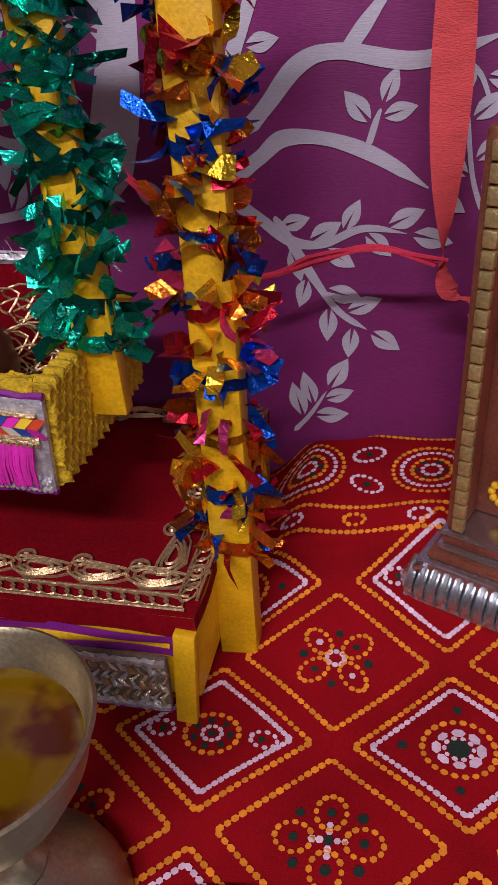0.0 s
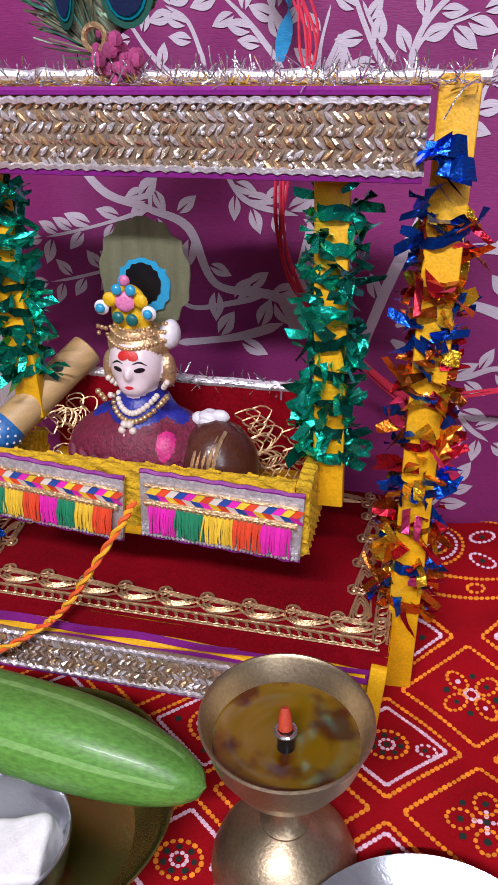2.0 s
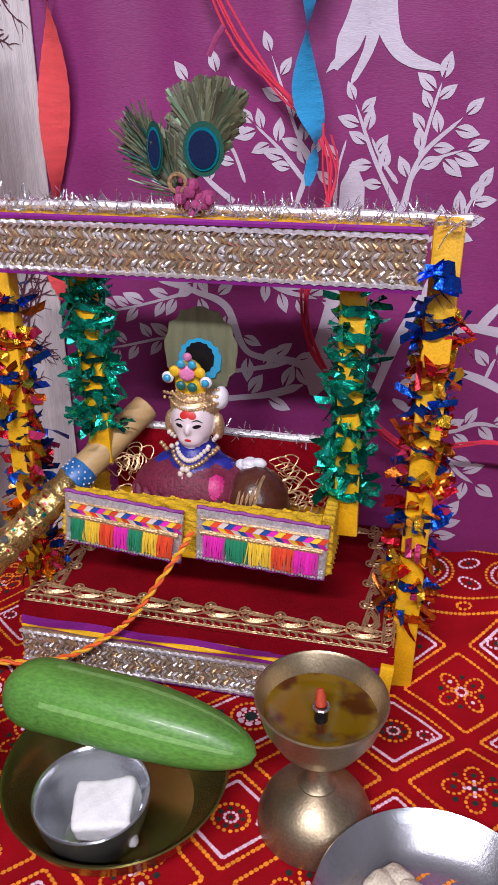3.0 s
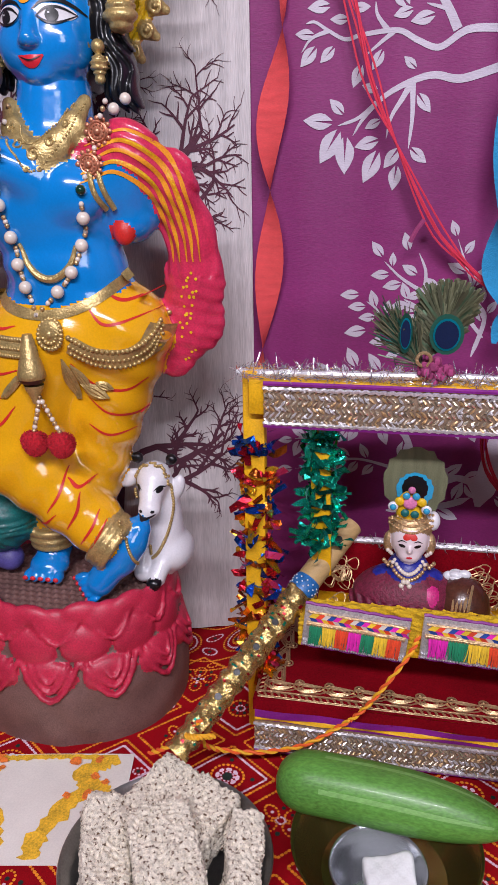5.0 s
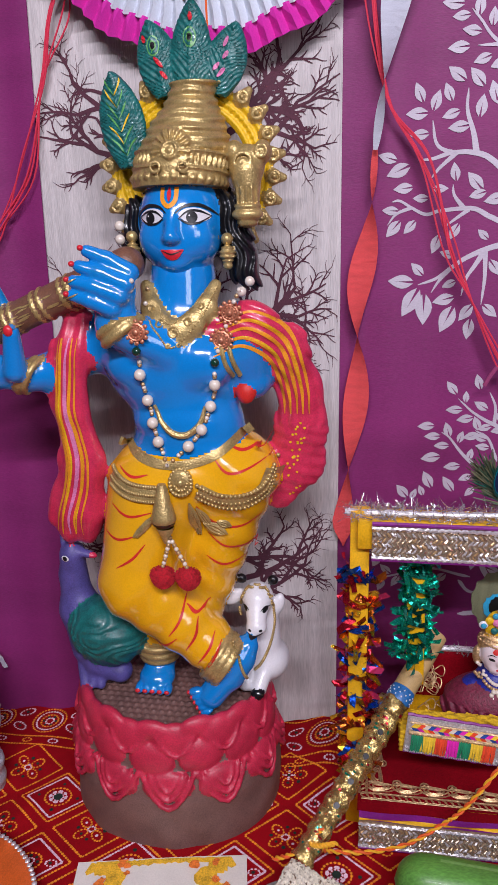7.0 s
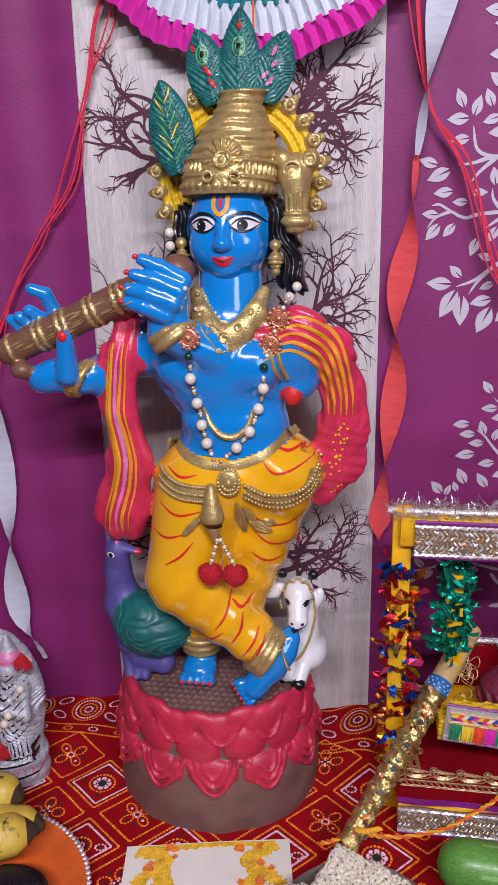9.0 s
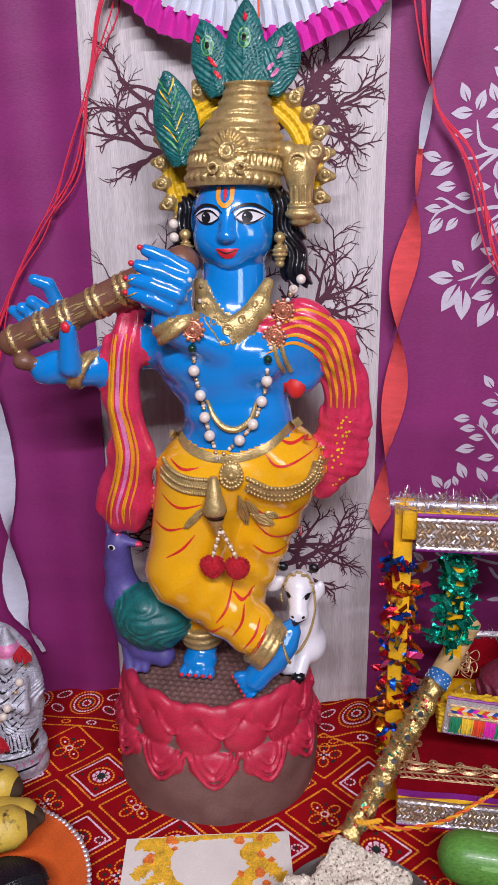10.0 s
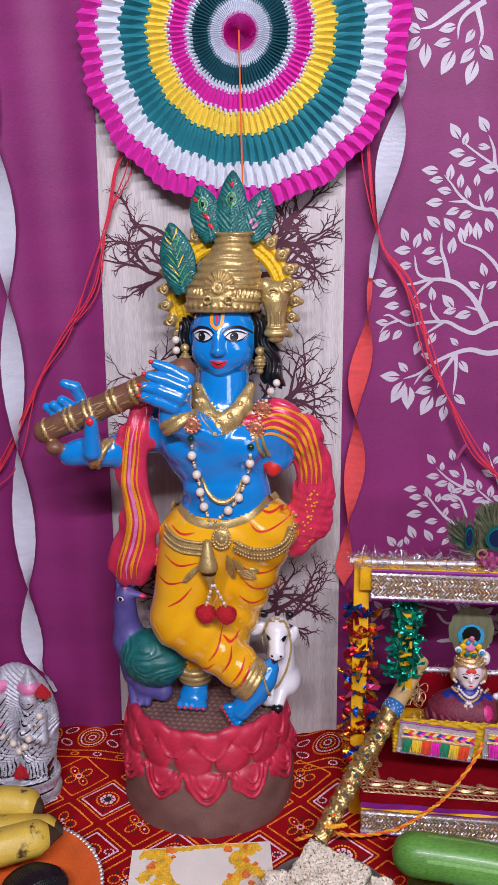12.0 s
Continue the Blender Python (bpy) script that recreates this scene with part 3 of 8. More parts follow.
branch([(-0.046, 0.357), (-0.036, 0.395), (-0.046, 0.416), (-0.067, 0.471)], 0.0025, 0.0008, 9, 0.018)
branch([(0.041, 0.355), (0.017, 0.396), (-0.001, 0.437)], 0.0028, 0.0008, 9, 0.018)
branch([(0.041, 0.355), (0.051, 0.397), (0.081, 0.428)], 0.0028, 0.0011, 7, 0.018)
branch([(0.051, 0.397), (0.057, 0.427), (0.063, 0.452)], 0.0019, 0.0008, 6, 0.018)
branch([(-0.014, 0.353), (-0.013, 0.385), (-0.007, 0.411)], 0.0017, 0.0008, 5, 0.018)
branch([(-0.194, 0.322), (-0.171, 0.293), (-0.137, 0.283), (-0.107, 0.271), (-0.087, 0.230), (-0.043, 0.225), (-0.013, 0.206)], 0.0027, 0.0036, 10, 0.023)
branch([(-0.121, 0.323), (-0.134, 0.300), (-0.136, 0.283)], 0.0024, 0.0015, 8, 0.021)
branch([(-0.083, 0.324), (-0.064, 0.294), (-0.025, 0.282)], 0.0021, 0.0019, 8, 0.021)
branch([(-0.123, 0.226), (-0.103, 0.210), (-0.047, 0.224)], 0.0020, 0.0020, 4, 0.022)
branch([(-0.121, 0.180), (-0.079, 0.187), (-0.034, 0.203)], 0.0027, 0.0036, 4, 0.023)
branch([(-0.136, 0.283), (-0.174, 0.271), (-0.222, 0.260)], 0.0018, 0.0009, 12, 0.020)
branch([(-0.109, 0.231), (-0.159, 0.237), (-0.222, 0.225)], 0.0020, 0.0009, 10, 0.020)
branch([(-0.025, 0.192), (-0.010, 0.257), (-0.001, 0.332), (-0.000, 0.395)], 0.0130, 0.0087, 0, 0.000)
branch([(-0.036, 0.376), (-0.058, 0.402), (-0.080, 0.421)], 0.0021, 0.0010, 12, 0.019)
branch([(-0.089, 0.377), (-0.100, 0.403), (-0.115, 0.413)], 0.0019, 0.0008, 10, 0.018)
branch([(0.026, 0.187), (0.046, 0.247), (0.071, 0.305), (0.093, 0.363)], 0.0047, 0.0030, 4, 0.022)
branch([(0.036, 0.379), (0.021, 0.398), (0.013, 0.413)], 0.0018, 0.0008, 10, 0.019)
branch([(0.043, 0.376), (0.055, 0.394), (0.084, 0.405)], 0.0018, 0.0008, 12, 0.019)
branch([(0.061, 0.333), (0.084, 0.350), (0.098, 0.375)], 0.0020, 0.0010, 10, 0.019)
branch([(0.066, 0.216), (0.080, 0.226), (0.103, 0.226), (0.127, 0.217), (0.156, 0.199)], 0.0045, 0.0032, 1, 0.021)
branch([(0.071, 0.242), (0.089, 0.261), (0.109, 0.266), (0.147, 0.260), (0.187, 0.270)], 0.0048, 0.0035, 1, 0.020)
branch([(0.112, 0.265), (0.122, 0.278), (0.132, 0.291)], 0.0041, 0.0025, 0, 0.019)
branch([(0.124, 0.221), (0.128, 0.234), (0.130, 0.239)], 0.0019, 0.0009, 5, 0.020)
branch([(0.064, 0.183), (0.081, 0.172), (0.100, 0.171), (0.122, 0.179), (0.146, 0.175)], 0.0043, 0.0013, 8, 0.021)
branch([(0.084, 0.168), (0.097, 0.149), (0.110, 0.132), (0.126, 0.120)], 0.0039, 0.0013, 7, 0.021)
branch([(0.081, 0.046), (0.092, 0.061), (0.103, 0.080)], 0.0018, 0.0007, 5, 0.022)
branch([(0.194, 0.169), (0.179, 0.201), (0.172, 0.241)], 0.0020, 0.0008, 7, 0.020)
branch([(0.163, 0.261), (0.176, 0.254), (0.183, 0.241)], 0.0022, 0.0009, 2, 0.019)


def twig(twigs, x, z, ang, length, w, depth, bend):
    """A bare limb that keeps its bend and forks towards its end."""
    n = 6
    pts, angs = [(x, z)], []
    a = ang
    for i in range(n):
        a += bend + random.uniform(-0.12, 0.12)
        x, z = x + length / n * math.cos(a), z + length / n * math.sin(a)
        pts.append((x, z))
        angs.append(a)
    v = []
    for i, (px, pz) in enumerate(pts):
        d = Vector((pts[min(i + 1, n)][0] - pts[max(i - 1, 0)][0], pts[min(i + 1, n)][1] - pts[max(i - 1, 0)][1])).normalized()
        q = w * (1 - 0.62 * i / n)
        for sgn in (-1, 1):
            v.append(on_curtain(px - sgn * q * d.y, pz + sgn * q * d.x, -0.0048))
    if not all(-0.60 < p[0] < -0.268 for p in v):
        return
    twigs.add(v, [(2 * i, 2 * i + 1, 2 * i + 3, 2 * i + 2) for i in range(n)], 0)
    if depth:
        side = random.choice((-1, 1))
        for i in range(2, n + 1):
            if i == n or random.random() < 0.78:
                side = -side
                twig(twigs, pts[i][0], pts[i][1], angs[i - 1] + side * random.uniform(0.45, 0.8), length * random.uniform(0.34, 0.55), w * (1 - 0.62 * i / n) * 0.95, depth - 1, random.uniform(-0.12, 0.12))


for z0 in (0.70, 0.475, 0.185):
    for ang, ln_, bend in ((2.9, 0.105, -0.13), (2.35, 0.10, 0.16), (1.75, 0.08, -0.15), (1.2, 0.09, 0.12), (0.75, 0.105, -0.16), (0.15, 0.115, 0.15), (3.45, 0.10, -0.18), (-0.3, 0.11, 0.20)):
        tw = Shape()
        twig(tw, -0.432 + 0.030 * math.cos(ang), z0 + 0.02 + 0.03 * math.sin(ang), ang, ln_, 0.0044, 3, bend)
        if tw.f:
            tw.build("printed_branch", M_TWIG, grey)
    tw = Shape()
    twig(tw, -0.432, z0 - 0.08, 1.5, 0.12, 0.010, 0, 0.0)
    tw.build("printed_trunk", M_TWIG, grey)


# ---- solids from blended distance fields ----
class Field:
    """A distance field on a grid, built up from blended solids, and meshed."""

    def __init__(self, lo, hi, step):
        self.lo, self.step = np.array(lo, np.float32), step
        self.n = [int((b - a) / step) + 2 for a, b in zip(lo, hi)]
        self.d = np.full(self.n, 0.05, np.float32)
        self.best = np.full(self.n, 0.05, np.float32)
        self.mat = np.zeros(self.n, np.int16)
        self.map = None

    def put(self, lo, hi, fn, m, k=0.006):
        pad = k + 3 * self.step
        i0 = [max(0, int((lo[a] - pad - self.lo[a]) / self.step)) for a in range(3)]
        i1 = [min(self.n[a], int((hi[a] + pad - self.lo[a]) / self.step) + 2) for a in range(3)]
        if any(a >= b for a, b in zip(i0, i1)):
            return
        sl = tuple(slice(a, b) for a, b in zip(i0, i1))
        ax = [self.lo[a] + self.step * np.arange(i0[a], i1[a], dtype=np.float32) for a in range(3)]
        x, y, z = np.meshgrid(*ax, indexing="ij")
        d = fn(x, y, z)
        old = self.d[sl]
        if k > 0:
            h = np.clip(k - np.abs(old - d), 0, None) / k
            self.d[sl] = np.minimum(old, d) - h * h * k * 0.25
        else:
            self.d[sl] = np.minimum(old, d)
        win = d < self.best[sl]
        mm = m(x, y, z) if callable(m) else m
        self.mat[sl] = np.where(win, mm, self.mat[sl])
        self.best[sl] = np.minimum(self.best[sl], d)

    def ell(self, c, r, m, k=0.006, ry=0.0, rx=0.0, rz=0.0, wave=None):
        rot = np.array(Euler((radians(rx), radians(ry), radians(rz))).to_matrix().inverted())
        big = max(r)

        def fn(x, y, z):
            p = [x - c[0], y - c[1], z - c[2]]
            q = [rot[i][0] * p[0] + rot[i][1] * p[1] + rot[i][2] * p[2] for i in range(3)]
            k0 = np.sqrt(sum((q[i] / r[i]) ** 2 for i in range(3)))
            k1 = np.sqrt(sum((q[i] / r[i] ** 2) ** 2 for i in range(3))) + 1e-6
            d = k0 * (k0 - 1) / k1
            return d + wave(x, y, z) if wave else d

        self.put([c[i] - big for i in range(3)], [c[i] + big for i in range(3)], fn, m, k)

    def cap(self, a, b, ra, rb, m, k=0.006, sy=1.0, wave=None):
        """A tapered capsule; sy below 1 flattens it from front to back."""
        a, b = np.array(a, np.float32), np.array(b, np.float32)
        s = np.array((1, 1 / sy, 1), np.float32)
        ab = (b - a) * s
        L = float(ab @ ab) + 1e-9
        big = max(ra, rb)

        def fn(x, y, z):
            p = [(x - a[0]) * s[0], (y - a[1]) * s[1], (z - a[2]) * s[2]]
            t = np.clip((p[0] * ab[0] + p[1] * ab[1] + p[2] * ab[2]) / L, 0, 1)
            d = np.sqrt(sum((p[i] - t * ab[i]) ** 2 for i in range(3))) - (ra + (rb - ra) * t)
            d = d * (sy if sy < 1 else 1)
            return d + wave(x, y, z) if wave else d

        self.put(np.minimum(a, b) - big, np.maximum(a, b) + big, fn, m, k)

    def chain(self, pts, m, k=0.006, sy=1.0, wave=None):
        for p, q in zip(pts, pts[1:]):
            self.cap(p[:3], q[:3], p[3], q[3], m, k, sy, wave)

    def ring(self, c, R, r, m, axis="z", k=0.003, sq=1.0, tilt=0.0):
        """A torus, round the given axis."""
        t = np.array(Euler((0, radians(tilt), 0)).to_matrix().inverted())

        def fn(x, y, z):
            p = [x - c[0], y - c[1], z - c[2]]
            q = [t[i][0] * p[0] + t[i][1] * p[1] + t[i][2] * p[2] for i in range(3)]
            u, v, w = {"z": (q[0], q[1], q[2]), "y": (q[0], q[2], q[1]), "x": (q[1], q[2], q[0])}[axis]
            return np.sqrt((np.sqrt(u * u + v * v) - R) ** 2 + (w * sq) ** 2) - r

        self.put([a - R - r for a in c], [a + R + r for a in c], fn, m, k)

    def mesh(self):
        """Surface nets: one vertex in each cell that the surface crosses."""
        d = self.d
        s = d < 0
        n = self.n
        corner = [(i, j, k) for i in (0, 1) for j in (0, 1) for k in (0, 1)]
        cnt = sum(s[i:n[0] - 1 + i, j:n[1] - 1 + j, k:n[2] - 1 + k].astype(np.int8) for i, j, k in corner)
        act = np.argwhere((cnt > 0) & (cnt < 8))
        idx = np.full([q - 1 for q in n], -1, np.int64)
        idx[tuple(act.T)] = np.arange(len(act))
        acc, num = np.zeros((len(act), 3)), np.zeros(len(act))
        val = {c: d[act[:, 0] + c[0], act[:, 1] + c[1], act[:, 2] + c[2]] for c in corner}
        for a in corner:
            for axis in range(3):
                if a[axis]:
                    continue
                b = tuple(1 if q == axis else a[q] for q in range(3))
                da, db = val[a], val[b]
                hit = (da < 0) != (db < 0)
                t = np.where(hit, da / np.where(hit, da - db, 1), 0)
                for q in range(3):
                    acc[:, q] += np.where(hit, a[q] + (t if q == axis else 0), 0)
                num += hit
        v = self.lo + self.step * (act + acc / num[:, None])
        faces = []
        for axis in range(3):
            o, p = [q for q in range(3) if q != axis]
            lo = [slice(None)] * 3
            hi = [slice(None)] * 3
            lo[axis], hi[axis] = slice(0, -1), slice(1, None)
            a, b = s[tuple(lo)], s[tuple(hi)]
            e = np.argwhere(a != b)
            e = e[(e[:, o] > 0) & (e[:, p] > 0) & (e[:, o] < n[o] - 1) & (e[:, p] < n[p] - 1)]
            ins = s[tuple(e.T)]

            def cell(do, dp):
                c = e.copy()
                c[:, o] -= do
                c[:, p] -= dp
                return idx[tuple(c.T)]

            q = np.stack([cell(1, 1), cell(0, 1), cell(0, 0), cell(1, 0)], 1)
            flip = ins if axis != 1 else ~ins
            q[~flip] = q[~flip][:, ::-1]
            faces.append(q)
        f = np.concatenate(faces)
        mid = v[f].mean(1)
        g = np.clip(np.rint((mid - self.lo) / self.step).astype(int), 0, np.array(n) - 1)
        return v, f, self.mat[tuple(g.T)]

    def front(self, x, z, default):
        """Depth of the surface as seen from the front at x, z."""
        if self.map is None:
            ins = self.d < 0
            j = np.maximum(ins.argmax(1), 1)
            a = np.take_along_axis(self.d, (j - 1)[:, None, :], 1)[:, 0]
            b = np.take_along_axis(self.d, j[:, None, :], 1)[:, 0]
            self.map = np.where(ins.any(1), self.lo[1] + self.step * (j - 1 + a / np.where(a == b, 1, a - b)), np.nan)
        u, w = (x - self.lo[0]) / self.step, (z - self.lo[2]) / self.step
        i, k = int(u), int(w)
        if not (0 <= i < self.n[0] - 1 and 0 <= k < self.n[2] - 1):
            return default
        q = self.map[i:i + 2, k:k + 2]
        if np.isnan(q).any() or q.max() - q.min() > 0.012:
            q = q[~np.isnan(q)]
            return float(q.min()) if len(q) else default
        u, w = u - i, w - k
        return float((q[0, 0] * (1 - u) + q[1, 0] * u) * (1 - w) + (q[0, 1] * (1 - u) + q[1, 1] * u) * w)


def paint_disc(s, fld, x, z, rx, rz, m, ang=0.0, off=0.0009, n=16, power=1.0, default=0.3):
    """A flat painted oval laid on the front of a solid."""
    v, f = [], []
    c, d = math.cos(ang), math.sin(ang)
    for k in range(4):
        q = k / 3
        for i in range(n):
            t = 2 * math.pi * i / n
            a, b = q * rx * math.cos(t), q * rz * math.copysign(abs(math.sin(t)) ** power, math.sin(t))
            px, pz = x + a * c - b * d, z + a * d + b * c
            v.append((px, fld.front(px, pz, default) - off, pz))
    for k in range(3):
        for i in range(n):
            f.append((k * n + i, k * n + (i + 1) % n, (k + 1) * n + (i + 1) % n, (k + 1) * n + i))
    s.add(v, f, m)


def paint_line(s, fld, pts, w, m, n=24, off=0.0009, taper=True, default=0.3, thick=0.0):
    """A painted stroke laid on the front of a solid through the points (x, z)."""
    p = spline([(a, 0, b) for a, b in pts], n)
    v, f = [], []
    for i, q in enumerate(p):
        d = (p[min(i + 1, n - 1)] - p[max(i - 1, 0)]).normalized()
        t = i / (n - 1)
        h = w * (0.25 + 0.75 * math.sin(math.pi * min(1, max(0, t)))) if taper else w
        for sgn in (-1, 0, 1):
            x, z = q.x - sgn * h * d.z, q.z + sgn * h * d.x
            v.append((x, fld.front(x, z, default) - off - (thick if sgn == 0 else 0), z))
    for i in range(n - 1):
        for j in (0, 1):
            f.append((3 * i + j, 3 * i + j + 1, 3 * i + 4 + j, 3 * i + 3 + j))
    s.add(v, f, m)


def bead_row(s, fld, pts, n, r, m, off=0.0, default=0.3):
    for q in spline([(a, 0, b) for a, b in pts], n):
        s.ball((q.x, fld.front(q.x, q.z, default) - off, q.z), r, m, 8, 5)


# ---- the painted statue ----
BLUE, YEL, GOLD, PINK, STRIPE, RED, BLACK, WHITE, PURP, GREEN, BROWN, LOTUS, HALO, FLUTE, LIP, LAV, LEAFG, INK = range(18)
STATUE_MATS = [S_BLUE, S_YEL, S_GOLD, S_PINK, S_STRIPE, S_RED, S_BLACK, S_WHITE, S_PURP, S_GREEN, S_BROWN, S_LOTUS, S_HALO, S_FLUTE, S_LIP, S_LAV, S_LEAFG, S_INK]


def blade(fld, foot, tip, width, thick, m, groove=0.0009):
    """A pointed leaf with a mid rib and slanting barbs, facing the front."""
    (x0, y0, z0), (x1, y1, z1) = foot, tip
    L = math.hypot(x1 - x0, z1 - z0)
    dx, dz = (x1 - x0) / L, (z1 - z0) / L

    def fn(x, y, z):
        w = (x - x0) * dx + (z - z0) * dz
        u = (x - x0) * dz - (z - z0) * dx
        t = np.clip(w / L, 0, 1)
        half = width * np.clip(np.sin(math.pi * (0.16 + 0.84 * t) ** 1.12), 0, 1) ** 0.75 + 0.0004
        au = np.abs(u)
        q = np.clip(1 - (au / half) ** 2, 0, 1)
        yc = y0 + (y1 - y0) * t
        barbs = groove * np.sin(1500 * (w - 0.9 * au) + 5 * np.sin(160 * w + 90 * u)) - 0.0012 * np.exp(-(u / 0.0012) ** 2)
        d = np.maximum(np.maximum(au - half, np.abs(y - yc) - thick * np.sqrt(q) - 0.0008 + barbs), np.maximum(-w, w - L))
        return 0.65 * d

    fld.put([min(x0, x1) - width, min(y0, y1) - thick, min(z0, z1) - 0.004], [max(x0, x1) + width, max(y0, y1) + thick, max(z0, z1) + 0.004], fn, m, 0.0015)


def pedestal(F):
    C = (-0.447, 0.336)

    def drum(x, y, z):
        r = np.sqrt((x - C[0]) ** 2 + ((y - C[1]) / 0.86) ** 2)
        edge = 0.121 - 0.20 * np.clip(z - 0.055, 0, 1) - 0.0012 * np.sin(90 * z + 5 * np.sin(30 * x))
        return np.maximum(np.maximum(r - edge, z - 0.136), -0.02 - z) * 0.9

    F.put((-0.575, 0.215, -0.01), (-0.32, 0.443, 0.145), drum, BROWN, 0.004)
    # lotus: an uneven rim, a row of cupped petals, a row of domes below it
    for n, off, R, zc, size in ((13, 0.0, 0.1035, 0.127, (0.0095, 0.0245, 0.0210)), (13, 0.5, 0.1085, 0.107, (0.0090, 0.0245, 0.0210)), (13, 0.5, 0.1035, 0.140, (0.0075, 0.020, 0.012))):
        for i in range(n):
            a = 2 * math.pi * (i + off) / n + 0.1
            F.ell((C[0] + R * math.cos(a), C[1] + 0.86 * R * math.sin(a), zc + 0.002 * math.sin(5 * a)), size, LOTUS, 0.0022, rz=math.degrees(a))
    for i in range(13):
        a = 2 * math.pi * i / 13 + 0.1
        pts = []
        for q in range(9):
            t = -1 + q / 4
            b_ = a + 0.235 * t
            R = 0.1165 - 0.010 * t * t
            pts.append((C[0] + R * math.cos(b_), C[1] + 0.86 * R * math.sin(b_), 0.1435 - 0.030 * (1 - abs(t) ** 1.7), 0.0019))
        F.chain(pts, LOTUS, 0.002)
    # hanging petals with raised rims
    for i in range(12):
        a = 2 * math.pi * (i + 0.25) / 12
        ca, sa = math.cos(a), 0.86 * math.sin(a)
        F.ell((C[0] + 0.1140 * ca, C[1] + 0.1140 * sa, 0.075), (0.0085, 0.027, 0.019), LOTUS, 0.003, rz=math.degrees(a))
        for sc in (1.0, 0.70, 0.40):
            pts = []
            for q in range(9):
                t = -1 + q / 4
                b_ = a + 0.245 * sc * t
                zz = 0.090 - 0.037 * sc * (1 - abs(t) ** 1.7)
                R = 0.1165 + 0.0085 * (1 - t * t) + 0.001 * (1 - sc)
                pts.append((C[0] + R * math.cos(b_), C[1] + 0.86 * R * math.sin(b_), zz, 0.0014 + 0.0014 * sc))
            F.chain(pts, LOTUS, 0.0012)
    for i in range(21):
        for j in range(17):
            x, y = C[0] - 0.09 + 0.009 * i + 0.0045 * (j % 2), C[1] - 0.074 + 0.0088 * j
            if ((x - C[0]) / 0.090) ** 2 + ((y - C[1]) / 0.076) ** 2 < 1:
                F.ell((x, y, 0.1362), (0.0027, 0.0027, 0.0024), BROWN, 0.001)


def garment_and_legs(F):
    def fold1(x, y, z):
        return 0.0012 * np.sin((z + 0.75 * np.abs(x + 0.40)) * 150)

    def fold2(x, y, z):
        return 0.0012 * np.sin((x * 0.75 - z * 0.66) * 190)

    F.ell((-0.402, 0.325, 0.402), (0.080, 0.053, 0.050), YEL, 0.01, wave=fold1)
    F.cap((-0.372, 0.335, 0.395), (-0.410, 0.335, 0.245), 0.0495, 0.027, YEL, 0.012, wave=fold1)
    F.cap((-0.445, 0.318, 0.385), (-0.467, 0.302, 0.287), 0.052, 0.042, YEL, 0.014)
    F.cap((-0.466, 0.302, 0.282), (-0.386, 0.298, 0.206), 0.043, 0.0265, YEL, 0.012, wave=fold2)
    F.cap((-0.43, 0.340, 0.25), (-0.460, 0.338, 0.200), 0.032, 0.021, YEL, 0.01)
    # crossed foot with anklets and toes
    F.cap((-0.362, 0.296, 0.200), (-0.391, 0.284, 0.160), 0.0175, 0.0145, BLUE, 0.006)
    F.cap((-0.354, 0.300, 0.213), (-0.370, 0.292, 0.180), 0.0125, 0.014, BLUE, 0.006)
    for i in range(5):
        F.ell((-0.4085 + 0.0032 * i, 0.280 - 0.0012 * i, 0.1665 - 0.0052 * i), (0.0078, 0.006, 0.0037), BLUE, 0.0016, ry=-18)
    for o in (-0.008, -0.001, 0.006):
        F.ring((-0.380 + 0.82 * o, 0.294, 0.2015 - 0.56 * o), 0.0262, 0.0038, GOLD, axis="x", k=0.001, tilt=34)
    # standing foot
    F.cap((-0.461, 0.338, 0.205), (-0.461, 0.334, 0.168), 0.0195, 0.0185, BLUE, 0.006)
    F.ell((-0.462, 0.320, 0.153), (0.0205, 0.020, 0.014), BLUE, 0.006)
    for i in range(5):
        F.ell((-0.4785 + 0.0083 * i, 0.304, 0.1475), (0.0046, 0.009, 0.0062), BLUE, 0.0016)
    for z_, r_ in ((0.190, 0.0045), (0.181, 0.0038), (0.174, 0.0030)):
        F.ring((-0.461, 0.334, z_), 0.0210, r_, GOLD, k=0.001)


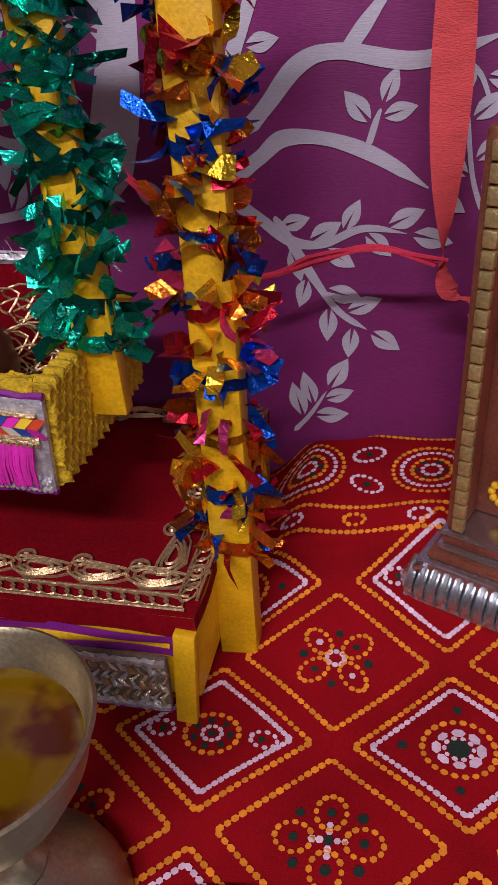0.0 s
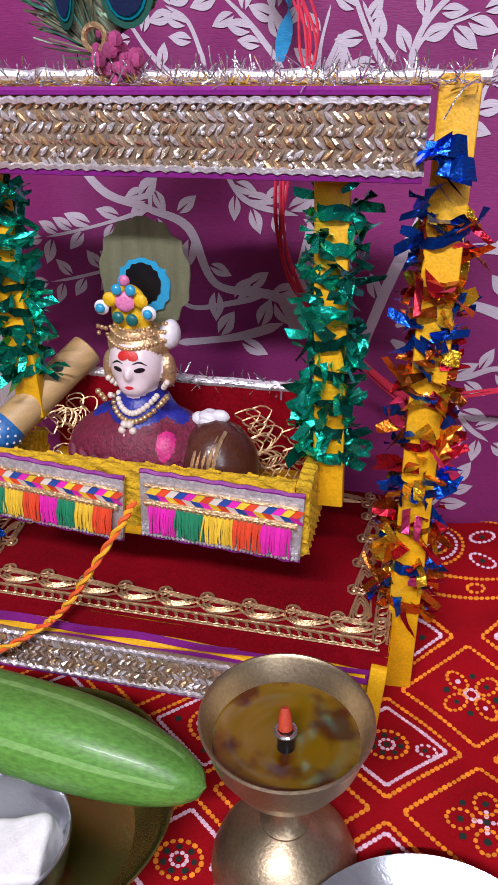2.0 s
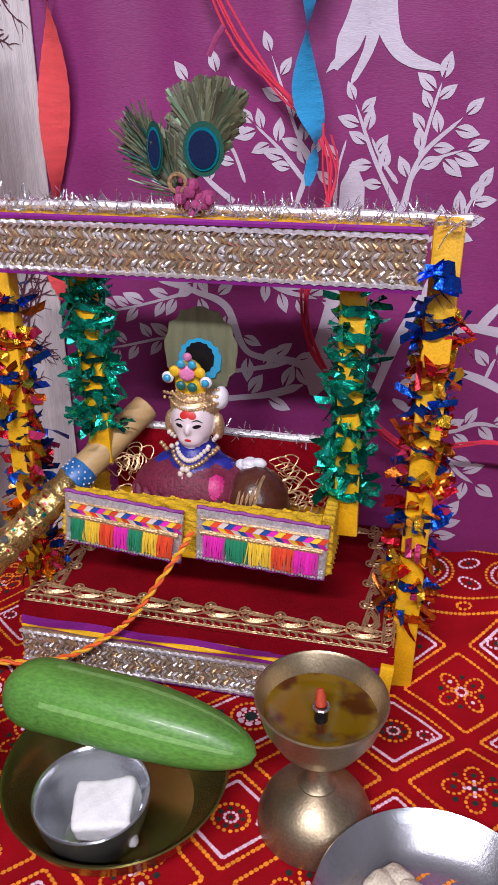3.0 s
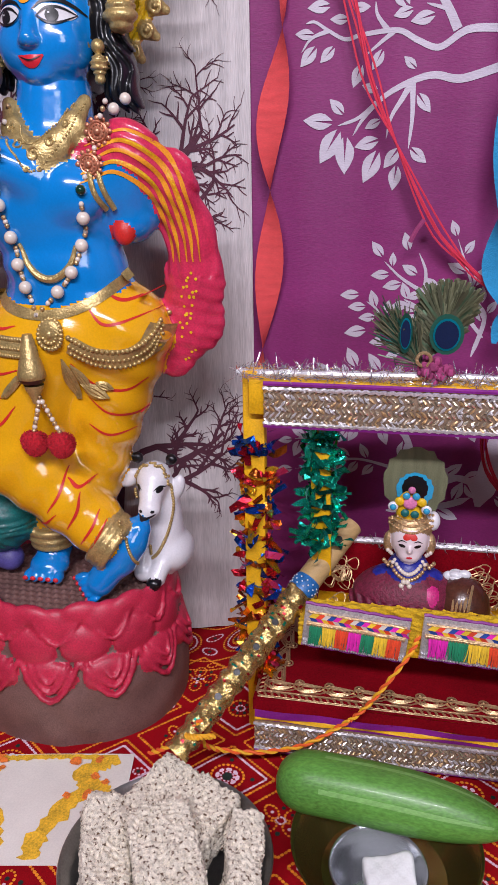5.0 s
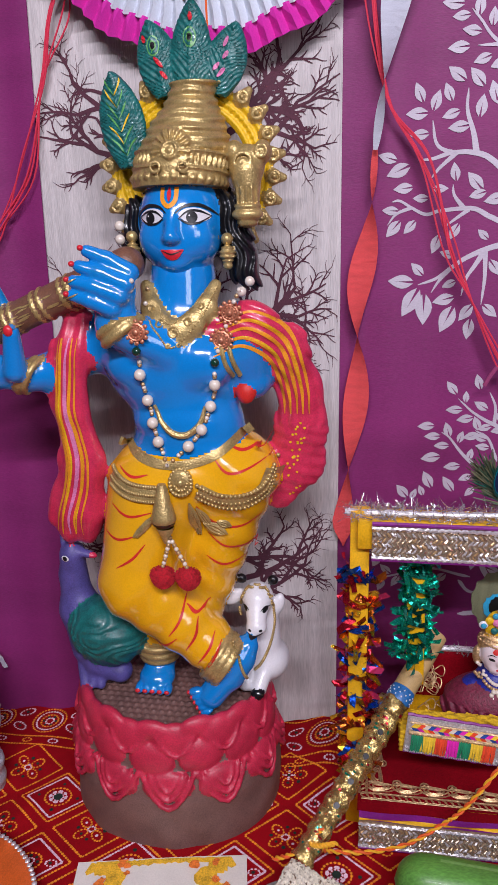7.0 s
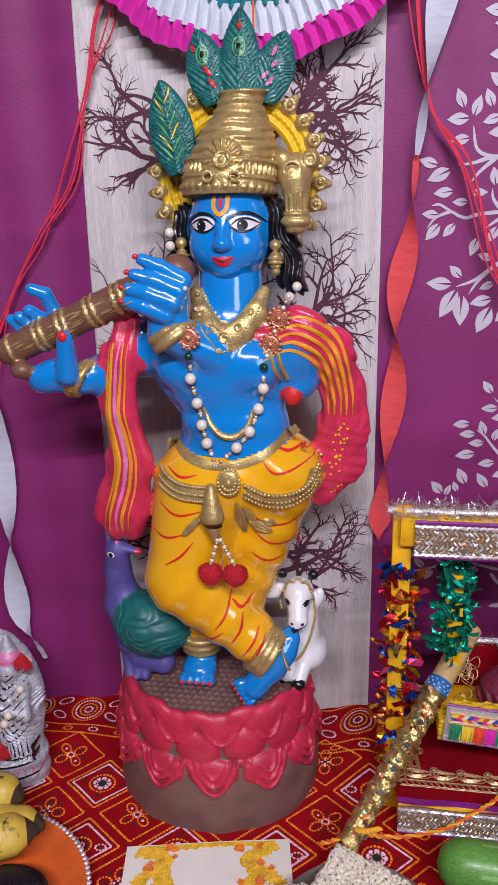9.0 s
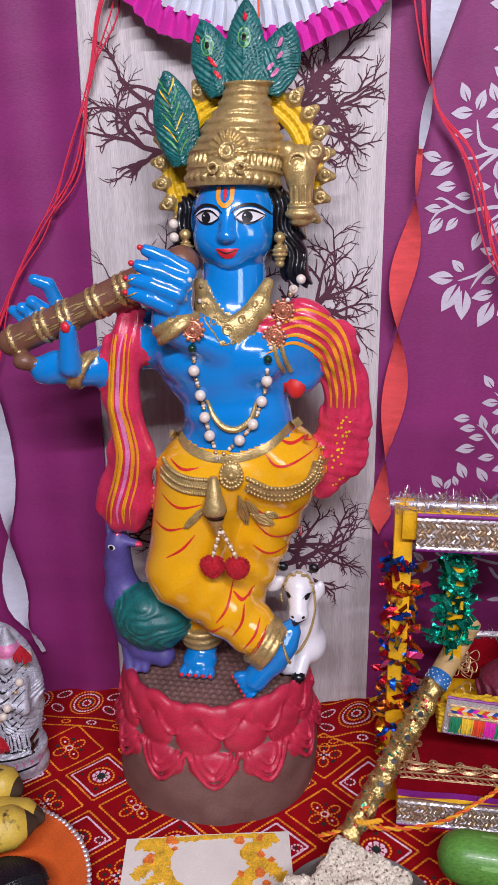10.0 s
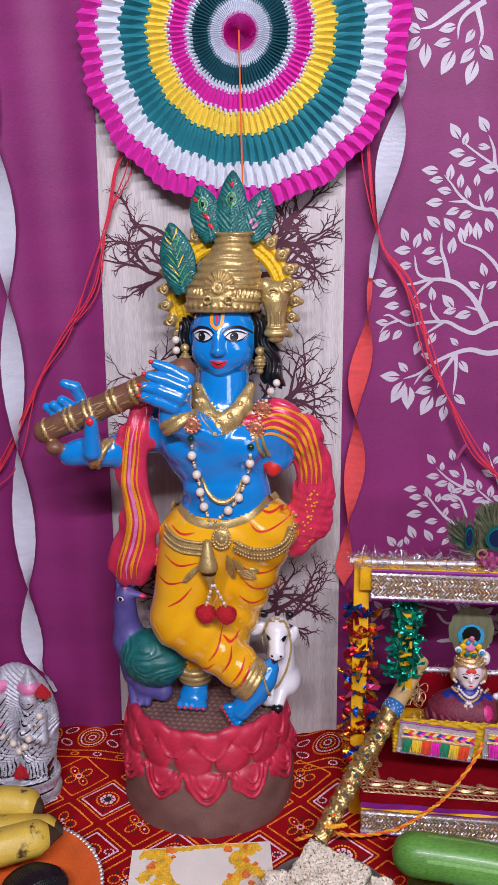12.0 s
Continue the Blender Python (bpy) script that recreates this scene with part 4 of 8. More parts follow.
def torso_and_arms(F):
    F.ell((-0.409, 0.320, 0.452), (0.056, 0.042, 0.055), BLUE, 0.012)
    F.ell((-0.421, 0.318, 0.515), (0.068, 0.044, 0.058), BLUE, 0.014)
    F.ell((-0.449, 0.294, 0.520), (0.033, 0.021, 0.027), BLUE, 0.005)
    F.ell((-0.391, 0.294, 0.520), (0.033, 0.021, 0.027), BLUE, 0.005)
    F.ell((-0.414, 0.303, 0.462), (0.046, 0.025, 0.022), BLUE, 0.004)
    F.ell((-0.488, 0.320, 0.538), (0.034, 0.032, 0.034), BLUE, 0.012)
    F.ell((-0.352, 0.320, 0.538), (0.030, 0.030, 0.036), BLUE, 0.012)
    F.cap((-0.352, 0.320, 0.535), (-0.346, 0.322, 0.50), 0.028, 0.022, BLUE, 0.01)
    F.cap((-0.411, 0.326, 0.560), (-0.410, 0.334, 0.625), 0.034, 0.0285, BLUE, 0.012)
    F.ring((-0.410, 0.331, 0.598), 0.0288, 0.0012, BLUE, k=0.003)
    # flute: turned brown barrel, paired gold bands, carved strokes between
    a, b = Vector((-0.624, 0.280, 0.537)), Vector((-0.452, 0.290, 0.611))
    F.cap(a, b, 0.0145, 0.0160, FLUTE, 0.002)
    for t in (0.03, 0.19, 0.23, 0.33, 0.37, 0.50, 0.54, 0.66, 0.70, 0.80):
        F.ring(a.lerp(b, t), 0.0148 + 0.001 * t, 0.0017, GOLD, axis="x", k=0.001, tilt=-23)
    F.ell((-0.610, 0.270, 0.520), (0.011, 0.010, 0.009), FLUTE, 0.003)
    # arm that steadies the far end
    F.cap((-0.490, 0.318, 0.538), (-0.535, 0.305, 0.508), 0.024, 0.020, BLUE, 0.01)
    F.cap((-0.535, 0.305, 0.508), (-0.566, 0.288, 0.507), 0.020, 0.0165, BLUE, 0.008)
    F.ell((-0.583, 0.279, 0.512), (0.026, 0.015, 0.0165), BLUE, 0.008, ry=-20)
    F.cap((-0.563, 0.270, 0.516), (-0.559, 0.263, 0.552), 0.0115, 0.0080, BLUE, 0.005)
    for p0, p1, r_ in (((-0.612, 0.290, 0.556), (-0.621, 0.284, 0.567), 0.0062), ((-0.603, 0.290, 0.560), (-0.611, 0.282, 0.570), 0.0066), ((-0.592, 0.292, 0.566), (-0.600, 0.282, 0.576), 0.0070),
                       ((-0.578, 0.294, 0.568), (-0.583, 0.284, 0.592), 0.0076), ((-0.583, 0.284, 0.592), (-0.594, 0.279, 0.597), 0.0066)):
        F.cap(p0, p1, r_, r_ * 0.9, BLUE, 0.002)
    for o in (0.0, 0.007):
        F.ring((-0.561 + o, 0.290, 0.507), 0.0185, 0.0032, GOLD, axis="x", k=0.001, tilt=28)
    # arm and fingers at the mouth end
    F.cap((-0.42, 0.288, 0.535), (-0.458, 0.270, 0.556), 0.021, 0.0175, BLUE, 0.008)
    F.ring((-0.454, 0.271, 0.553), 0.0200, 0.0040, GOLD, axis="x", k=0.001, tilt=55)
    F.ring((-0.459, 0.270, 0.560), 0.0190, 0.0026, GOLD, axis="x", k=0.001, tilt=55)
    F.cap((-0.460, 0.267, 0.562), (-0.456, 0.264, 0.590), 0.0175, 0.019, BLUE, 0.008, sy=0.8)
    for p0, p1 in (((-0.441, 0.262, 0.606), (-0.475, 0.254, 0.6255)), ((-0.444, 0.256, 0.597), (-0.482, 0.250, 0.6130)), ((-0.449, 0.253, 0.587), (-0.488, 0.249, 0.6005)), ((-0.456, 0.253, 0.576), (-0.490, 0.250, 0.5885))):
        mid = (0.45 * p0[0] + 0.55 * p1[0], p0[1] - 0.0035, 0.45 * p0[2] + 0.55 * p1[2] + 0.0015)
        F.cap(p0, mid, 0.0088, 0.0072, BLUE, 0.0022)
        F.cap(mid, p1, 0.0072, 0.0056, BLUE, 0.0022)
    # collar plate and armlet
    F.chain([(-0.440, 0.306, 0.590, 0.006), (-0.433, 0.294, 0.570, 0.009), (-0.422, 0.285, 0.556, 0.0105), (-0.408, 0.281, 0.548, 0.0125), (-0.393, 0.285, 0.557, 0.0105), (-0.381, 0.294, 0.572, 0.009), (-0.374, 0.306, 0.590, 0.006)], GOLD, 0.003, sy=0.45)
    F.cap((-0.408, 0.281, 0.546), (-0.408, 0.282, 0.535), 0.009, 0.003, GOLD, 0.002, sy=0.45)


def shawl(F):
    def mid(z):
        return np.interp(z, (0.32, 0.36, 0.416, 0.475, 0.53, 0.56), (-0.541, -0.532, -0.519, -0.523, -0.514, -0.508))

    def pleat(x, y, z):
        return 0.0011 * np.sin((x - mid(z)) / (0.0026 + 0.008 * np.clip(0.52 - z, 0, 0.3)) + 1.0)

    F.chain([(-0.508, 0.296, 0.560, 0.014), (-0.514, 0.290, 0.53, 0.0175), (-0.523, 0.296, 0.475, 0.0185), (-0.519, 0.306, 0.416, 0.0235), (-0.532, 0.316, 0.362, 0.0285), (-0.539, 0.322, 0.345, 0.031)], PINK, 0.006, sy=0.5, wave=pleat)

    def pleat2(x, y, z):
        r = np.sqrt((x + 0.375) ** 2 + (z - 0.46) ** 2)
        return np.where(z > 0.45, 0.0007 * np.sin(620 * r), 0.0006 * np.sin(260 * x + 190 * z) * np.sin(310 * z - 120 * x))

    F.chain([(-0.376, 0.298, 0.548, 0.014), (-0.340, 0.300, 0.555, 0.020), (-0.312, 0.318, 0.530, 0.021), (-0.300, 0.335, 0.49, 0.021), (-0.299, 0.345, 0.445, 0.025),
             (-0.306, 0.352, 0.405, 0.028), (-0.324, 0.352, 0.368, 0.017)], PINK, 0.006, sy=0.5, wave=pleat2)
    F.ell((-0.348, 0.304, 0.489), (0.009, 0.007, 0.011), RED, 0.003)


def animals(F):
    def plume(x, y, z):
        r = np.sqrt((x + 0.505) ** 2 + (z - 0.222) ** 2)
        return 0.0011 * np.sin(520 * r + 5 * np.sin(110 * x + 60 * z) + 4 * np.sin(170 * z)) * np.clip((z - 0.16) / 0.02, 0, 1)

    F.ell((-0.515, 0.320, 0.208), (0.044, 0.036, 0.038), GREEN, 0.006, wave=plume, ry=20)
    F.chain([(-0.535, 0.333, 0.185, 0.031), (-0.553, 0.335, 0.225, 0.022), (-0.557, 0.335, 0.268, 0.0145), (-0.553, 0.330, 0.296, 0.0145)], PURP, 0.008)
    F.ell((-0.536, 0.326, 0.299), (0.012, 0.0055, 0.0045), PURP, 0.004, ry=12)
    F.ell((-0.528, 0.325, 0.298), (0.006, 0.004, 0.003), PINK, 0.002, ry=12)
    F.cap((-0.563, 0.332, 0.308), (-0.566, 0.334, 0.320), 0.004, 0.0015, PURP, 0.003)
    F.cap((-0.528, 0.318, 0.168), (-0.505, 0.318, 0.158), 0.018, 0.014, PURP, 0.006)
    for x_ in (-0.546, -0.536, -0.527):
        F.cap((x_, 0.315, 0.165), (x_ + 0.003, 0.304, 0.147), 0.008, 0.0055, PURP, 0.003)
    # calf: narrow face, side ears, dark horns, slim folded body
    F.ell((-0.347, 0.337, 0.252), (0.0170, 0.016, 0.0165), WHITE, 0.006)
    F.cap((-0.347, 0.330, 0.249), (-0.3455, 0.313, 0.231), 0.0140, 0.0098, WHITE, 0.006)
    F.ell((-0.3452, 0.311, 0.229), (0.0108, 0.009, 0.0082), WHITE, 0.004)
    F.ell((-0.374, 0.343, 0.247), (0.014, 0.006, 0.0085), WHITE, 0.004, ry=-35)
    F.ell((-0.325, 0.345, 0.241), (0.0065, 0.006, 0.012), WHITE, 0.003, ry=10)
    F.cap((-0.343, 0.347, 0.232), (-0.345, 0.348, 0.165), 0.0165, 0.0235, WHITE, 0.008)
    F.ell((-0.335, 0.352, 0.166), (0.020, 0.026, 0.022), WHITE, 0.006)
    F.cap((-0.364, 0.334, 0.170), (-0.360, 0.322, 0.152), 0.0115, 0.010, WHITE, 0.005)
    F.cap((-0.340, 0.334, 0.166), (-0.345, 0.318, 0.150), 0.010, 0.009, WHITE, 0.004)
    F.ell((-0.3455, 0.309, 0.147), (0.008, 0.006, 0.006), BLACK, 0.001)
    for hx in (-0.366, -0.331):
        F.ell((hx, 0.344, 0.269), (0.0062, 0.005, 0.0058), BLACK, 0.002)


def head_and_crown(H):
    H.ell((-0.4095, 0.336, 0.647), (0.0402, 0.043, 0.047), BLUE, 0.008)
    H.ell((-0.4095, 0.320, 0.626), (0.0362, 0.028, 0.0230), BLUE, 0.010)
    H.ell((-0.4095, 0.304, 0.611), (0.0115, 0.010, 0.0085), BLUE, 0.008)
    for sx in (-1, 1):
        H.ell((-0.4095 + sx * 0.0185, 0.308, 0.6345), (0.0135, 0.010, 0.0115), BLUE, 0.009)
        H.ell((-0.4095 + sx * 0.0050, 0.2915, 0.6325), (0.0036, 0.0042, 0.0034), BLUE, 0.003)
    H.cap((-0.4095, 0.298, 0.658), (-0.4095, 0.288, 0.6345), 0.0036, 0.0056, BLUE, 0.006)
    H.ell((-0.4095, 0.2960, 0.6208), (0.0095, 0.0044, 0.0024), BLUE, 0.004)
    H.ell((-0.4095, 0.2955, 0.6182), (0.0068, 0.0046, 0.0024), BLUE, 0.004)
    H.cap((-0.4098, 0.330, 0.580), (-0.4098, 0.334, 0.625), 0.0290, 0.0290, BLUE, 0.006)

    def lock(x, y, z):
        return 0.0016 * np.sin(800 * x + 260 * z + 3 * np.sin(140 * z))

    H.ell((-0.406, 0.353, 0.645), (0.050, 0.040, 0.052), BLACK, 0.003, wave=lock)
    H.chain([(-0.364, 0.340, 0.660, 0.012), (-0.356, 0.338, 0.625, 0.014), (-0.351, 0.335, 0.600, 0.0135), (-0.342, 0.335, 0.590, 0.008)], BLACK, 0.004, wave=lock)
    H.chain([(-0.454, 0.340, 0.66, 0.010), (-0.459, 0.338, 0.630, 0.011), (-0.458, 0.335, 0.608, 0.008)], BLACK, 0.004, wave=lock)

    # crown: carved band with a fan medallion, wound dome above it
    def crown(x, y, z):
        cx, cy = -0.4100 + 0.16 * (z - 0.682), 0.338 + 0.16 * (z - 0.682)
        ux, uy = x - cx, y - cy
        rho = np.sqrt(ux * ux + uy * uy)
        th = np.arctan2(ux, -uy)
        zt = z + 0.045 * ux / 0.045 * 0.06
        R = np.interp(z, (0.672, 0.684, 0.698, 0.712, 0.726, 0.740, 0.752, 0.758, 0.766), (0.0405, 0.0420, 0.0425, 0.0415, 0.0375, 0.0300, 0.0225, 0.0212, 0.0222))
        zz = zt - 0.005 * np.cos(th)
        q = np.sqrt((x + 0.408) ** 2 + (z - 0.707) ** 2)
        ph = np.arctan2(x + 0.408, z - 0.707)
        front = np.cos(th) > 0.5
        med = front & (q < 0.0185)
        wound = 0.0011 * np.sin(2 * math.pi * (z + 0.22 * np.abs(ux) ** 1.2 * np.cos(th)) / 0.0078) + 0.0008 * np.sin(2 * math.pi * (z - 0.3 * ux) / 0.018)
        beads = 0.0030 * np.abs(np.sin(16 * th)) ** 0.7 * np.exp(-((zz - 0.6805) / 0.0034) ** 2)
        reeds = 0.0016 * np.cos(46 * th) * np.exp(-((zz - 0.6965) / 0.0042) ** 4)
        ribs = 0.0022 * (np.exp(-((zz - 0.6890) / 0.0013) ** 2) + np.exp(-((zz - 0.7035) / 0.0015) ** 2))
        band = np.where(zz < 0.7045, 0.0026 + beads + reeds + ribs, wound)
        fan = 0.0040 + 0.0030 * np.exp(-(q / 0.0030) ** 2) + 0.0026 * np.exp(-((q - 0.0066) / 0.0014) ** 2) + np.where((q > 0.0090) & (z > 0.702), 0.0018 * np.cos(15 * ph), 0.0)
        disp = np.where(med, np.maximum(fan - 0.15 * np.clip(q - 0.0165, 0, 1), band), band)
        low = 0.6745 + 0.004 * np.cos(th)
        return np.maximum(0.75 * (rho - R - disp), np.maximum(low - z, z - 0.767))

    H.put((-0.475, 0.275, 0.668), (-0.345, 0.405, 0.770), crown, GOLD, 0.001)
    for sx in (-1, 1):
        H.ring((-0.408 + sx * 0.0125, 0.2905, 0.693), 0.0042, 0.0013, GOLD, axis="y", k=0.001)
    # side ornament shaped like a trunked head
    for c_, r_ in (((-0.346, 0.331, 0.694), (0.0165, 0.013, 0.018)), ((-0.3315, 0.331, 0.7045), (0.0085, 0.010, 0.0105)), ((-0.3575, 0.333, 0.706), (0.0090, 0.010, 0.0095)), ((-0.345, 0.322, 0.6515), (0.0145, 0.011, 0.0065)),
                   ((-0.345, 0.324, 0.6440), (0.0095, 0.010, 0.0045))):
        H.ell(c_, r_, GOLD, 0.0025)
    H.cap((-0.346, 0.327, 0.688), (-0.3445, 0.324, 0.660), 0.0145, 0.0095, GOLD, 0.003, wave=lambda x, y, z: 0.0011 * np.sin(1300 * x) * (z < 0.676))
    for R_, cz in ((0.0075, 0.696), (0.0036, 0.694)):
        H.ring((-0.3475, 0.3165, cz), R_, 0.0014, GOLD, axis="y", k=0.001)
    H.ring((-0.3315, 0.3215, 0.7050), 0.0050, 0.0013, GOLD, axis="y", k=0.001)
    H.ring((-0.345, 0.324, 0.6585), 0.0100, 0.0022, GOLD, k=0.001)

    # halo: grooved yellow ring, pointed gold petals round it
    def halo(x, y, z):
        r = np.sqrt((x + 0.407) ** 2 + (z - 0.692) ** 2)
        t = np.arctan2(z - 0.692, x + 0.407)
        g = 0.0013 * np.cos(2 * math.pi * (r - 0.068) / 0.0078) + 0.0007 * np.cos(70 * t) * np.exp(-((r - 0.066) / 0.003) ** 2)
        return 0.8 * np.maximum(np.abs(r - 0.0675) - 0.0118, np.abs(y - 0.374) - 0.0052 - g)

    H.put((-0.50, 0.36, 0.60), (-0.31, 0.39, 0.785), halo, HALO, 0.001)
    for i in range(20):
        a = radians(-47 + 263 * i / 19)
        ca, sa = math.cos(a), math.sin(a)

        def at(r, y):
            return (-0.407 + r * ca, y, 0.692 + r * sa)

        H.cap(at(0.0805, 0.370), at(0.0895, 0.372), 0.0082, 0.0040, GOLD, 0.002, sy=0.6)
        H.ring(at(0.0818, 0.3655), 0.0050, 0.0013, GOLD, axis="y", k=0.0008)
        H.ell(at(0.0818, 0.3650), (0.0026, 0.0024, 0.0026), GOLD, 0.0008)
    # feathers
    blade(H, (-0.424, 0.361, 0.757), (-0.4405, 0.367, 0.823), 0.0195, 0.0060, GREEN)
    blade(H, (-0.378, 0.361, 0.757), (-0.3570, 0.367, 0.817), 0.0190, 0.0060, GREEN)
    blade(H, (-0.401, 0.358, 0.756), (-0.3985, 0.367, 0.838), 0.0185, 0.0065, GREEN)
    blade(H, (-0.4595, 0.350, 0.696), (-0.4735, 0.352, 0.780), 0.0215, 0.0070, GREEN)
    for ex, ez in ((-0.3640, 0.6205), (-0.4545, 0.6240)):
        H.ell((ex, 0.318, ez + 0.0100), (0.0056, 0.0056, 0.0056), GOLD, 0.001)
        H.ell((ex, 0.318, ez - 0.0035), (0.0072, 0.0072, 0.0080), GOLD, 0.001, wave=lambda x, y, z: 0.0009 * np.sin(1500 * z))
        H.ell((ex, 0.318, ez - 0.0140), (0.0046, 0.0046, 0.0040), GOLD, 0.001)


def paint_head(s, H):
    for sx in (-1, 1):
        ex, ez = -0.4090 + sx * 0.0192, 0.6510
        paint_disc(s, H, ex + sx * 0.0006, ez + 0.0012, 0.0132, 0.0066, WHITE, -sx * 0.10, 0.0007, 20, power=1.25)
        paint_line(s, H, [(ex - sx * 0.0150, ez + 0.0035), (ex - sx * 0.0080, ez + 0.0090), (ex + sx * 0.0030, ez + 0.0102), (ex + sx * 0.0120, ez + 0.0062), (ex + sx * 0.0185, ez + 0.0005)], 0.0014, INK, 30, 0.0012)
        paint_line(s, H, [(ex - sx * 0.0125, ez - 0.0012), (ex - sx * 0.0050, ez + 0.0045), (ex + sx * 0.0040, ez + 0.0050), (ex + sx * 0.0140, ez + 0.0002)], 0.0010, INK, 26, 0.0013)
        paint_line(s, H, [(ex - sx * 0.0125, ez - 0.0010), (ex - sx * 0.0040, ez - 0.0055), (ex + sx * 0.0050, ez - 0.0050), (ex + sx * 0.0140, ez + 0.0002)], 0.0009, INK, 26, 0.0013)
        paint_disc(s, H, ex - 0.0012, ez - 0.0004, 0.0047, 0.0049, INK, 0, 0.0016)
        paint_disc(s, H, ex - 0.0030, ez + 0.0012, 0.0008, 0.0008, WHITE, 0, 0.0021, 8)
    paint_line(s, H, [(-0.4175, 0.6765), (-0.4168, 0.6655), (-0.4110, 0.6605), (-0.4052, 0.6655), (-0.4045, 0.6765)], 0.0020, STRIPE, 26, taper=False)
    paint_line(s, H, [(-0.4110, 0.6765), (-0.4110, 0.6645)], 0.0020, LIP, n=8, off=0.0011)
    paint_line(s, H, [(-0.4200, 0.6228), (-0.4145, 0.6212), (-0.4095, 0.6208), (-0.4045, 0.6212), (-0.3990, 0.6228)], 0.0026, LIP, 26, 0.0007)
    paint_line(s, H, [(-0.4190, 0.6222), (-0.4140, 0.6180), (-0.4095, 0.6168), (-0.4050, 0.6180), (-0.4000, 0.6222)], 0.0030, LIP, 26, 0.0007)
    paint_line(s, H, [(-0.4185, 0.6222), (-0.4095, 0.6194), (-0.4005, 0.6222)], 0.0006, INK, 20, 0.0014)
    # eyes, dashes and pale barbs on the feathers
    for x, z in ((-0.3995, 0.805), (-0.4345, 0.800)):
        for R, m_, o in ((1.0, LEAFG, 0.0005), (0.82, GREEN, 0.0010), (0.50, LEAFG, 0.0015), (0.34, INK, 0.0020)):
            paint_disc(s, H, x, z, 0.0062 * R, 0.0088 * R, m_, 0, o, default=0.365)
    for x, z, m_, an, L in ((-0.4300, 0.786, LIP, 0.75, 0.0062), (-0.4250, 0.775, LIP, 0.75, 0.0048), (-0.3715, 0.7745, LAV, -0.8, 0.0052), (-0.3760, 0.780, LAV, -0.8, 0.0044), (-0.3665, 0.800, LAV, -0.5, 0.0048), (-0.3670, 0.789, LAV, -0.7, 0.0040),
                            (-0.3985, 0.822, LIP, 0.0, 0.0036), (-0.4435, 0.806, LIP, 0.3, 0.0036)):
        paint_disc(s, H, x, z, 0.0019, L, m_, an, 0.0012, default=0.364)
    for k in range(6):
        z = 0.706 + 0.0105 * k
        for sx in (-1, 1):
            paint_line(s, H, [(-0.4612 - 0.00165 * 1.05 * k, z), (-0.4625 - 0.0018 * k + sx * 0.006, z + 0.010), (-0.4635 - 0.0019 * k + sx * (0.0125 - 0.001 * k), z + 0.016)], 0.0008, LEAFG if (k + sx) % 3 else HALO, 14, 0.0006, default=0.348)


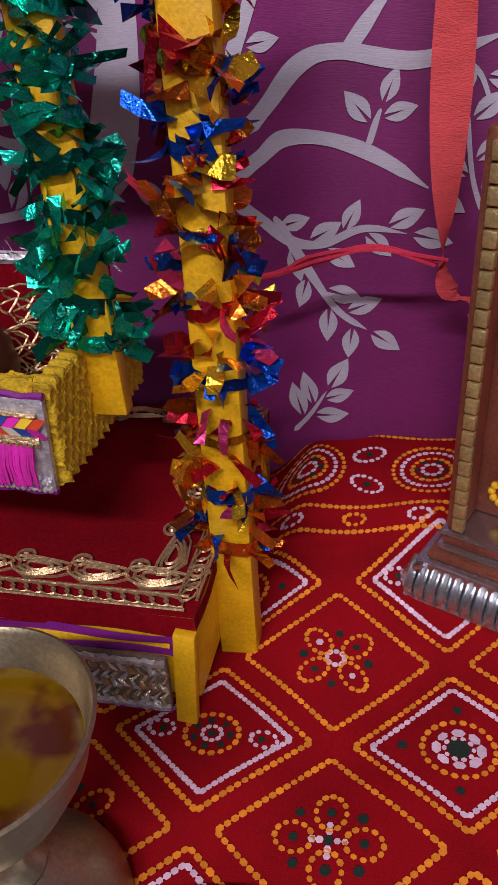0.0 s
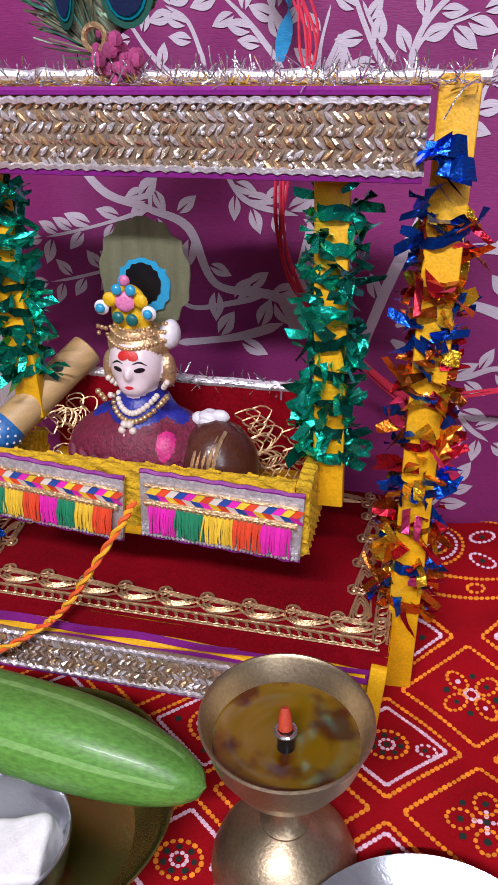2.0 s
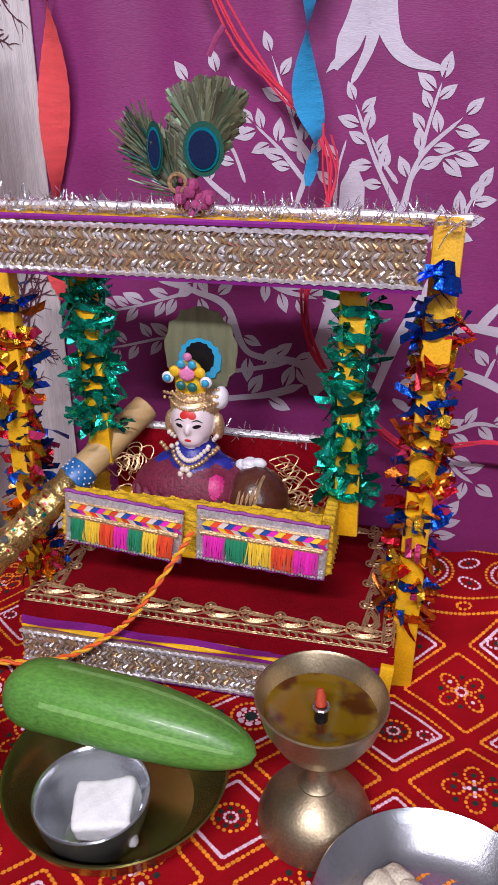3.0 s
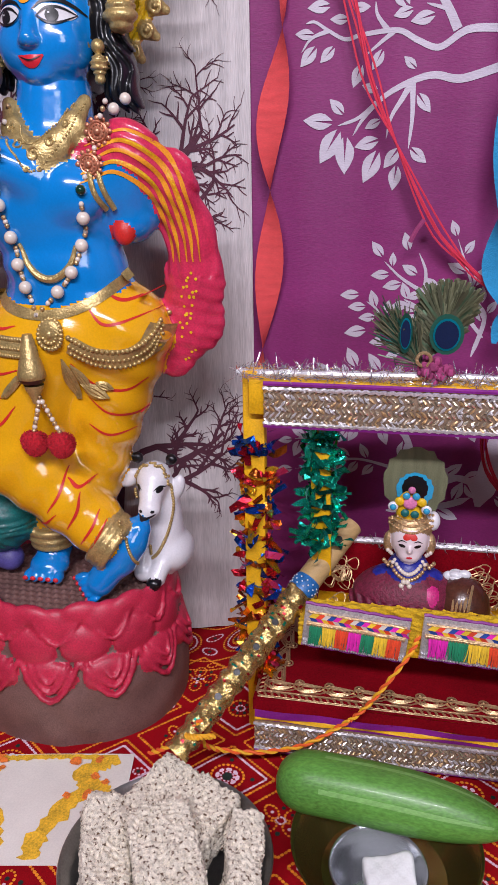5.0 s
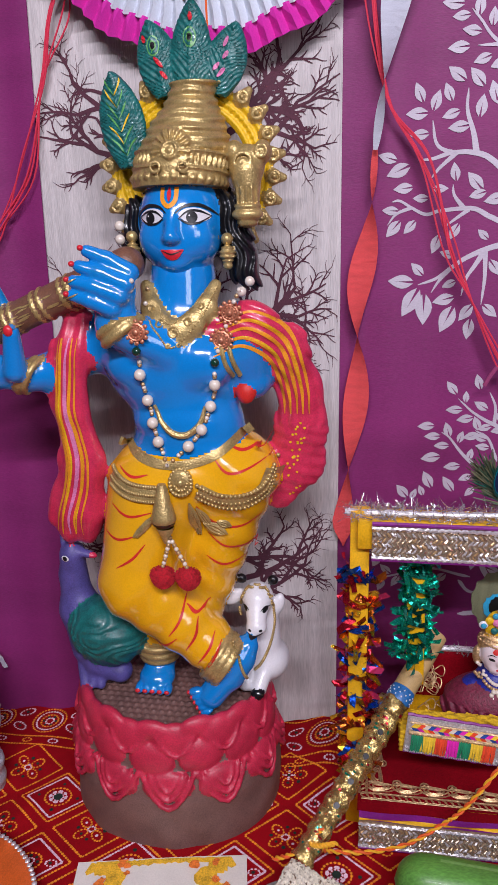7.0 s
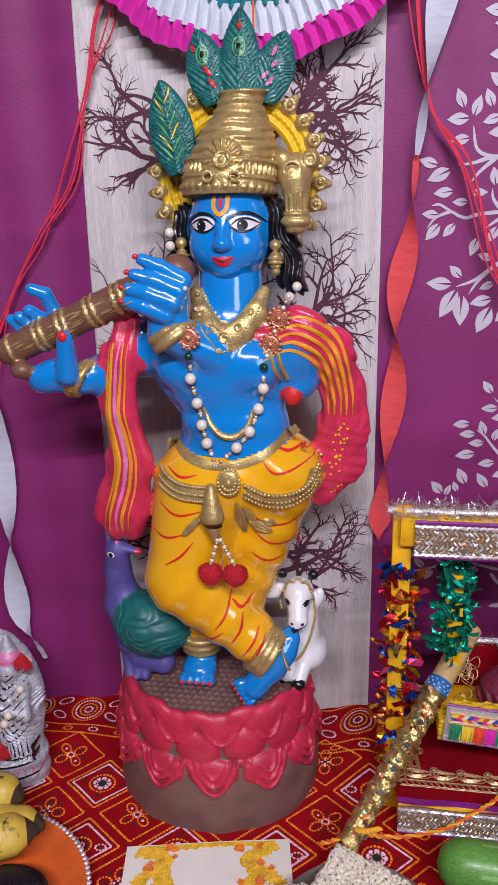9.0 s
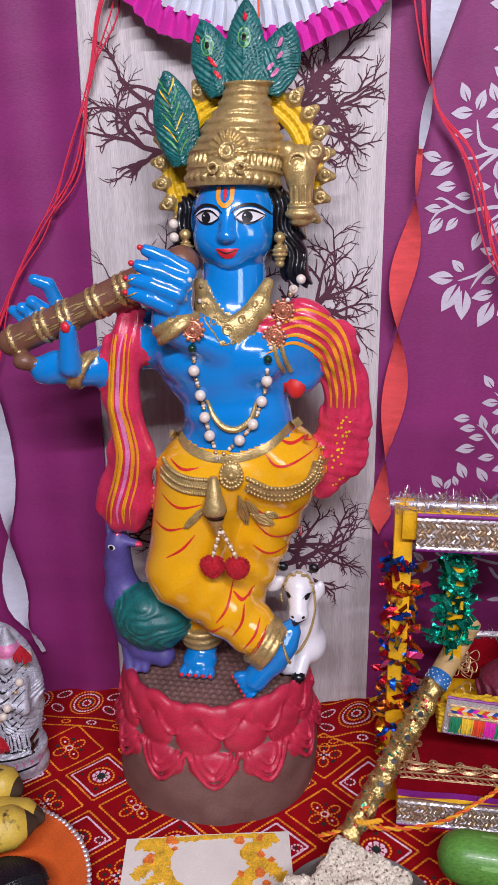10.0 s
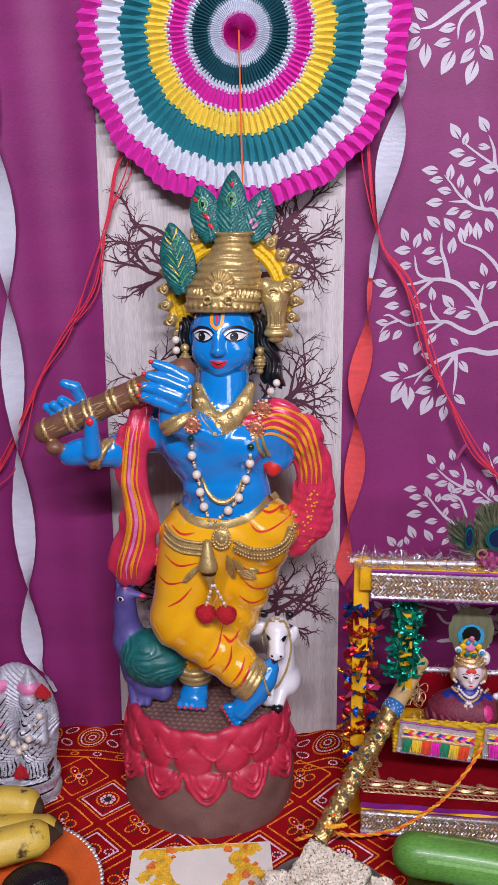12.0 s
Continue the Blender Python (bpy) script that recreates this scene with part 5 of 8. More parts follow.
def paint_body(s, F):
    # bold strokes on the shawl
    rnd = random.Random(17)
    cen = ((0.545, -0.511), (0.515, -0.517), (0.475, -0.523), (0.445, -0.521), (0.416, -0.519), (0.385, -0.526), (0.352, -0.537), (0.330, -0.541))
    for o, w, m_ in ((-0.62, 0.0017, STRIPE), (-0.40, 0.0024, STRIPE), (-0.37, 0.0008, HALO), (-0.08, 0.0022, LAV), (0.16, 0.0022, STRIPE), (0.19, 0.0009, HALO), (0.46, 0.0014, STRIPE)):
        pts = [(x + o * (0.0165 + 0.060 * max(0.0, 0.5 - z)) + rnd.uniform(-0.0008, 0.0008), z) for z, x in cen]
        paint_line(s, F, pts, w, m_, 56, 0.0006, default=0.31)
    arcp = ((-0.372, 0.545), (-0.340, 0.555), (-0.312, 0.534), (-0.301, 0.49), (-0.300, 0.462))
    for o, w, m_ in ((-0.19, 0.0020, STRIPE), (-0.11, 0.0022, STRIPE), (-0.10, 0.0009, HALO), (-0.02, 0.0020, STRIPE), (0.055, 0.0022, STRIPE), (0.06, 0.0009, HALO), (0.135, 0.0016, STRIPE)):
        paint_line(s, F, [(-0.375 + (x + 0.375) * (1 + o), 0.46 + (z - 0.46) * (1 + o)) for x, z in arcp], w, m_, 50, 0.0006, default=0.33)
    for k in range(11):
        t = (k + 0.3) / 11
        x, z = -0.300 - 0.026 * t * t + rnd.uniform(-0.016, 0.014), 0.452 - 0.085 * t
        for q in range(rnd.choice((2, 3, 4))):
            paint_disc(s, F, x + rnd.uniform(-0.006, 0.006), z + rnd.uniform(-0.005, 0.005), 0.0014, 0.0014, HALO, 0, 0.0006, 8, default=0.34)
    # red fold lines
    for pts in ([(-0.396, 0.381), (-0.381, 0.36), (-0.356, 0.352), (-0.337, 0.362)],
                [(-0.389, 0.347), (-0.373, 0.33), (-0.351, 0.327), (-0.339, 0.335)],
                [(-0.392, 0.32), (-0.376, 0.308), (-0.356, 0.309)],
                [(-0.366, 0.441), (-0.35, 0.433), (-0.327, 0.44)],
                [(-0.377, 0.429), (-0.361, 0.415), (-0.327, 0.423)],
                [(-0.483, 0.381), (-0.463, 0.372), (-0.438, 0.377)],
                [(-0.493, 0.35), (-0.476, 0.346), (-0.456, 0.352)],
                [(-0.478, 0.316), (-0.46, 0.328), (-0.446, 0.344)],
                [(-0.429, 0.24), (-0.417, 0.258), (-0.413, 0.28)],
                [(-0.462, 0.231), (-0.439, 0.225), (-0.42, 0.239)],
                [(-0.413, 0.222), (-0.402, 0.240), (-0.400, 0.258)],
                [(-0.401, 0.207), (-0.388, 0.226), (-0.384, 0.240)],
                [(-0.394, 0.201), (-0.382, 0.218), (-0.377, 0.231)],
                [(-0.474, 0.417), (-0.458, 0.411), (-0.441, 0.414)],
                [(-0.412, 0.271), (-0.402, 0.262), (-0.392, 0.266)]):
        paint_line(s, F, pts, 0.0013, RED, 30, 0.0006)
    # belt: two beaded edges on a plain strap, medallion, knotted sash
    for pts in ([(-0.484, 0.407), (-0.460, 0.399), (-0.430, 0.396)], [(-0.392, 0.399), (-0.372, 0.388), (-0.348, 0.385), (-0.330, 0.394), (-0.322, 0.410)]):
        paint_line(s, F, pts, 0.0085, GOLD, 34, 0.0016, taper=False, thick=0.0008)
        for o in (-0.0080, -0.0015, 0.0065):
            bead_row(s, F, [(x, z + o) for x, z in pts], 26, 0.0019 if o < 0 else 0.0024, GOLD, 0.0018)
    paint_line(s, F, [(-0.476, 0.440), (-0.448, 0.428), (-0.412, 0.423), (-0.375, 0.433), (-0.342, 0.458)], 0.0044, GOLD, 40, 0.0010, taper=False, thick=0.001)
    for R, n, r in ((0.0125, 22, 0.0022), (0.0075, 14, 0.0019)):
        for q in range(n):
            t = 2 * math.pi * q / n
            x, z = -0.408 + 0.85 * R * math.cos(t), 0.408 + R * math.sin(t)
            s.ball((x, F.front(x, z, 0.27) - 0.003, z), r, GOLD, 7, 5)
    s.ball((-0.408, F.front(-0.408, 0.408, 0.27) - 0.001, 0.408), (0.0112, 0.004, 0.0128), GOLD, 14, 8)
    s.ball((-0.408, F.front(-0.408, 0.408, 0.27) - 0.003, 0.408), (0.0040, 0.004, 0.0050), GOLD, 10, 7)
    for x0, z0, x1, z1, w in ((-0.436, 0.374, -0.455, 0.352, 0.0085), (-0.436, 0.370, -0.446, 0.364, 0.006), (-0.402, 0.386, -0.398, 0.344, 0.0070), (-0.396, 0.380, -0.384, 0.352, 0.0062), (-0.392, 0.360, -0.371, 0.346, 0.0090), (-0.378, 0.362, -0.366, 0.354, 0.006)):
        for g in (-0.5, 0.0, 0.5):
            pts = [(x0, z0), ((x0 + x1) / 2 + g * w * 0.6, (z0 + z1) / 2 + g * w * 0.6), (x1 + g * w * 0.5, z1)]
            paint_line(s, F, pts, 0.42 * w, GOLD, 18, 0.0022, thick=0.0016)
    # carved scrolls on the collar
    for cx, cz, R in ((-0.408, 0.551, 0.0062), (-0.421, 0.559, 0.0042), (-0.395, 0.560, 0.0042), (-0.431, 0.571, 0.0032), (-0.384, 0.573, 0.0032), (-0.4035, 0.540, 0.0022), (-0.4125, 0.540, 0.0022)):
        pts = [(cx + R * (1 - 0.045 * i) * math.cos(0.55 * i), cz + R * (1 - 0.045 * i) * math.sin(0.55 * i)) for i in range(16)]
        s.tube([(x, F.front(x, z, 0.28) - 0.0004, z) for x, z in pts], 0.0010, 5, GOLD)
    for off in (0.0, 0.0105):
        bead_row(s, F, [(-0.430 + off * 0.6, 0.562 + off), (-0.421 + off * 0.4, 0.551 + off), (-0.408, 0.5385 + off * 2.0), (-0.384 - off * 0.7, 0.563 + off), (-0.372 - off * 0.8, 0.588)], 44, 0.0011, GOLD)
    # loop of cord across the belly, armlet
    pts = spline([(-0.432, 0, 0.482), (-0.425, 0, 0.466), (-0.414, 0, 0.455), (-0.401, 0, 0.454), (-0.389, 0, 0.464), (-0.384, 0, 0.480)], 26)
    s.tube([(p.x, F.front(p.x, p.z, 0.28) - 0.0012, p.z) for p in pts], [0.0016 + 0.0018 * math.sin(math.pi * i / 25) for i in range(26)], 8, GOLD)
    for o in (0.0, 0.0065):
        pts = spline([(-0.367 + o, 0, 0.538), (-0.363 + o, 0, 0.522), (-0.358 + o, 0, 0.508)], 12)
        s.tube([(p.x, F.front(p.x, p.z, 0.29) - 0.0008, p.z) for p in pts], 0.0024, 7, GOLD)
    # gilding cut into the flute
    for k in range(26):
        t = 0.05 + 0.74 * rnd.random()
        x, z = -0.624 + 0.172 * t, 0.537 + 0.074 * t + rnd.uniform(-0.009, 0.009)
        paint_line(s, F, [(x - 0.006, z - 0.0026 + rnd.uniform(-0.001, 0.001)), (x, z), (x + 0.006, z + 0.0026)], 0.0008, GOLD, 8, 0.0006, default=0.27)
    # faces and cords of the animals
    for sx in (-1, 1):
        ex = -0.347 + sx * 0.0108
        paint_line(s, F, [(ex - 0.0045, 0.2475), (ex, 0.2500), (ex + 0.0045, 0.2475)], 0.0009, INK, 12, default=0.33)
        paint_disc(s, F, ex, 0.2470, 0.0026, 0.0025, INK, 0, 0.0008, 10, default=0.33)
        paint_disc(s, F, -0.3452 + sx * 0.0058, 0.2305, 0.0018, 0.0015, INK, 0, 0.0008, 10, default=0.31)
    paint_line(s, F, [(-0.3535, 0.2275), (-0.3452, 0.2235), (-0.3370, 0.2275)], 0.0014, INK, 14, 0.0006)
    bead_row(s, F, [(-0.363, 0.256), (-0.357, 0.2655), (-0.347, 0.2680), (-0.337, 0.2655), (-0.331, 0.256)], 26, 0.0017, GOLD)
    for pts in ([(-0.364, 0.252), (-0.367, 0.235), (-0.360, 0.212), (-0.354, 0.188), (-0.352, 0.172)], [(-0.331, 0.252), (-0.329, 0.222), (-0.334, 0.196), (-0.343, 0.176), (-0.350, 0.168)]):
        bead_row(s, F, pts, 40, 0.0018, GOLD, 0.0004, default=0.335)
    paint_disc(s, F, -0.556, 0.2965, 0.0046, 0.0034, WHITE, 0, 0.0006, default=0.322)
    paint_disc(s, F, -0.556, 0.2965, 0.0028, 0.0028, INK, 0, 0.0011, default=0.322)
    # nails
    for x, y, z in ((-0.4795, 0.2500, 0.6285), (-0.4872, 0.2462, 0.6155), (-0.4930, 0.2455, 0.6025), (-0.4945, 0.2460, 0.5900)):
        s.ball((x, y, z), (0.0030, 0.0028, 0.0026), LIP, 8, 5)
    s.ball((-0.5585, 0.2560, 0.5560), (0.0048, 0.003, 0.0055), LIP, 8, 5)
    for i in range(5):
        s.ball((-0.4785 + 0.0083 * i, 0.2960, 0.1485), (0.003, 0.002, 0.0025), LIP, 7, 5)
        s.ball((-0.4150 + 0.0032 * i, 0.2775 - 0.0012 * i, 0.1655 - 0.0052 * i), (0.002, 0.0025, 0.0022), LIP, 7, 5)


def statue():
    F = Field((-0.665, 0.215, -0.012), (-0.265, 0.443, 0.640), 0.0020)
    for build in (pedestal, garment_and_legs, torso_and_arms, shawl, animals):
        build(F)
    H = Field((-0.512, 0.268, 0.580), (-0.300, 0.402, 0.850), 0.0013)
    head_and_crown(H)
    s = Shape()
    for fld in (F, H):
        v, f, m = fld.mesh()
        s.add(v, f, m)
    paint_head(s, H)
    paint_body(s, F)
    tagged(s.build("statue", STATUE_MATS), "glossy blue and yellow painted clay statue on a red lotus pedestal", "statue")
    return F


statue_field = statue()


# ---- the bead garland on the statue ----
def as_stuff(ob):
    return tagged(ob, kind="stuff")


def garland():
    g = thing("bead_garland", (-0.41, 0.26, 0.40), "pearl bead garland with red pompoms hung on the statue", "garland")

    def at(x, z, off):
        return (x, min(statue_field.front(x, z, 0.285), 0.300) - off, z)

    def bead(x, z, r, m):
        Shape().ball(at(x, z, 0.6 * r), r, 0, 12 if r > 0.004 else 8, 8 if r > 0.004 else 5).build("bead", m, g)

    left = spline([(-0.4365, 0, 0.600), (-0.4370, 0, 0.555), (-0.4390, 0, 0.537), (-0.4410, 0, 0.513), (-0.4375, 0, 0.487), (-0.4340, 0, 0.465), (-0.4300, 0, 0.446), (-0.4220, 0, 0.423)], 57)
    right = spline([(-0.3480, 0, 0.588), (-0.3580, 0, 0.567), (-0.3660, 0, 0.543), (-0.3710, 0, 0.524), (-0.3730, 0, 0.502), (-0.3790, 0, 0.480), (-0.3870, 0, 0.459), (-0.4000, 0, 0.443), (-0.4220, 0, 0.423)], 65)
    for row, green, big, gap in ((left, 16, (24, 32, 40, 48), (7, 8, 9)), (right, 24, (32, 40, 48, 56), (7, 8, 9, 15, 16, 17))):
        for i, p in enumerate(row):
            if i in big:
                bead(p.x, p.z, 0.0056, P_PEARL)
            elif i == green:
                bead(p.x, p.z, 0.0042, P_GREEN)
            elif i not in gap and not any(0 < abs(i - q) < 3 for q in big + (green,)) and i % 2 == 0:
                bead(p.x, p.z, 0.0023, C_GOLD if i % 4 else P_PEARL)
            elif any(abs(i - q) == 3 for q in big):
                bead(p.x, p.z, 0.0023, C_GOLD)
    for x, y, z in ((-0.3440, 0.318, 0.5920), (-0.3500, 0.306, 0.5840), (-0.4640, 0.312, 0.6320), (-0.4650, 0.316, 0.6440)):
        Shape().ball((x, y, z), 0.0048, 0, 12, 8).build("bead", P_PEARL, g)
    for x, z in ((-0.4370, 0.555), (-0.3580, 0.567), (-0.3660, 0.543)):
        c = at(x, z, 0.004)
        s = Shape()
        for q in range(12):
            t = 2 * math.pi * q / 12
            s.ball((c[0] + 0.0098 * math.cos(t), c[1], c[2] + 0.0098 * math.sin(t)), (0.0021, 0.0014, 0.0021), 0, 7, 5)
            s.ball((c[0] + 0.0052 * math.cos(t), c[1] - 0.0016, c[2] + 0.0052 * math.sin(t)), 0.0011, 0, 6, 4)
        s.ball(c, (0.0090, 0.0018, 0.0090), 0, 16, 6)
        s.tube([(c[0] + 0.0072 * math.cos(t), c[1] - 0.0014, c[2] + 0.0072 * math.sin(t)) for t in [2 * math.pi * q / 20 for q in range(20)]], 0.0008, 5, 0, closed=True)
        s.ball((c[0], c[1] - 0.0018, c[2]), (0.0030, 0.0022, 0.0030), 0, 10, 6)
        s.build("brooch", P_ROSE, g, "pink-gold filigree flower disc")
    y = statue_field.front(-0.424, 0.385, 0.27) - 0.010
    Shape().lathe((-0.424, y, 0.372), [(0.0, 0.038), (0.0040, 0.038), (0.0050, 0.034), (0.0056, 0.033), (0.0060, 0.028), (0.0068, 0.027), (0.0080, 0.018), (0.0092, 0.016), (0.0118, 0.005), (0.0122, 0.001), (0.0116, 0.0)], 24).build("bell_pendant", S_GOLD, g, "gold bell-shaped pendant")
    # Solid plug; the shade of the bell's opening is put into its colour.
    Shape().lathe((-0.424, y, 0.372), [(0.0116, 0.0), (0.0105, -0.003), (0.0060, -0.006), (0.0, -0.008)], 24).build("bell_mouth_shade", P_DARK, g, "dark plug for the shade in the bell's mouth")
    Shape().lathe((-0.423, y, 0.355), [(0.0085, 0.011), (0.0080, 0.008), (0.0050, 0.002), (0.0022, -0.006), (0.0, -0.007)], 20).build("clapper", S_GOLD, g, "pale gold clapper")
    for sx in (-1, 1):
        x1 = -0.4155 + sx * 0.0120
        for q in range(9):
            t = q / 8
            Shape().ball((-0.4185 + (x1 + 0.4185) * t, y - 0.001, 0.355 - 0.031 * t), 0.0024, 0, 8, 5).build("bead", P_PEARL if q % 2 else C_GOLD, g)
        c = Vector((-0.4155 + sx * 0.0128, y - 0.001, 0.312))
        s = Shape()
        rnd = random.Random(5 + sx)
        for q in range(900):
            d = Vector((rnd.gauss(0, 1), rnd.gauss(0, 1), rnd.gauss(0, 1))).normalized()
            d = Vector((d.x * 0.0128 * (1 + 0.22 * d.z), d.y * 0.009, d.z * 0.0125))
            s.tube([c + 0.8 * d, c + d * rnd.uniform(0.98, 1.06)], [0.0007, 0.0003], 3)
        s.ball(c, (0.0124, 0.0086, 0.0120), 0, 16, 10)
        s.build("pompom", P_POM, g, "velvety crimson pompom")


garland()


# ---- foil strips ----
def foil(s, c, d, side, length, w, m, curl):
    """One bent strip of foil."""
    d, side = d.normalized(), side.normalized()
    up = d.cross(side).normalized()
    v = []
    for i in range(4):
        t = i / 3
        p = c + d * length * t + up * curl * length * t * t
        q = side * w * (0.5 if i < 3 else 0.42)
        q = q + up * w * 0.35 * math.sin(3 * t + curl * 9)
        v += [p - q, p + q]
    s.add(v, [(0, 1, 3, 2), (2, 3, 5, 4), (4, 5, 7, 6)], m)


def tinsel(z0, z1, c, rx, ry, n, weights, seed, length=(0.010, 0.024), width=(0.003, 0.0065), wrap=0):
    """A garland of foil strips wound round a post that stands at c."""
    rnd = random.Random(seed)
    s = Shape()
    for k in range(n):
        t = k / n
        z = z0 + (z1 - z0) * t + rnd.uniform(-0.004, 0.004)
        a = 2 * math.pi * (t * 9 + rnd.random() * 0.8)
        out = Vector((math.cos(a), math.sin(a), 0))
        p = Vector((c[0] + rx * out.x, c[1] + ry * out.y, z))
        p.z = max(p.z, cloth_z(p.x, p.y) + 0.008)
        d = Vector((out.x + rnd.gauss(0, 0.5), out.y + rnd.gauss(0, 0.5), rnd.gauss(-0.15, 0.75)))
        if k < n * 0.45:
            d = Vector((-out.y, out.x, rnd.gauss(0, 0.5))) * rnd.choice((-1, 1)) + out * 0.25
        band = int(t * 14 + rnd.gauss(0, 0.5)) % len(weights)
        m = rnd.choices(range(len(weights[band])), weights[band])[0]
        foil(s, p, d, Vector((rnd.gauss(0, 1), rnd.gauss(0, 1), rnd.gauss(0, 1))).cross(d), rnd.uniform(*length), rnd.uniform(*width), m, rnd.gauss(0, 0.45))
    for k in range(wrap):
        t = (k + 0.5) / wrap
        z = z0 + (z1 - z0) * t
        w = rnd.uniform(0.004, 0.0075)
        tilt = rnd.uniform(-0.35, 0.35)
        band = int(t * 14) % len(weights)
        m = rnd.choices(range(len(weights[band])), weights[band])[0]
        v = []
        for i in range(9):
            a = math.pi * (1.02 + 0.96 * i / 8)
            x, y = c[0] + rx * 1.08 * math.cos(a), c[1] + ry * 1.12 * math.sin(a)
            zz = z + tilt * (x - c[0]) + rnd.uniform(-0.001, 0.001)
            v += [(x, y - rnd.uniform(0, 0.0012), zz - w / 2), (x, y - rnd.uniform(0, 0.0012), zz + w / 2)]
        s.add(v, [(2 * i, 2 * i + 2, 2 * i + 3, 2 * i + 1) for i in range(8)], m)
    return s


# ---- trims ----
def mirror_band(x0, x1, y, z0, z1, parent, name="mirror_lace"):
    """Sequinned lace with silver edges, laid on a front face."""
    s = Shape()
    s.box((x0, y, z0), (x1, y + 0.003, z1), 0.0005, m=1)
    rows, n = 6, int((x1 - x0) / 0.0046)
    h = (z1 - z0) / rows
    rnd = random.Random(int(1000 * z0))
    for j in range(rows):
        lean = 1 if j % 2 else -1
        for i in range(n):
            x, z = x0 + (x1 - x0) * (i + 0.5) / n + rnd.uniform(-0.0005, 0.0005), z0 + h * (j + 0.5) + rnd.uniform(-0.0004, 0.0004)
            dx, dz = 0.0022 + rnd.uniform(-0.0004, 0.0004), lean * h * rnd.uniform(0.36, 0.50)
            out = rnd.uniform(0.0006, 0.0018)
            s.tube([(x - dx, y - 0.0002, z - dz), (x, y - out, z), (x + dx, y - 0.0002, z + dz)], [0.0006, rnd.uniform(0.0011, 0.0016), 0.0006], 5, rnd.choices((0, 2, 3), (6, 2, 3))[0])
            if rnd.random() < 0.20:
                s.ball((x + 0.5 * dx, y - 0.0014, z - 0.5 * dz), (0.0013, 0.0008, 0.0013), 3, 6, 4)
    for z in (z0 + 0.001, z1 - 0.001):
        pts = [(x0 + (x1 - x0) * i / (2 * n), y - 0.0012 - 0.0006 * (i % 2), z + 0.0006 * math.sin(2.1 * i)) for i in range(2 * n + 1)]
        s.tube(pts, 0.0017, 5, 3)
    return s.build(name, [C_SEQ, C_BACK, C_GOLD, C_SILV], parent, "champagne sequin lace with silver edges")


def cord_chain(s, a, b, step, r, up):
    """A row of linked cord loops from a to b, lying flat."""
    a, b, up = Vector(a), Vector(b), Vector(up)
    d = (b - a).normalized()
    side = up.cross(d).normalized()
    n = int((b - a).length / step)
    for i in range(n):
        c = a + d * (i + 0.5) * step + up * 0.0006
        s.tube([c + d * 0.72 * step * math.cos(2 * math.pi * k / 8 + 0.5) + side * r * math.sin(2 * math.pi * k / 8) for k in range(8)], 0.0006, 4, 0, closed=True)
    for q in (-1, 1):
        s.tube([a + side * q * r * 1.25 + up * 0.0005, b + side * q * r * 1.25 + up * 0.0005], 0.0008, 5)


def cord_leaf(s, c, d, side, up, size, flip=1):
    """A cord paisley with a filled rib and a curled tip."""
    c, d, side, up = Vector(c), Vector(d), Vector(side) * flip, Vector(up)
    for k, sc in enumerate((1.0, 0.72, 0.45)):
        pts = []
        for i in range(15):
            t = 2 * math.pi * i / 15
            u, w = math.cos(t), math.sin(t)
            pts.append(c + d * size * 0.62 * sc * u + side * size * (0.24 * sc * w * (1 - 0.35 * u) + 0.10 * u * u * sc) + up * 0.0006)
        s.tube(pts, 0.0009, 4, 0, closed=True)
    curl = c + d * size * 0.78 + side * size * 0.26
    pts = [curl + (d * math.cos(t) + side * math.sin(t)) * size * 0.22 * (1 - t / 11) + up * 0.0006 for t in [0.45 * i for i in range(22)]]
    s.tube(pts, 0.0009, 4)
    s.tube([c - d * size * 0.62, c - d * size * 0.2 - side * size * 0.3, c + d * size * 0.45 - side * size * 0.22, c + d * size * 0.9 + side * size * 0.02], 0.0007, 4)


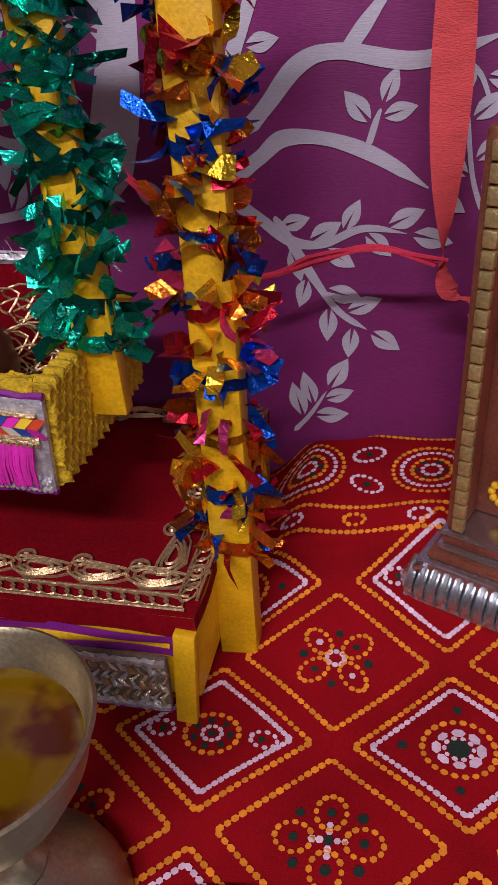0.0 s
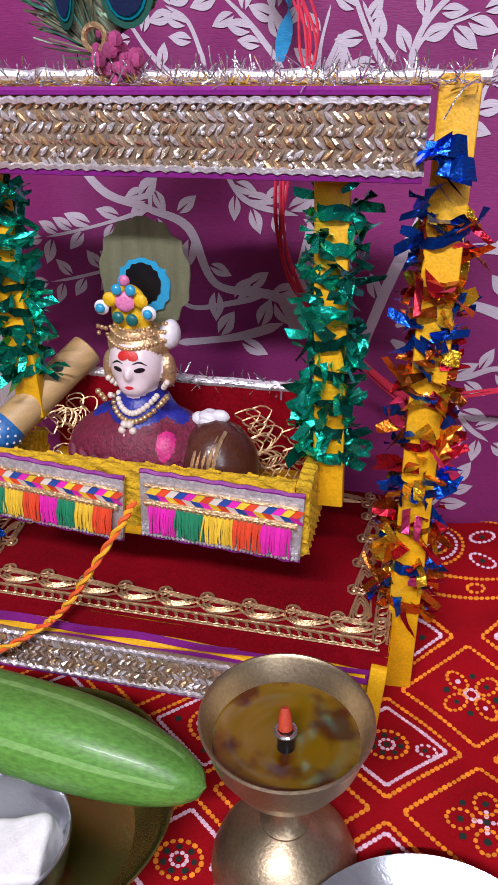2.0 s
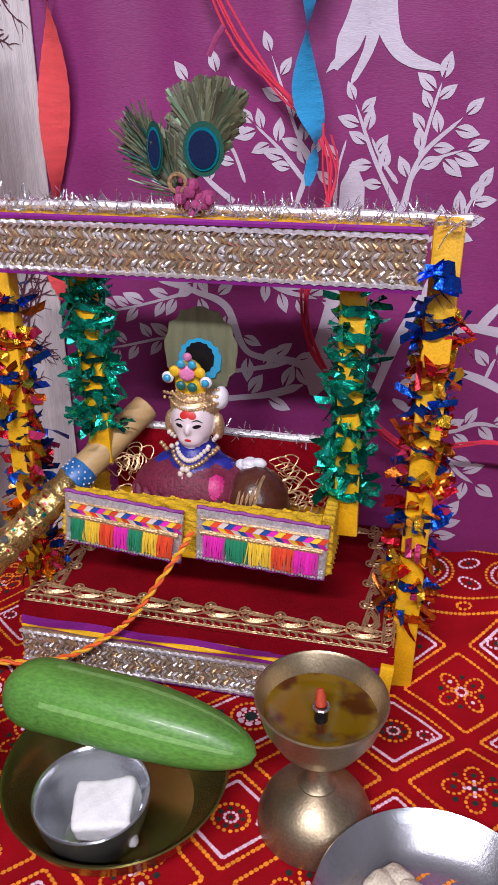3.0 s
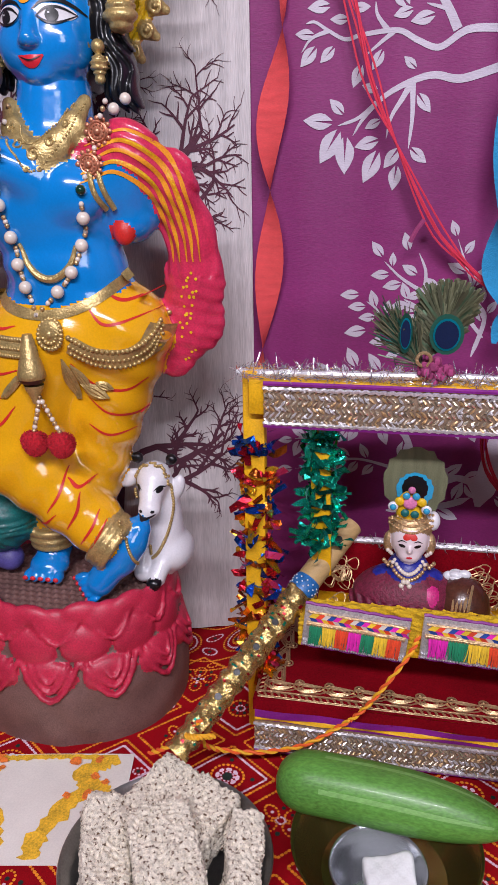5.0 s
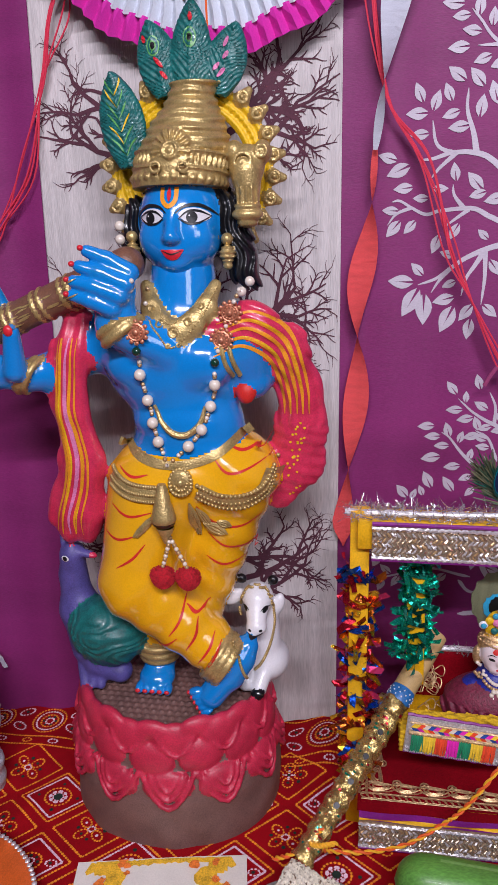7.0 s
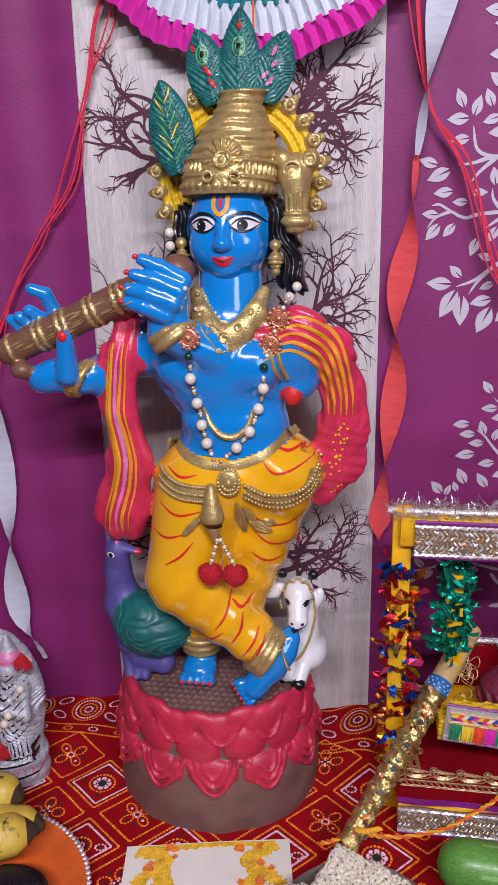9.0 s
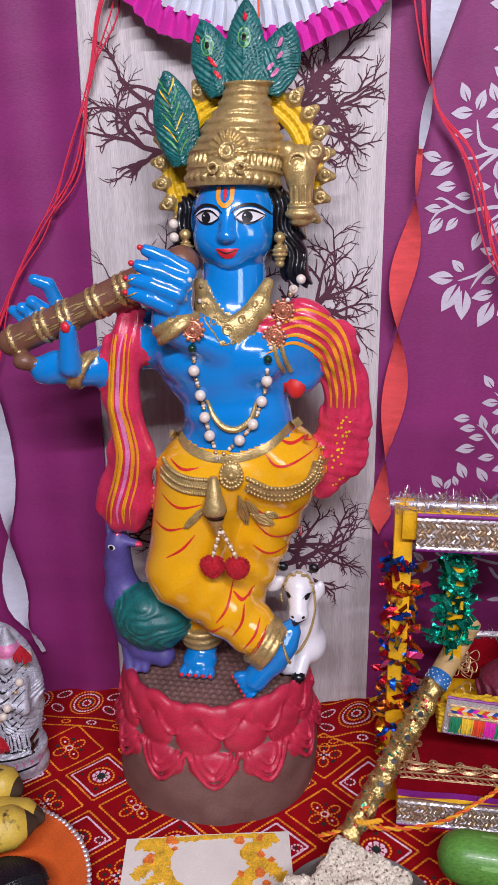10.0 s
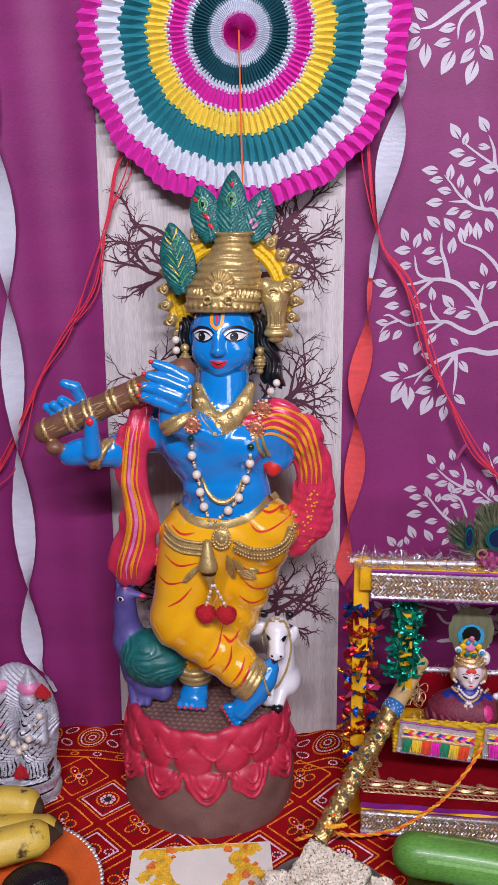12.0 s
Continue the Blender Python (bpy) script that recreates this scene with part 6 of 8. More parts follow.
# ---- the swing ----
def swing():
    sw = thing("swing", (-0.083, 0.35, 0.012), "decorated miniature cradle swing with yellow posts and crimson velvet base", "swing")
    X0, X1, YF, YB, ZT = -0.232, 0.066, 0.256, 0.438, 0.066
    base = Shape()
    base.box((X0, YF, 0.014), (X1, YB, ZT), 0.002)
    base.build("base_board", W_YEL, sw, "yellow painted board")
    Shape().box((X1 - 0.009, YF - 0.009, 0.006), (X1 + 0.001, YF - 0.0035, ZT - 0.004), 0.001, turn=Euler((0, radians(4), 0)).to_matrix()).build("corner_strip", W_YEL, sw)

    def velvet(u, v):
        x = X0 - 0.002 + (X1 - X0 + 0.004) * u
        y = YF - 0.0035 + (YB - YF) * v
        z = ZT + 0.0022 + 0.0008 * math.sin(31 * x + 17 * y) * math.sin(60 * y)
        return (x, y, z)

    s = Shape().grid(velvet, 40, 26)
    s.grid(lambda u, v: (X0 - 0.002 + (X1 - X0 + 0.004) * u, YF - 0.0038 - 0.0012 * math.sin(20 * u) * v, ZT + 0.0022 - 0.012 * v), 40, 3)
    s.grid(lambda u, v: (X1 + 0.002 + 0.0008 * math.sin(16 * u), YF - 0.0035 + (YB - YF) * u, ZT + 0.0022 - 0.008 * v), 30, 2)
    s.grid(lambda u, v: (X0 - 0.002, YF - 0.0035 + (YB - YF) * u, ZT + 0.0022 - 0.008 * v), 30, 2)
    vel = s.build("velvet_cover", V_RED, sw, "crimson velvet cover")
    e = Shape()
    up = (0, 0, 1)
    zc = ZT + 0.0032
    cord_chain(e, (X0 + 0.002, YF + 0.0035, zc), (X1 - 0.003, YF + 0.0035, zc), 0.0066, 0.0034, up)
    cord_chain(e, (X1 - 0.0035, YF + 0.006, zc), (X1 - 0.0035, YB - 0.004, zc), 0.0066, 0.0034, up)
    cord_chain(e, (X0 + 0.0035, YF + 0.006, zc), (X0 + 0.0035, YB - 0.004, zc), 0.0066, 0.0034, up)
    for k in range(10):
        cord_leaf(e, (X0 + 0.020 + 0.0285 * k, YF + 0.0175, zc), (1, 0, 0), (0, 1, 0), up, 0.0235)
    for k in range(5):
        cord_leaf(e, (X1 - 0.0175, YF + 0.034 + 0.030 * k, zc), (0, 1, 0), (-1, 0, 0), up, 0.0235)
        cord_leaf(e, (X0 + 0.0175, YF + 0.034 + 0.030 * k, zc), (0, 1, 0), (1, 0, 0), up, 0.0235)
    for k in range(8):
        cord_leaf(e, (X0 + 0.03 + 0.032 * k, YB - 0.016, zc), (1, 0, 0), (0, -1, 0), up, 0.0235)
    e.build("embroidery", C_GOLD, vel, "gold cord embroidery")
    # drape under the edge: violet and orange hems
    Shape().grid(lambda u, v: (X0 + (X1 - X0 - 0.006) * u, YF - 0.0050 - 0.001 * math.sin(22 * u + 3 * v), 0.0575 - 0.0125 * v - 0.004 * (1 - u) * v), 50, 3).build("satin_hem", C_VIO, sw, "violet satin hem")
    Shape().grid(lambda u, v: (X0 + (X1 - X0 - 0.01) * u, YF - 0.0062 - 0.001 * math.sin(22 * u + 3 * v), 0.0545 - 0.0035 * v - 0.005 * (1 - u)), 50, 2).build("orange_piping", W_YEL, sw, "orange piping")
    mirror_band(X0, X1 - 0.012, YF - 0.0085, 0.016, 0.046, sw)
    Shape().tube([(X0, YF - 0.0085, 0.0135), (-0.08, YF - 0.0085, 0.0145), (X1 - 0.012, YF - 0.0085, 0.0145)], 0.0018, 6).build("satin_hem", C_VIO, sw, "violet satin hem")
    # posts
    multi = [(5, 1, 1, 0, 0), (0, 1, 4, 3, 1), (0, 4, 2, 3, 0), (4, 1, 2, 0, 0), (0, 2, 2, 4, 1), (1, 4, 2, 2, 0), (4, 0, 2, 1, 1), (0, 3, 4, 1, 2)]
    for px, seed in ((0.0750, 3), (-0.2375, 8)):
        zb = cloth_z(px, 0.296) - 0.002
        p = Shape().box((px - 0.0095, 0.293, zb), (px + 0.0095, 0.307, 0.376), 0.0012).build("post", W_YEL, sw, "yellow painted wooden post")
        # bright strips above, gold and pink at the foot
        as_stuff(tinsel(0.318, 0.062, (px, 0.300), 0.0110, 0.009, 300, multi, seed, length=(0.009, 0.019), width=(0.0035, 0.008), wrap=9).build("tinsel_garland", [F_BLUE, F_GOLD, F_RED, F_COPPER, F_PINK], p, "multicoloured foil tinsel", smooth=False))
        bow = Shape()
        rnd = random.Random(seed)
        for k in range(9):
            a = rnd.uniform(0, 6.28)
            foil(bow, Vector((px - 0.006, 0.285, 0.338 + rnd.uniform(-0.01, 0.012))), Vector((math.cos(a), -0.4, math.sin(a))), Vector((math.sin(a), 0.4, math.cos(a))),
                 rnd.uniform(0.010, 0.018), rnd.uniform(0.008, 0.013), 0, rnd.gauss(0, 0.4))
        if px > 0:
            as_stuff(bow.build("foil_bow", F_BLUE, p, "crumpled blue foil bow", smooth=False))
    # top beam
    beam = Shape().box((-0.240, 0.284, 0.340), (0.060, 0.316, 0.371), 0.0015).build("top_beam", W_YEL, sw, "yellow painted top beam")
    mirror_band(-0.226, 0.0625, 0.2795, 0.334, 0.3665, beam)
    for z in (0.3325, 0.3695):
        Shape().tube([(-0.226 + 0.0288 * i, 0.2795 + 0.0004 * (i % 2), z) for i in range(11)], 0.0021, 6).build("satin_edge", C_VIO, beam, "violet satin edge")
    rnd = random.Random(21)
    fr = Shape()
    for k in range(2000):
        p = Vector((rnd.uniform(-0.252, 0.086), rnd.uniform(0.281, 0.318), 0.3725))
        d = Vector((rnd.gauss(0, 0.7), rnd.gauss(0, 0.7), abs(rnd.gauss(0.15, 0.35))))
        foil(fr, p, d, Vector((rnd.gauss(0, 1), rnd.gauss(0, 1), 0.2)), rnd.uniform(0.004, 0.013), 0.0007, 0, rnd.gauss(0, 0.5))
    fr.tube(spline([(-0.252, 0.297, 0.3735), (-0.16, 0.292, 0.376), (-0.05, 0.300, 0.375), (0.088, 0.296, 0.3745)], 40), [0.0030 + 0.0009 * math.sin(2.3 * i) for i in range(40)], 8, 1)
    as_stuff(fr.build("tinsel_fringe", [F_SILVER, C_SILV], beam, "silver tinsel fringe", smooth=False))
    # hangers
    for hx, hy, hz, seed in ((0.0205, 0.299, 0.138, 11), (-0.1795, 0.312, 0.172, 14)):
        h = Shape().box((hx - 0.009, hy, hz), (hx + 0.009, hy + 0.009, 0.340), 0.001, turn=Euler((0, radians(-1.5), 0)).to_matrix()).build("hanger", W_YEL, sw, "yellow wooden hanger strip")
        as_stuff(tinsel(0.322, hz + 0.027, (hx, hy + 0.0045), 0.0105, 0.007, 230, [(1,)], seed, length=(0.009, 0.019), width=(0.003, 0.007), wrap=9).build("tinsel_garland", F_GREEN, h, "emerald green foil tinsel", smooth=False))
    # cradle
    CX0, CX1, CY0, CY1, CZ = -0.184, 0.008, 0.264, 0.362, 0.124
    Shape().box((CX0, CY0, CZ), (CX1, CY1, CZ + 0.004), 0.001).build("cradle_floor", W_YEL, sw, "yellow cradle board")

    def foamy(lo, hi):
        s = Shape()
        f = Field([a - 0.004 for a in lo], [b + 0.004 for b in hi], 0.0013)

        def fn(x, y, z):
            q = np.maximum(np.maximum(np.maximum(lo[0] - x, x - hi[0]), np.maximum(lo[1] - y, y - hi[1])), np.maximum(lo[2] - z, z - hi[2]))
            return q + 0.0011 * np.sin(900 * y + 400 * z) * np.sin(800 * z + 300 * x) + 0.0005 * np.sin(2100 * y) * np.sin(1900 * z + 800 * x)

        f.put(lo, hi, fn, 0, 0)
        v, q, m = f.mesh()
        return s.add(v, q, 0)

    foamy((CX1 + 0.001, CY0 + 0.001, CZ), (CX1 + 0.009, CY1, 0.170)).build("side_panel", W_FOAM, sw, "rough yellow foam side")
    foamy((CX0 - 0.009, CY0 + 0.001, CZ), (CX0 - 0.001, CY1 - 0.02, 0.150)).build("side_panel", W_FOAM, sw, "rough yellow foam side")
    foamy((CX0, CY0 + 0.0025, 0.128), (CX1, CY0 + 0.010, 0.170)).build("front_rail", W_FOAM, sw, "rough yellow foam rail")
    Shape().box((CX0, CY1 - 0.006, CZ), (CX1, CY1, 0.188), 0.001).build("back_panel", V_RED, sw, "crimson cradle back")
    bk = Shape()
    for k in range(260):
        p = Vector((rnd.uniform(CX0, CX1), CY1 - 0.004, 0.190))
        foil(bk, p, Vector((rnd.gauss(0, 1), rnd.gauss(-0.3, 0.5), rnd.gauss(0, 0.6))), Vector((rnd.gauss(0, 1), 0.3, rnd.gauss(0, 1))), rnd.uniform(0.006, 0.012), 0.0010, 0, 0.3)
    bk.tube([(CX0 + 0.0192 * i, CY1 - 0.004, 0.189 + 0.0006 * (i % 2)) for i in range(11)], 0.0034, 8, 1)
    as_stuff(bk.build("tinsel_edge", [F_SILVER, C_SILV], sw, "silver tinsel edge", smooth=False))
    # gold lace ruffle and sequins inside
    lc = Shape()
    for k in range(26):
        c = Vector((rnd.uniform(-0.035, 0.0), rnd.uniform(0.315, 0.352), 0.128 + rnd.uniform(0.004, 0.05)))
        lc.tube([c + Vector((0.007 * math.cos(t) * (1 + 0.3 * math.sin(3 * t)), 0.003 * math.sin(2 * t), 0.006 * math.sin(t))) for t in [0.5 * i for i in range(12)]], 0.0006, 4, 0, closed=True)
    for k in range(20):
        c = Vector((rnd.uniform(-0.175, -0.140), rnd.uniform(0.315, 0.35), 0.128 + rnd.uniform(0.004, 0.055)))
        lc.tube([c + Vector((0.006 * math.cos(t), 0.003 * math.sin(2 * t), 0.006 * math.sin(t))) for t in [0.5 * i for i in range(12)]], 0.0006, 4, 0, closed=True)
    as_stuff(lc.build("lace_ruffle", [C_GOLD], sw, "tangled gold cord lace"))
    # two fringed front panels
    tl = Euler((0, radians(1.0), 0)).to_matrix()
    for x0, x1, tilt, seed in ((CX0 - 0.004, -0.0945, 5.0, 1), (-0.0835, CX1 + 0.006, 3.0, 2)):
        xm = (x0 + x1) / 2
        rot = Euler((0, radians(tilt), 0)).to_matrix()
        zc_ = 0.1465
        yb = CY0 - 0.003

        def P(x, y, z):
            d = rot @ Vector((x - xm, 0, z - zc_))
            return (xm + d.x, y, zc_ + d.z)

        bd = Shape().box((x0, yb, 0.1245), (x1, yb + 0.0035, 0.1685), 0.001, turn=rot).build("front_panel", C_SILV, sw, "silver sequinned cradle panel")
        b = Shape()
        n = int((x1 - x0) / 0.0055)
        for i in range(n):
            xa = x0 + 0.004 + (x1 - x0 - 0.008) * i / n
            wx = (x1 - x0 - 0.008) / n * 1.25
            for half in (0, 1):
                z0 = 0.1555
                sg = 1 if half else -1
                v = [P(xa, yb - 0.0015, z0), P(xa + wx, yb - 0.0022, z0), P(xa + wx * 1.6, yb - 0.0015, z0 + sg * 0.0045), P(xa + wx * 0.6, yb - 0.0010, z0 + sg * 0.0045)]
                b.add(v, [(0, 1, 2, 3)], (i + 2 * half) % 5)
        as_stuff(b.build("braid", [T_BLUE, T_MAG, T_YEL, T_RED, P_PEARL], bd, "blue, pink and yellow chevron braid", smooth=False))
        g = Shape()
        for z in (0.1495, 0.1510, 0.1615):
            g.tube([P(x0 + 0.003 + (x1 - x0 - 0.006) * i / 40, yb - 0.0014 - 0.0007 * (i % 2), z) for i in range(41)], 0.0011, 5)
        for i in range(34):
            g.ball(P(x0 + 0.004 + (x1 - x0 - 0.008) * i / 33, yb - 0.002, 0.1482), 0.0012, 0, 6, 4)
        g.build("gold_trim", C_GOLD, bd, "gold beaded trim")
        vt = Shape()
        for z in (0.1245, 0.1682):
            vt.tube([P(x0 + (x1 - x0) * i / 20, yb + 0.0015, z + 0.0006 * math.sin(2 * i)) for i in range(21)], 0.0017, 6)
        vt.build("satin_edge", C_VIO, bd, "violet satin edge")
        sq = Shape()
        for i in range(40):
            for j in range(2):
                sq.ball(P(x0 + 0.002 + (x1 - x0 - 0.004) * i / 39, yb - 0.0008, 0.1265 + 0.0035 * j), 0.0013, 0, 6, 4)
        as_stuff(sq.build("sequin_edge", C_SILV, bd))
        cols = (("magenta", T_MAG), ("green", T_GREEN), ("yellow", T_YEL), ("red", T_RED), ("magenta", T_MAG)) if seed == 2 else (("green", T_GREEN), ("yellow", T_YEL), ("red", T_RED), ("magenta", T_MAG), ("green", T_GREEN), ("yellow", T_YEL), ("red", T_RED))
        rn = random.Random(seed)
        w = (x1 - x0 - 0.012) / len(cols)
        for k, (nm, mm) in enumerate(cols):
            t = Shape()
            for i in range(26):
                xa = x0 + 0.006 + w * (k + (i + 0.5) / 26)
                sway = rn.gauss(0, 0.0008)
                t.tube([P(xa, yb - 0.002, 0.1478), P(xa + sway * 0.4, yb - 0.0036 - rn.random() * 0.001, 0.139), P(xa + sway, yb - 0.003, 0.1295 + rn.gauss(0, 0.0009))], 0.00062, 4)
            t.build("fringe", mm, bd, nm + " wool fringe")
    # peacock feather fan on the beam
    pf = Shape()
    rnd = random.Random(4)
    root = Vector((-0.0965, 0.300, 0.382))
    eye = Vector((-0.080, 0.300, 0.414))
    for k in range(900):
        t = rnd.uniform(-2.3, 2.3)
        st = eye + Vector((0.004 * math.sin(t), rnd.uniform(0.0, 0.003), 0.004 * math.cos(t)))
        if abs(t) > 1.2:
            st = root + (eye - root) * rnd.uniform(0.35, 1.0)
            t = math.copysign(rnd.uniform(0.75, 1.25), t)
        d = Vector((math.sin(0.85 * t + 0.1), rnd.gauss(0.02, 0.03), math.cos(0.85 * t)))
        foil(pf, st, d, Vector((d.z, rnd.gauss(0, 0.1), -d.x)), rnd.uniform(0.021, 0.037) * (0.75 if abs(t) > 0.9 else 1.0), rnd.choice((0.0009, 0.0022, 0.0026)), 0 if rnd.random() < 0.9 else 2, rnd.gauss(0, 0.06))
    for k in range(380):
        q = rnd.random()
        st = root + Vector((-0.018 * q, -0.003, 0.024 * q))
        t = -0.62 + rnd.gauss(0, 0.28)
        d = Vector((math.sin(t), rnd.gauss(0, 0.06), math.cos(t)))
        foil(pf, st, d, Vector((d.z, rnd.gauss(0, 0.5), -d.x)), rnd.uniform(0.020, 0.040), rnd.choice((0.0008, 0.0012)), rnd.choices((0, 1, 2), (5, 1, 2))[0], rnd.gauss(0, 0.12))
    for cx, cz, q in ((-0.080, 0.412, 0.95), (-0.112, 0.412, 0.4)):
        for r, m, dy in ((0.0150, 1, 0.0085), (0.0118, 3, 0.0095), (0.0102, 4, 0.0105)):
            v = [(cx, 0.300 - dy, cz)] + [(cx + q * r * 0.95 * math.cos(t), 0.300 - dy, cz + r * 1.1 * math.sin(t)) for t in [2 * math.pi * i / 18 for i in range(18)]]
            pf.add(v, [(0, 1 + i, 1 + (i + 1) % 18) for i in range(18)], m)
    as_stuff(pf.build("peacock_feather", [PEA_OLIVE, PEA_GREEN, PEA_BRONZE, PEA_TEAL, PEA_DARK], beam, "olive and teal peacock feather fan", smooth=False))
    rg = Shape().tube([root + Vector((0.0055 * math.cos(t), -0.012, 0.010 + 0.0055 * math.sin(t))) for t in [2 * math.pi * i / 14 for i in range(14)]], 0.0015, 6, 0, closed=True)
    rg.build("gold_ring", C_GOLD, beam, "small gold ring")
    kn = Shape()
    for k in range(60):
        kn.ball(root + Vector((0.008 + rnd.gauss(0, 0.006), rnd.gauss(-0.008, 0.003), rnd.gauss(0, 0.004))), rnd.uniform(0.002, 0.0045), 0, 6, 4)
    as_stuff(kn.build("cloth_knot", T_PINKNET, beam, "pink net knot"))


PEA_PALE = mat("pale_olive_feather", (0.20, 0.21, 0.12), 0.5, metal=0.1, scale=30, fine=900, stretch=(6, 1, 1), bump=0.8, var=0.3)
PEA_OLIVE = mat("olive_feather", (0.115, 0.12, 0.065), 0.55, metal=0.1, rand=0.5)
PEA_GREEN = mat("green_feather", (0.02, 0.10, 0.07), 0.35, metal=0.5, rand=0.5)
PEA_BRONZE = mat("bronze_feather", (0.10, 0.16, 0.09), 0.4, metal=0.4)
PEA_TEAL = mat("teal_feather", (0.0, 0.22, 0.30), 0.3, metal=0.4)
PEA_DARK = mat("dark_blue_feather", (0.004, 0.012, 0.05), 0.35)
T_PINKNET = mat("pink_net", (0.34, 0.05, 0.16), 0.9, rand=0.3, bump=0.8)
swing()


# ---- the doll and the pot in the cradle ----
def doll():
    SK, MAG_, BLU_, GLD, RD, BK, WH, OL, CY, PK, YL, GN = range(12)
    mats = [S_SKIN, D_MAG, D_BLUE, C_GOLD, S_RED, S_BLACK, S_WHITE, PEA_PALE, D_CYAN, S_LAV, S_HALO, S_GREEN]
    c = (-0.0975, 0.312)
    F = Field((-0.160, 0.272, 0.124), (-0.045, 0.352, 0.305), 0.0012)

    def frill(x, y, z):
        return 0.0016 * np.sin(620 * (x + 0.3 * z)) * (z < 0.165)

    F.ell((c[0], c[1], 0.156), (0.052, 0.033, 0.034), MAG_, 0.006, wave=frill)
    F.ell((c[0] + 0.016, c[1] - 0.018, 0.155), (0.013, 0.012, 0.026), D_PINK_I, 0.008, ry=14)
    F.cap((c[0], c[1], 0.165), (c[0], c[1], 0.185), 0.027, 0.020, BLU_, 0.006)
    F.cap((c[0] - 0.022, c[1] - 0.002, 0.180), (c[0] - 0.030, c[1] - 0.008, 0.168), 0.0095, 0.009, BLU_, 0.004)
    F.cap((c[0] + 0.022, c[1] - 0.002, 0.180), (c[0] + 0.030, c[1] - 0.008, 0.168), 0.0095, 0.009, BLU_, 0.004)
    F.cap((c[0], c[1], 0.190), (c[0], c[1] - 0.002, 0.205), 0.010, 0.010, SK, 0.004)
    F.ell((c[0], c[1] - 0.003, 0.2195), (0.0168, 0.0155, 0.0195), SK, 0.004)
    F.ell((c[0], c[1] - 0.0125, 0.2075), (0.0085, 0.006, 0.006), SK, 0.005)
    F.ell((c[0], c[1] - 0.019, 0.2165), (0.0022, 0.0028, 0.0035), SK, 0.003)
    F.ell((c[0], c[1] + 0.003, 0.230), (0.0195, 0.017, 0.014), GLD, 0.002)
    F.ell((c[0] - 0.0185, c[1], 0.214), (0.005, 0.006, 0.011), GLD, 0.002)
    F.ell((c[0] + 0.0185, c[1], 0.214), (0.005, 0.006, 0.011), GLD, 0.002)
    F.ell((c[0] + 0.020, c[1] + 0.004, 0.236), (0.006, 0.008, 0.009), WH, 0.002)
    F.ell((c[0] - 0.002, c[1] - 0.002, 0.249), (0.012, 0.006, 0.018), YL, 0.003)
    s = Shape()
    v, f, m = F.mesh()
    s.add(v, f, m)
    for z, n in ((0.2335, 19), (0.2385, 19), (0.2425, 17)):
        bead_row(s, F, [(c[0] - 0.019, z + 0.001), (c[0], z - 0.002), (c[0] + 0.019, z + 0.001)], n, 0.0014, GLD, default=0.30)
    for dx, dz, r, mm in ((0, 0.271, 0.0034, PK), (-0.0045, 0.266, 0.0034, CY), (0.004, 0.266, 0.0034, CY), (-0.010, 0.2595, 0.0044, YL), (-0.001, 0.2585, 0.0062, PK), (0.009, 0.2595, 0.0044, YL),
                          (-0.0155, 0.2545, 0.0046, WH), (0.0135, 0.2525, 0.0046, WH), (-0.0155, 0.2545, 0.003, CY), (0.0135, 0.2525, 0.003, CY), (-0.005, 0.2495, 0.0038, GN), (0.0035, 0.2485, 0.0038, GN)):
        s.ball((c[0] + dx - 0.001, 0.302 - (0.002 if mm in (CY, GN) else 0.0), dz), (r, 0.0022, r), mm, 10, 6)
    # feather disc behind the crown
    for rx, rz, dz, y, mm in ((0.0285, 0.034, 0.268, 0.326, OL), (0.0165, 0.017, 0.262, 0.3235, CY), (0.0115, 0.0125, 0.264, 0.3222, BK)):
        n = 30
        vv = [(c[0] + 0.002, y - 0.002, dz)]
        for i in range(n):
            t = 2 * math.pi * i / n
            j = 1 + 0.05 * math.sin(13 * t)
            vv.append((c[0] + 0.002 + rx * j * math.cos(t), y, dz + rz * j * math.sin(t)))
        vb = [(a, b + 0.0015, d) for a, b, d in vv]
        s.add(vv, [(0, 1 + i, 1 + (i + 1) % n) for i in range(n)], mm)
        s.add(vb, [(0, 1 + (i + 1) % n, 1 + i) for i in range(n)], mm)
    for sx in (-1, 1):
        paint_disc(s, F, c[0] + sx * 0.0068, 0.2198, 0.0031, 0.0015, BK, sx * 0.1, 0.0005, 12, default=0.298)
        paint_line(s, F, [(c[0] + sx * 0.0030, 0.2236), (c[0] + sx * 0.0070, 0.2246), (c[0] + sx * 0.0110, 0.2222)], 0.0005, BK, 10, 0.0005, default=0.298)
    paint_disc(s, F, c[0], 0.2087, 0.0027, 0.0011, S_LIP_I, 0, 0.0005, 12, default=0.298)
    paint_disc(s, F, c[0] - 0.0025, 0.2285, 0.0042, 0.0028, RD, 0.5, 0.0006, 12, default=0.298)
    paint_disc(s, F, c[0] + 0.0025, 0.2285, 0.0042, 0.0028, RD, -0.5, 0.0006, 12, default=0.298)
    for k, (dr, z) in enumerate(((0.017, 0.198), (0.020, 0.193))):
        bead_row(s, F, [(c[0] - dr - 0.002, z + 0.010), (c[0] - dr * 0.6, z - 0.001), (c[0], z - 0.006), (c[0] + dr * 0.6, z - 0.001), (c[0] + dr + 0.002, z + 0.010)], 22, 0.0020, GLD if k else P_BEAD_I, 0.0005, default=0.297)
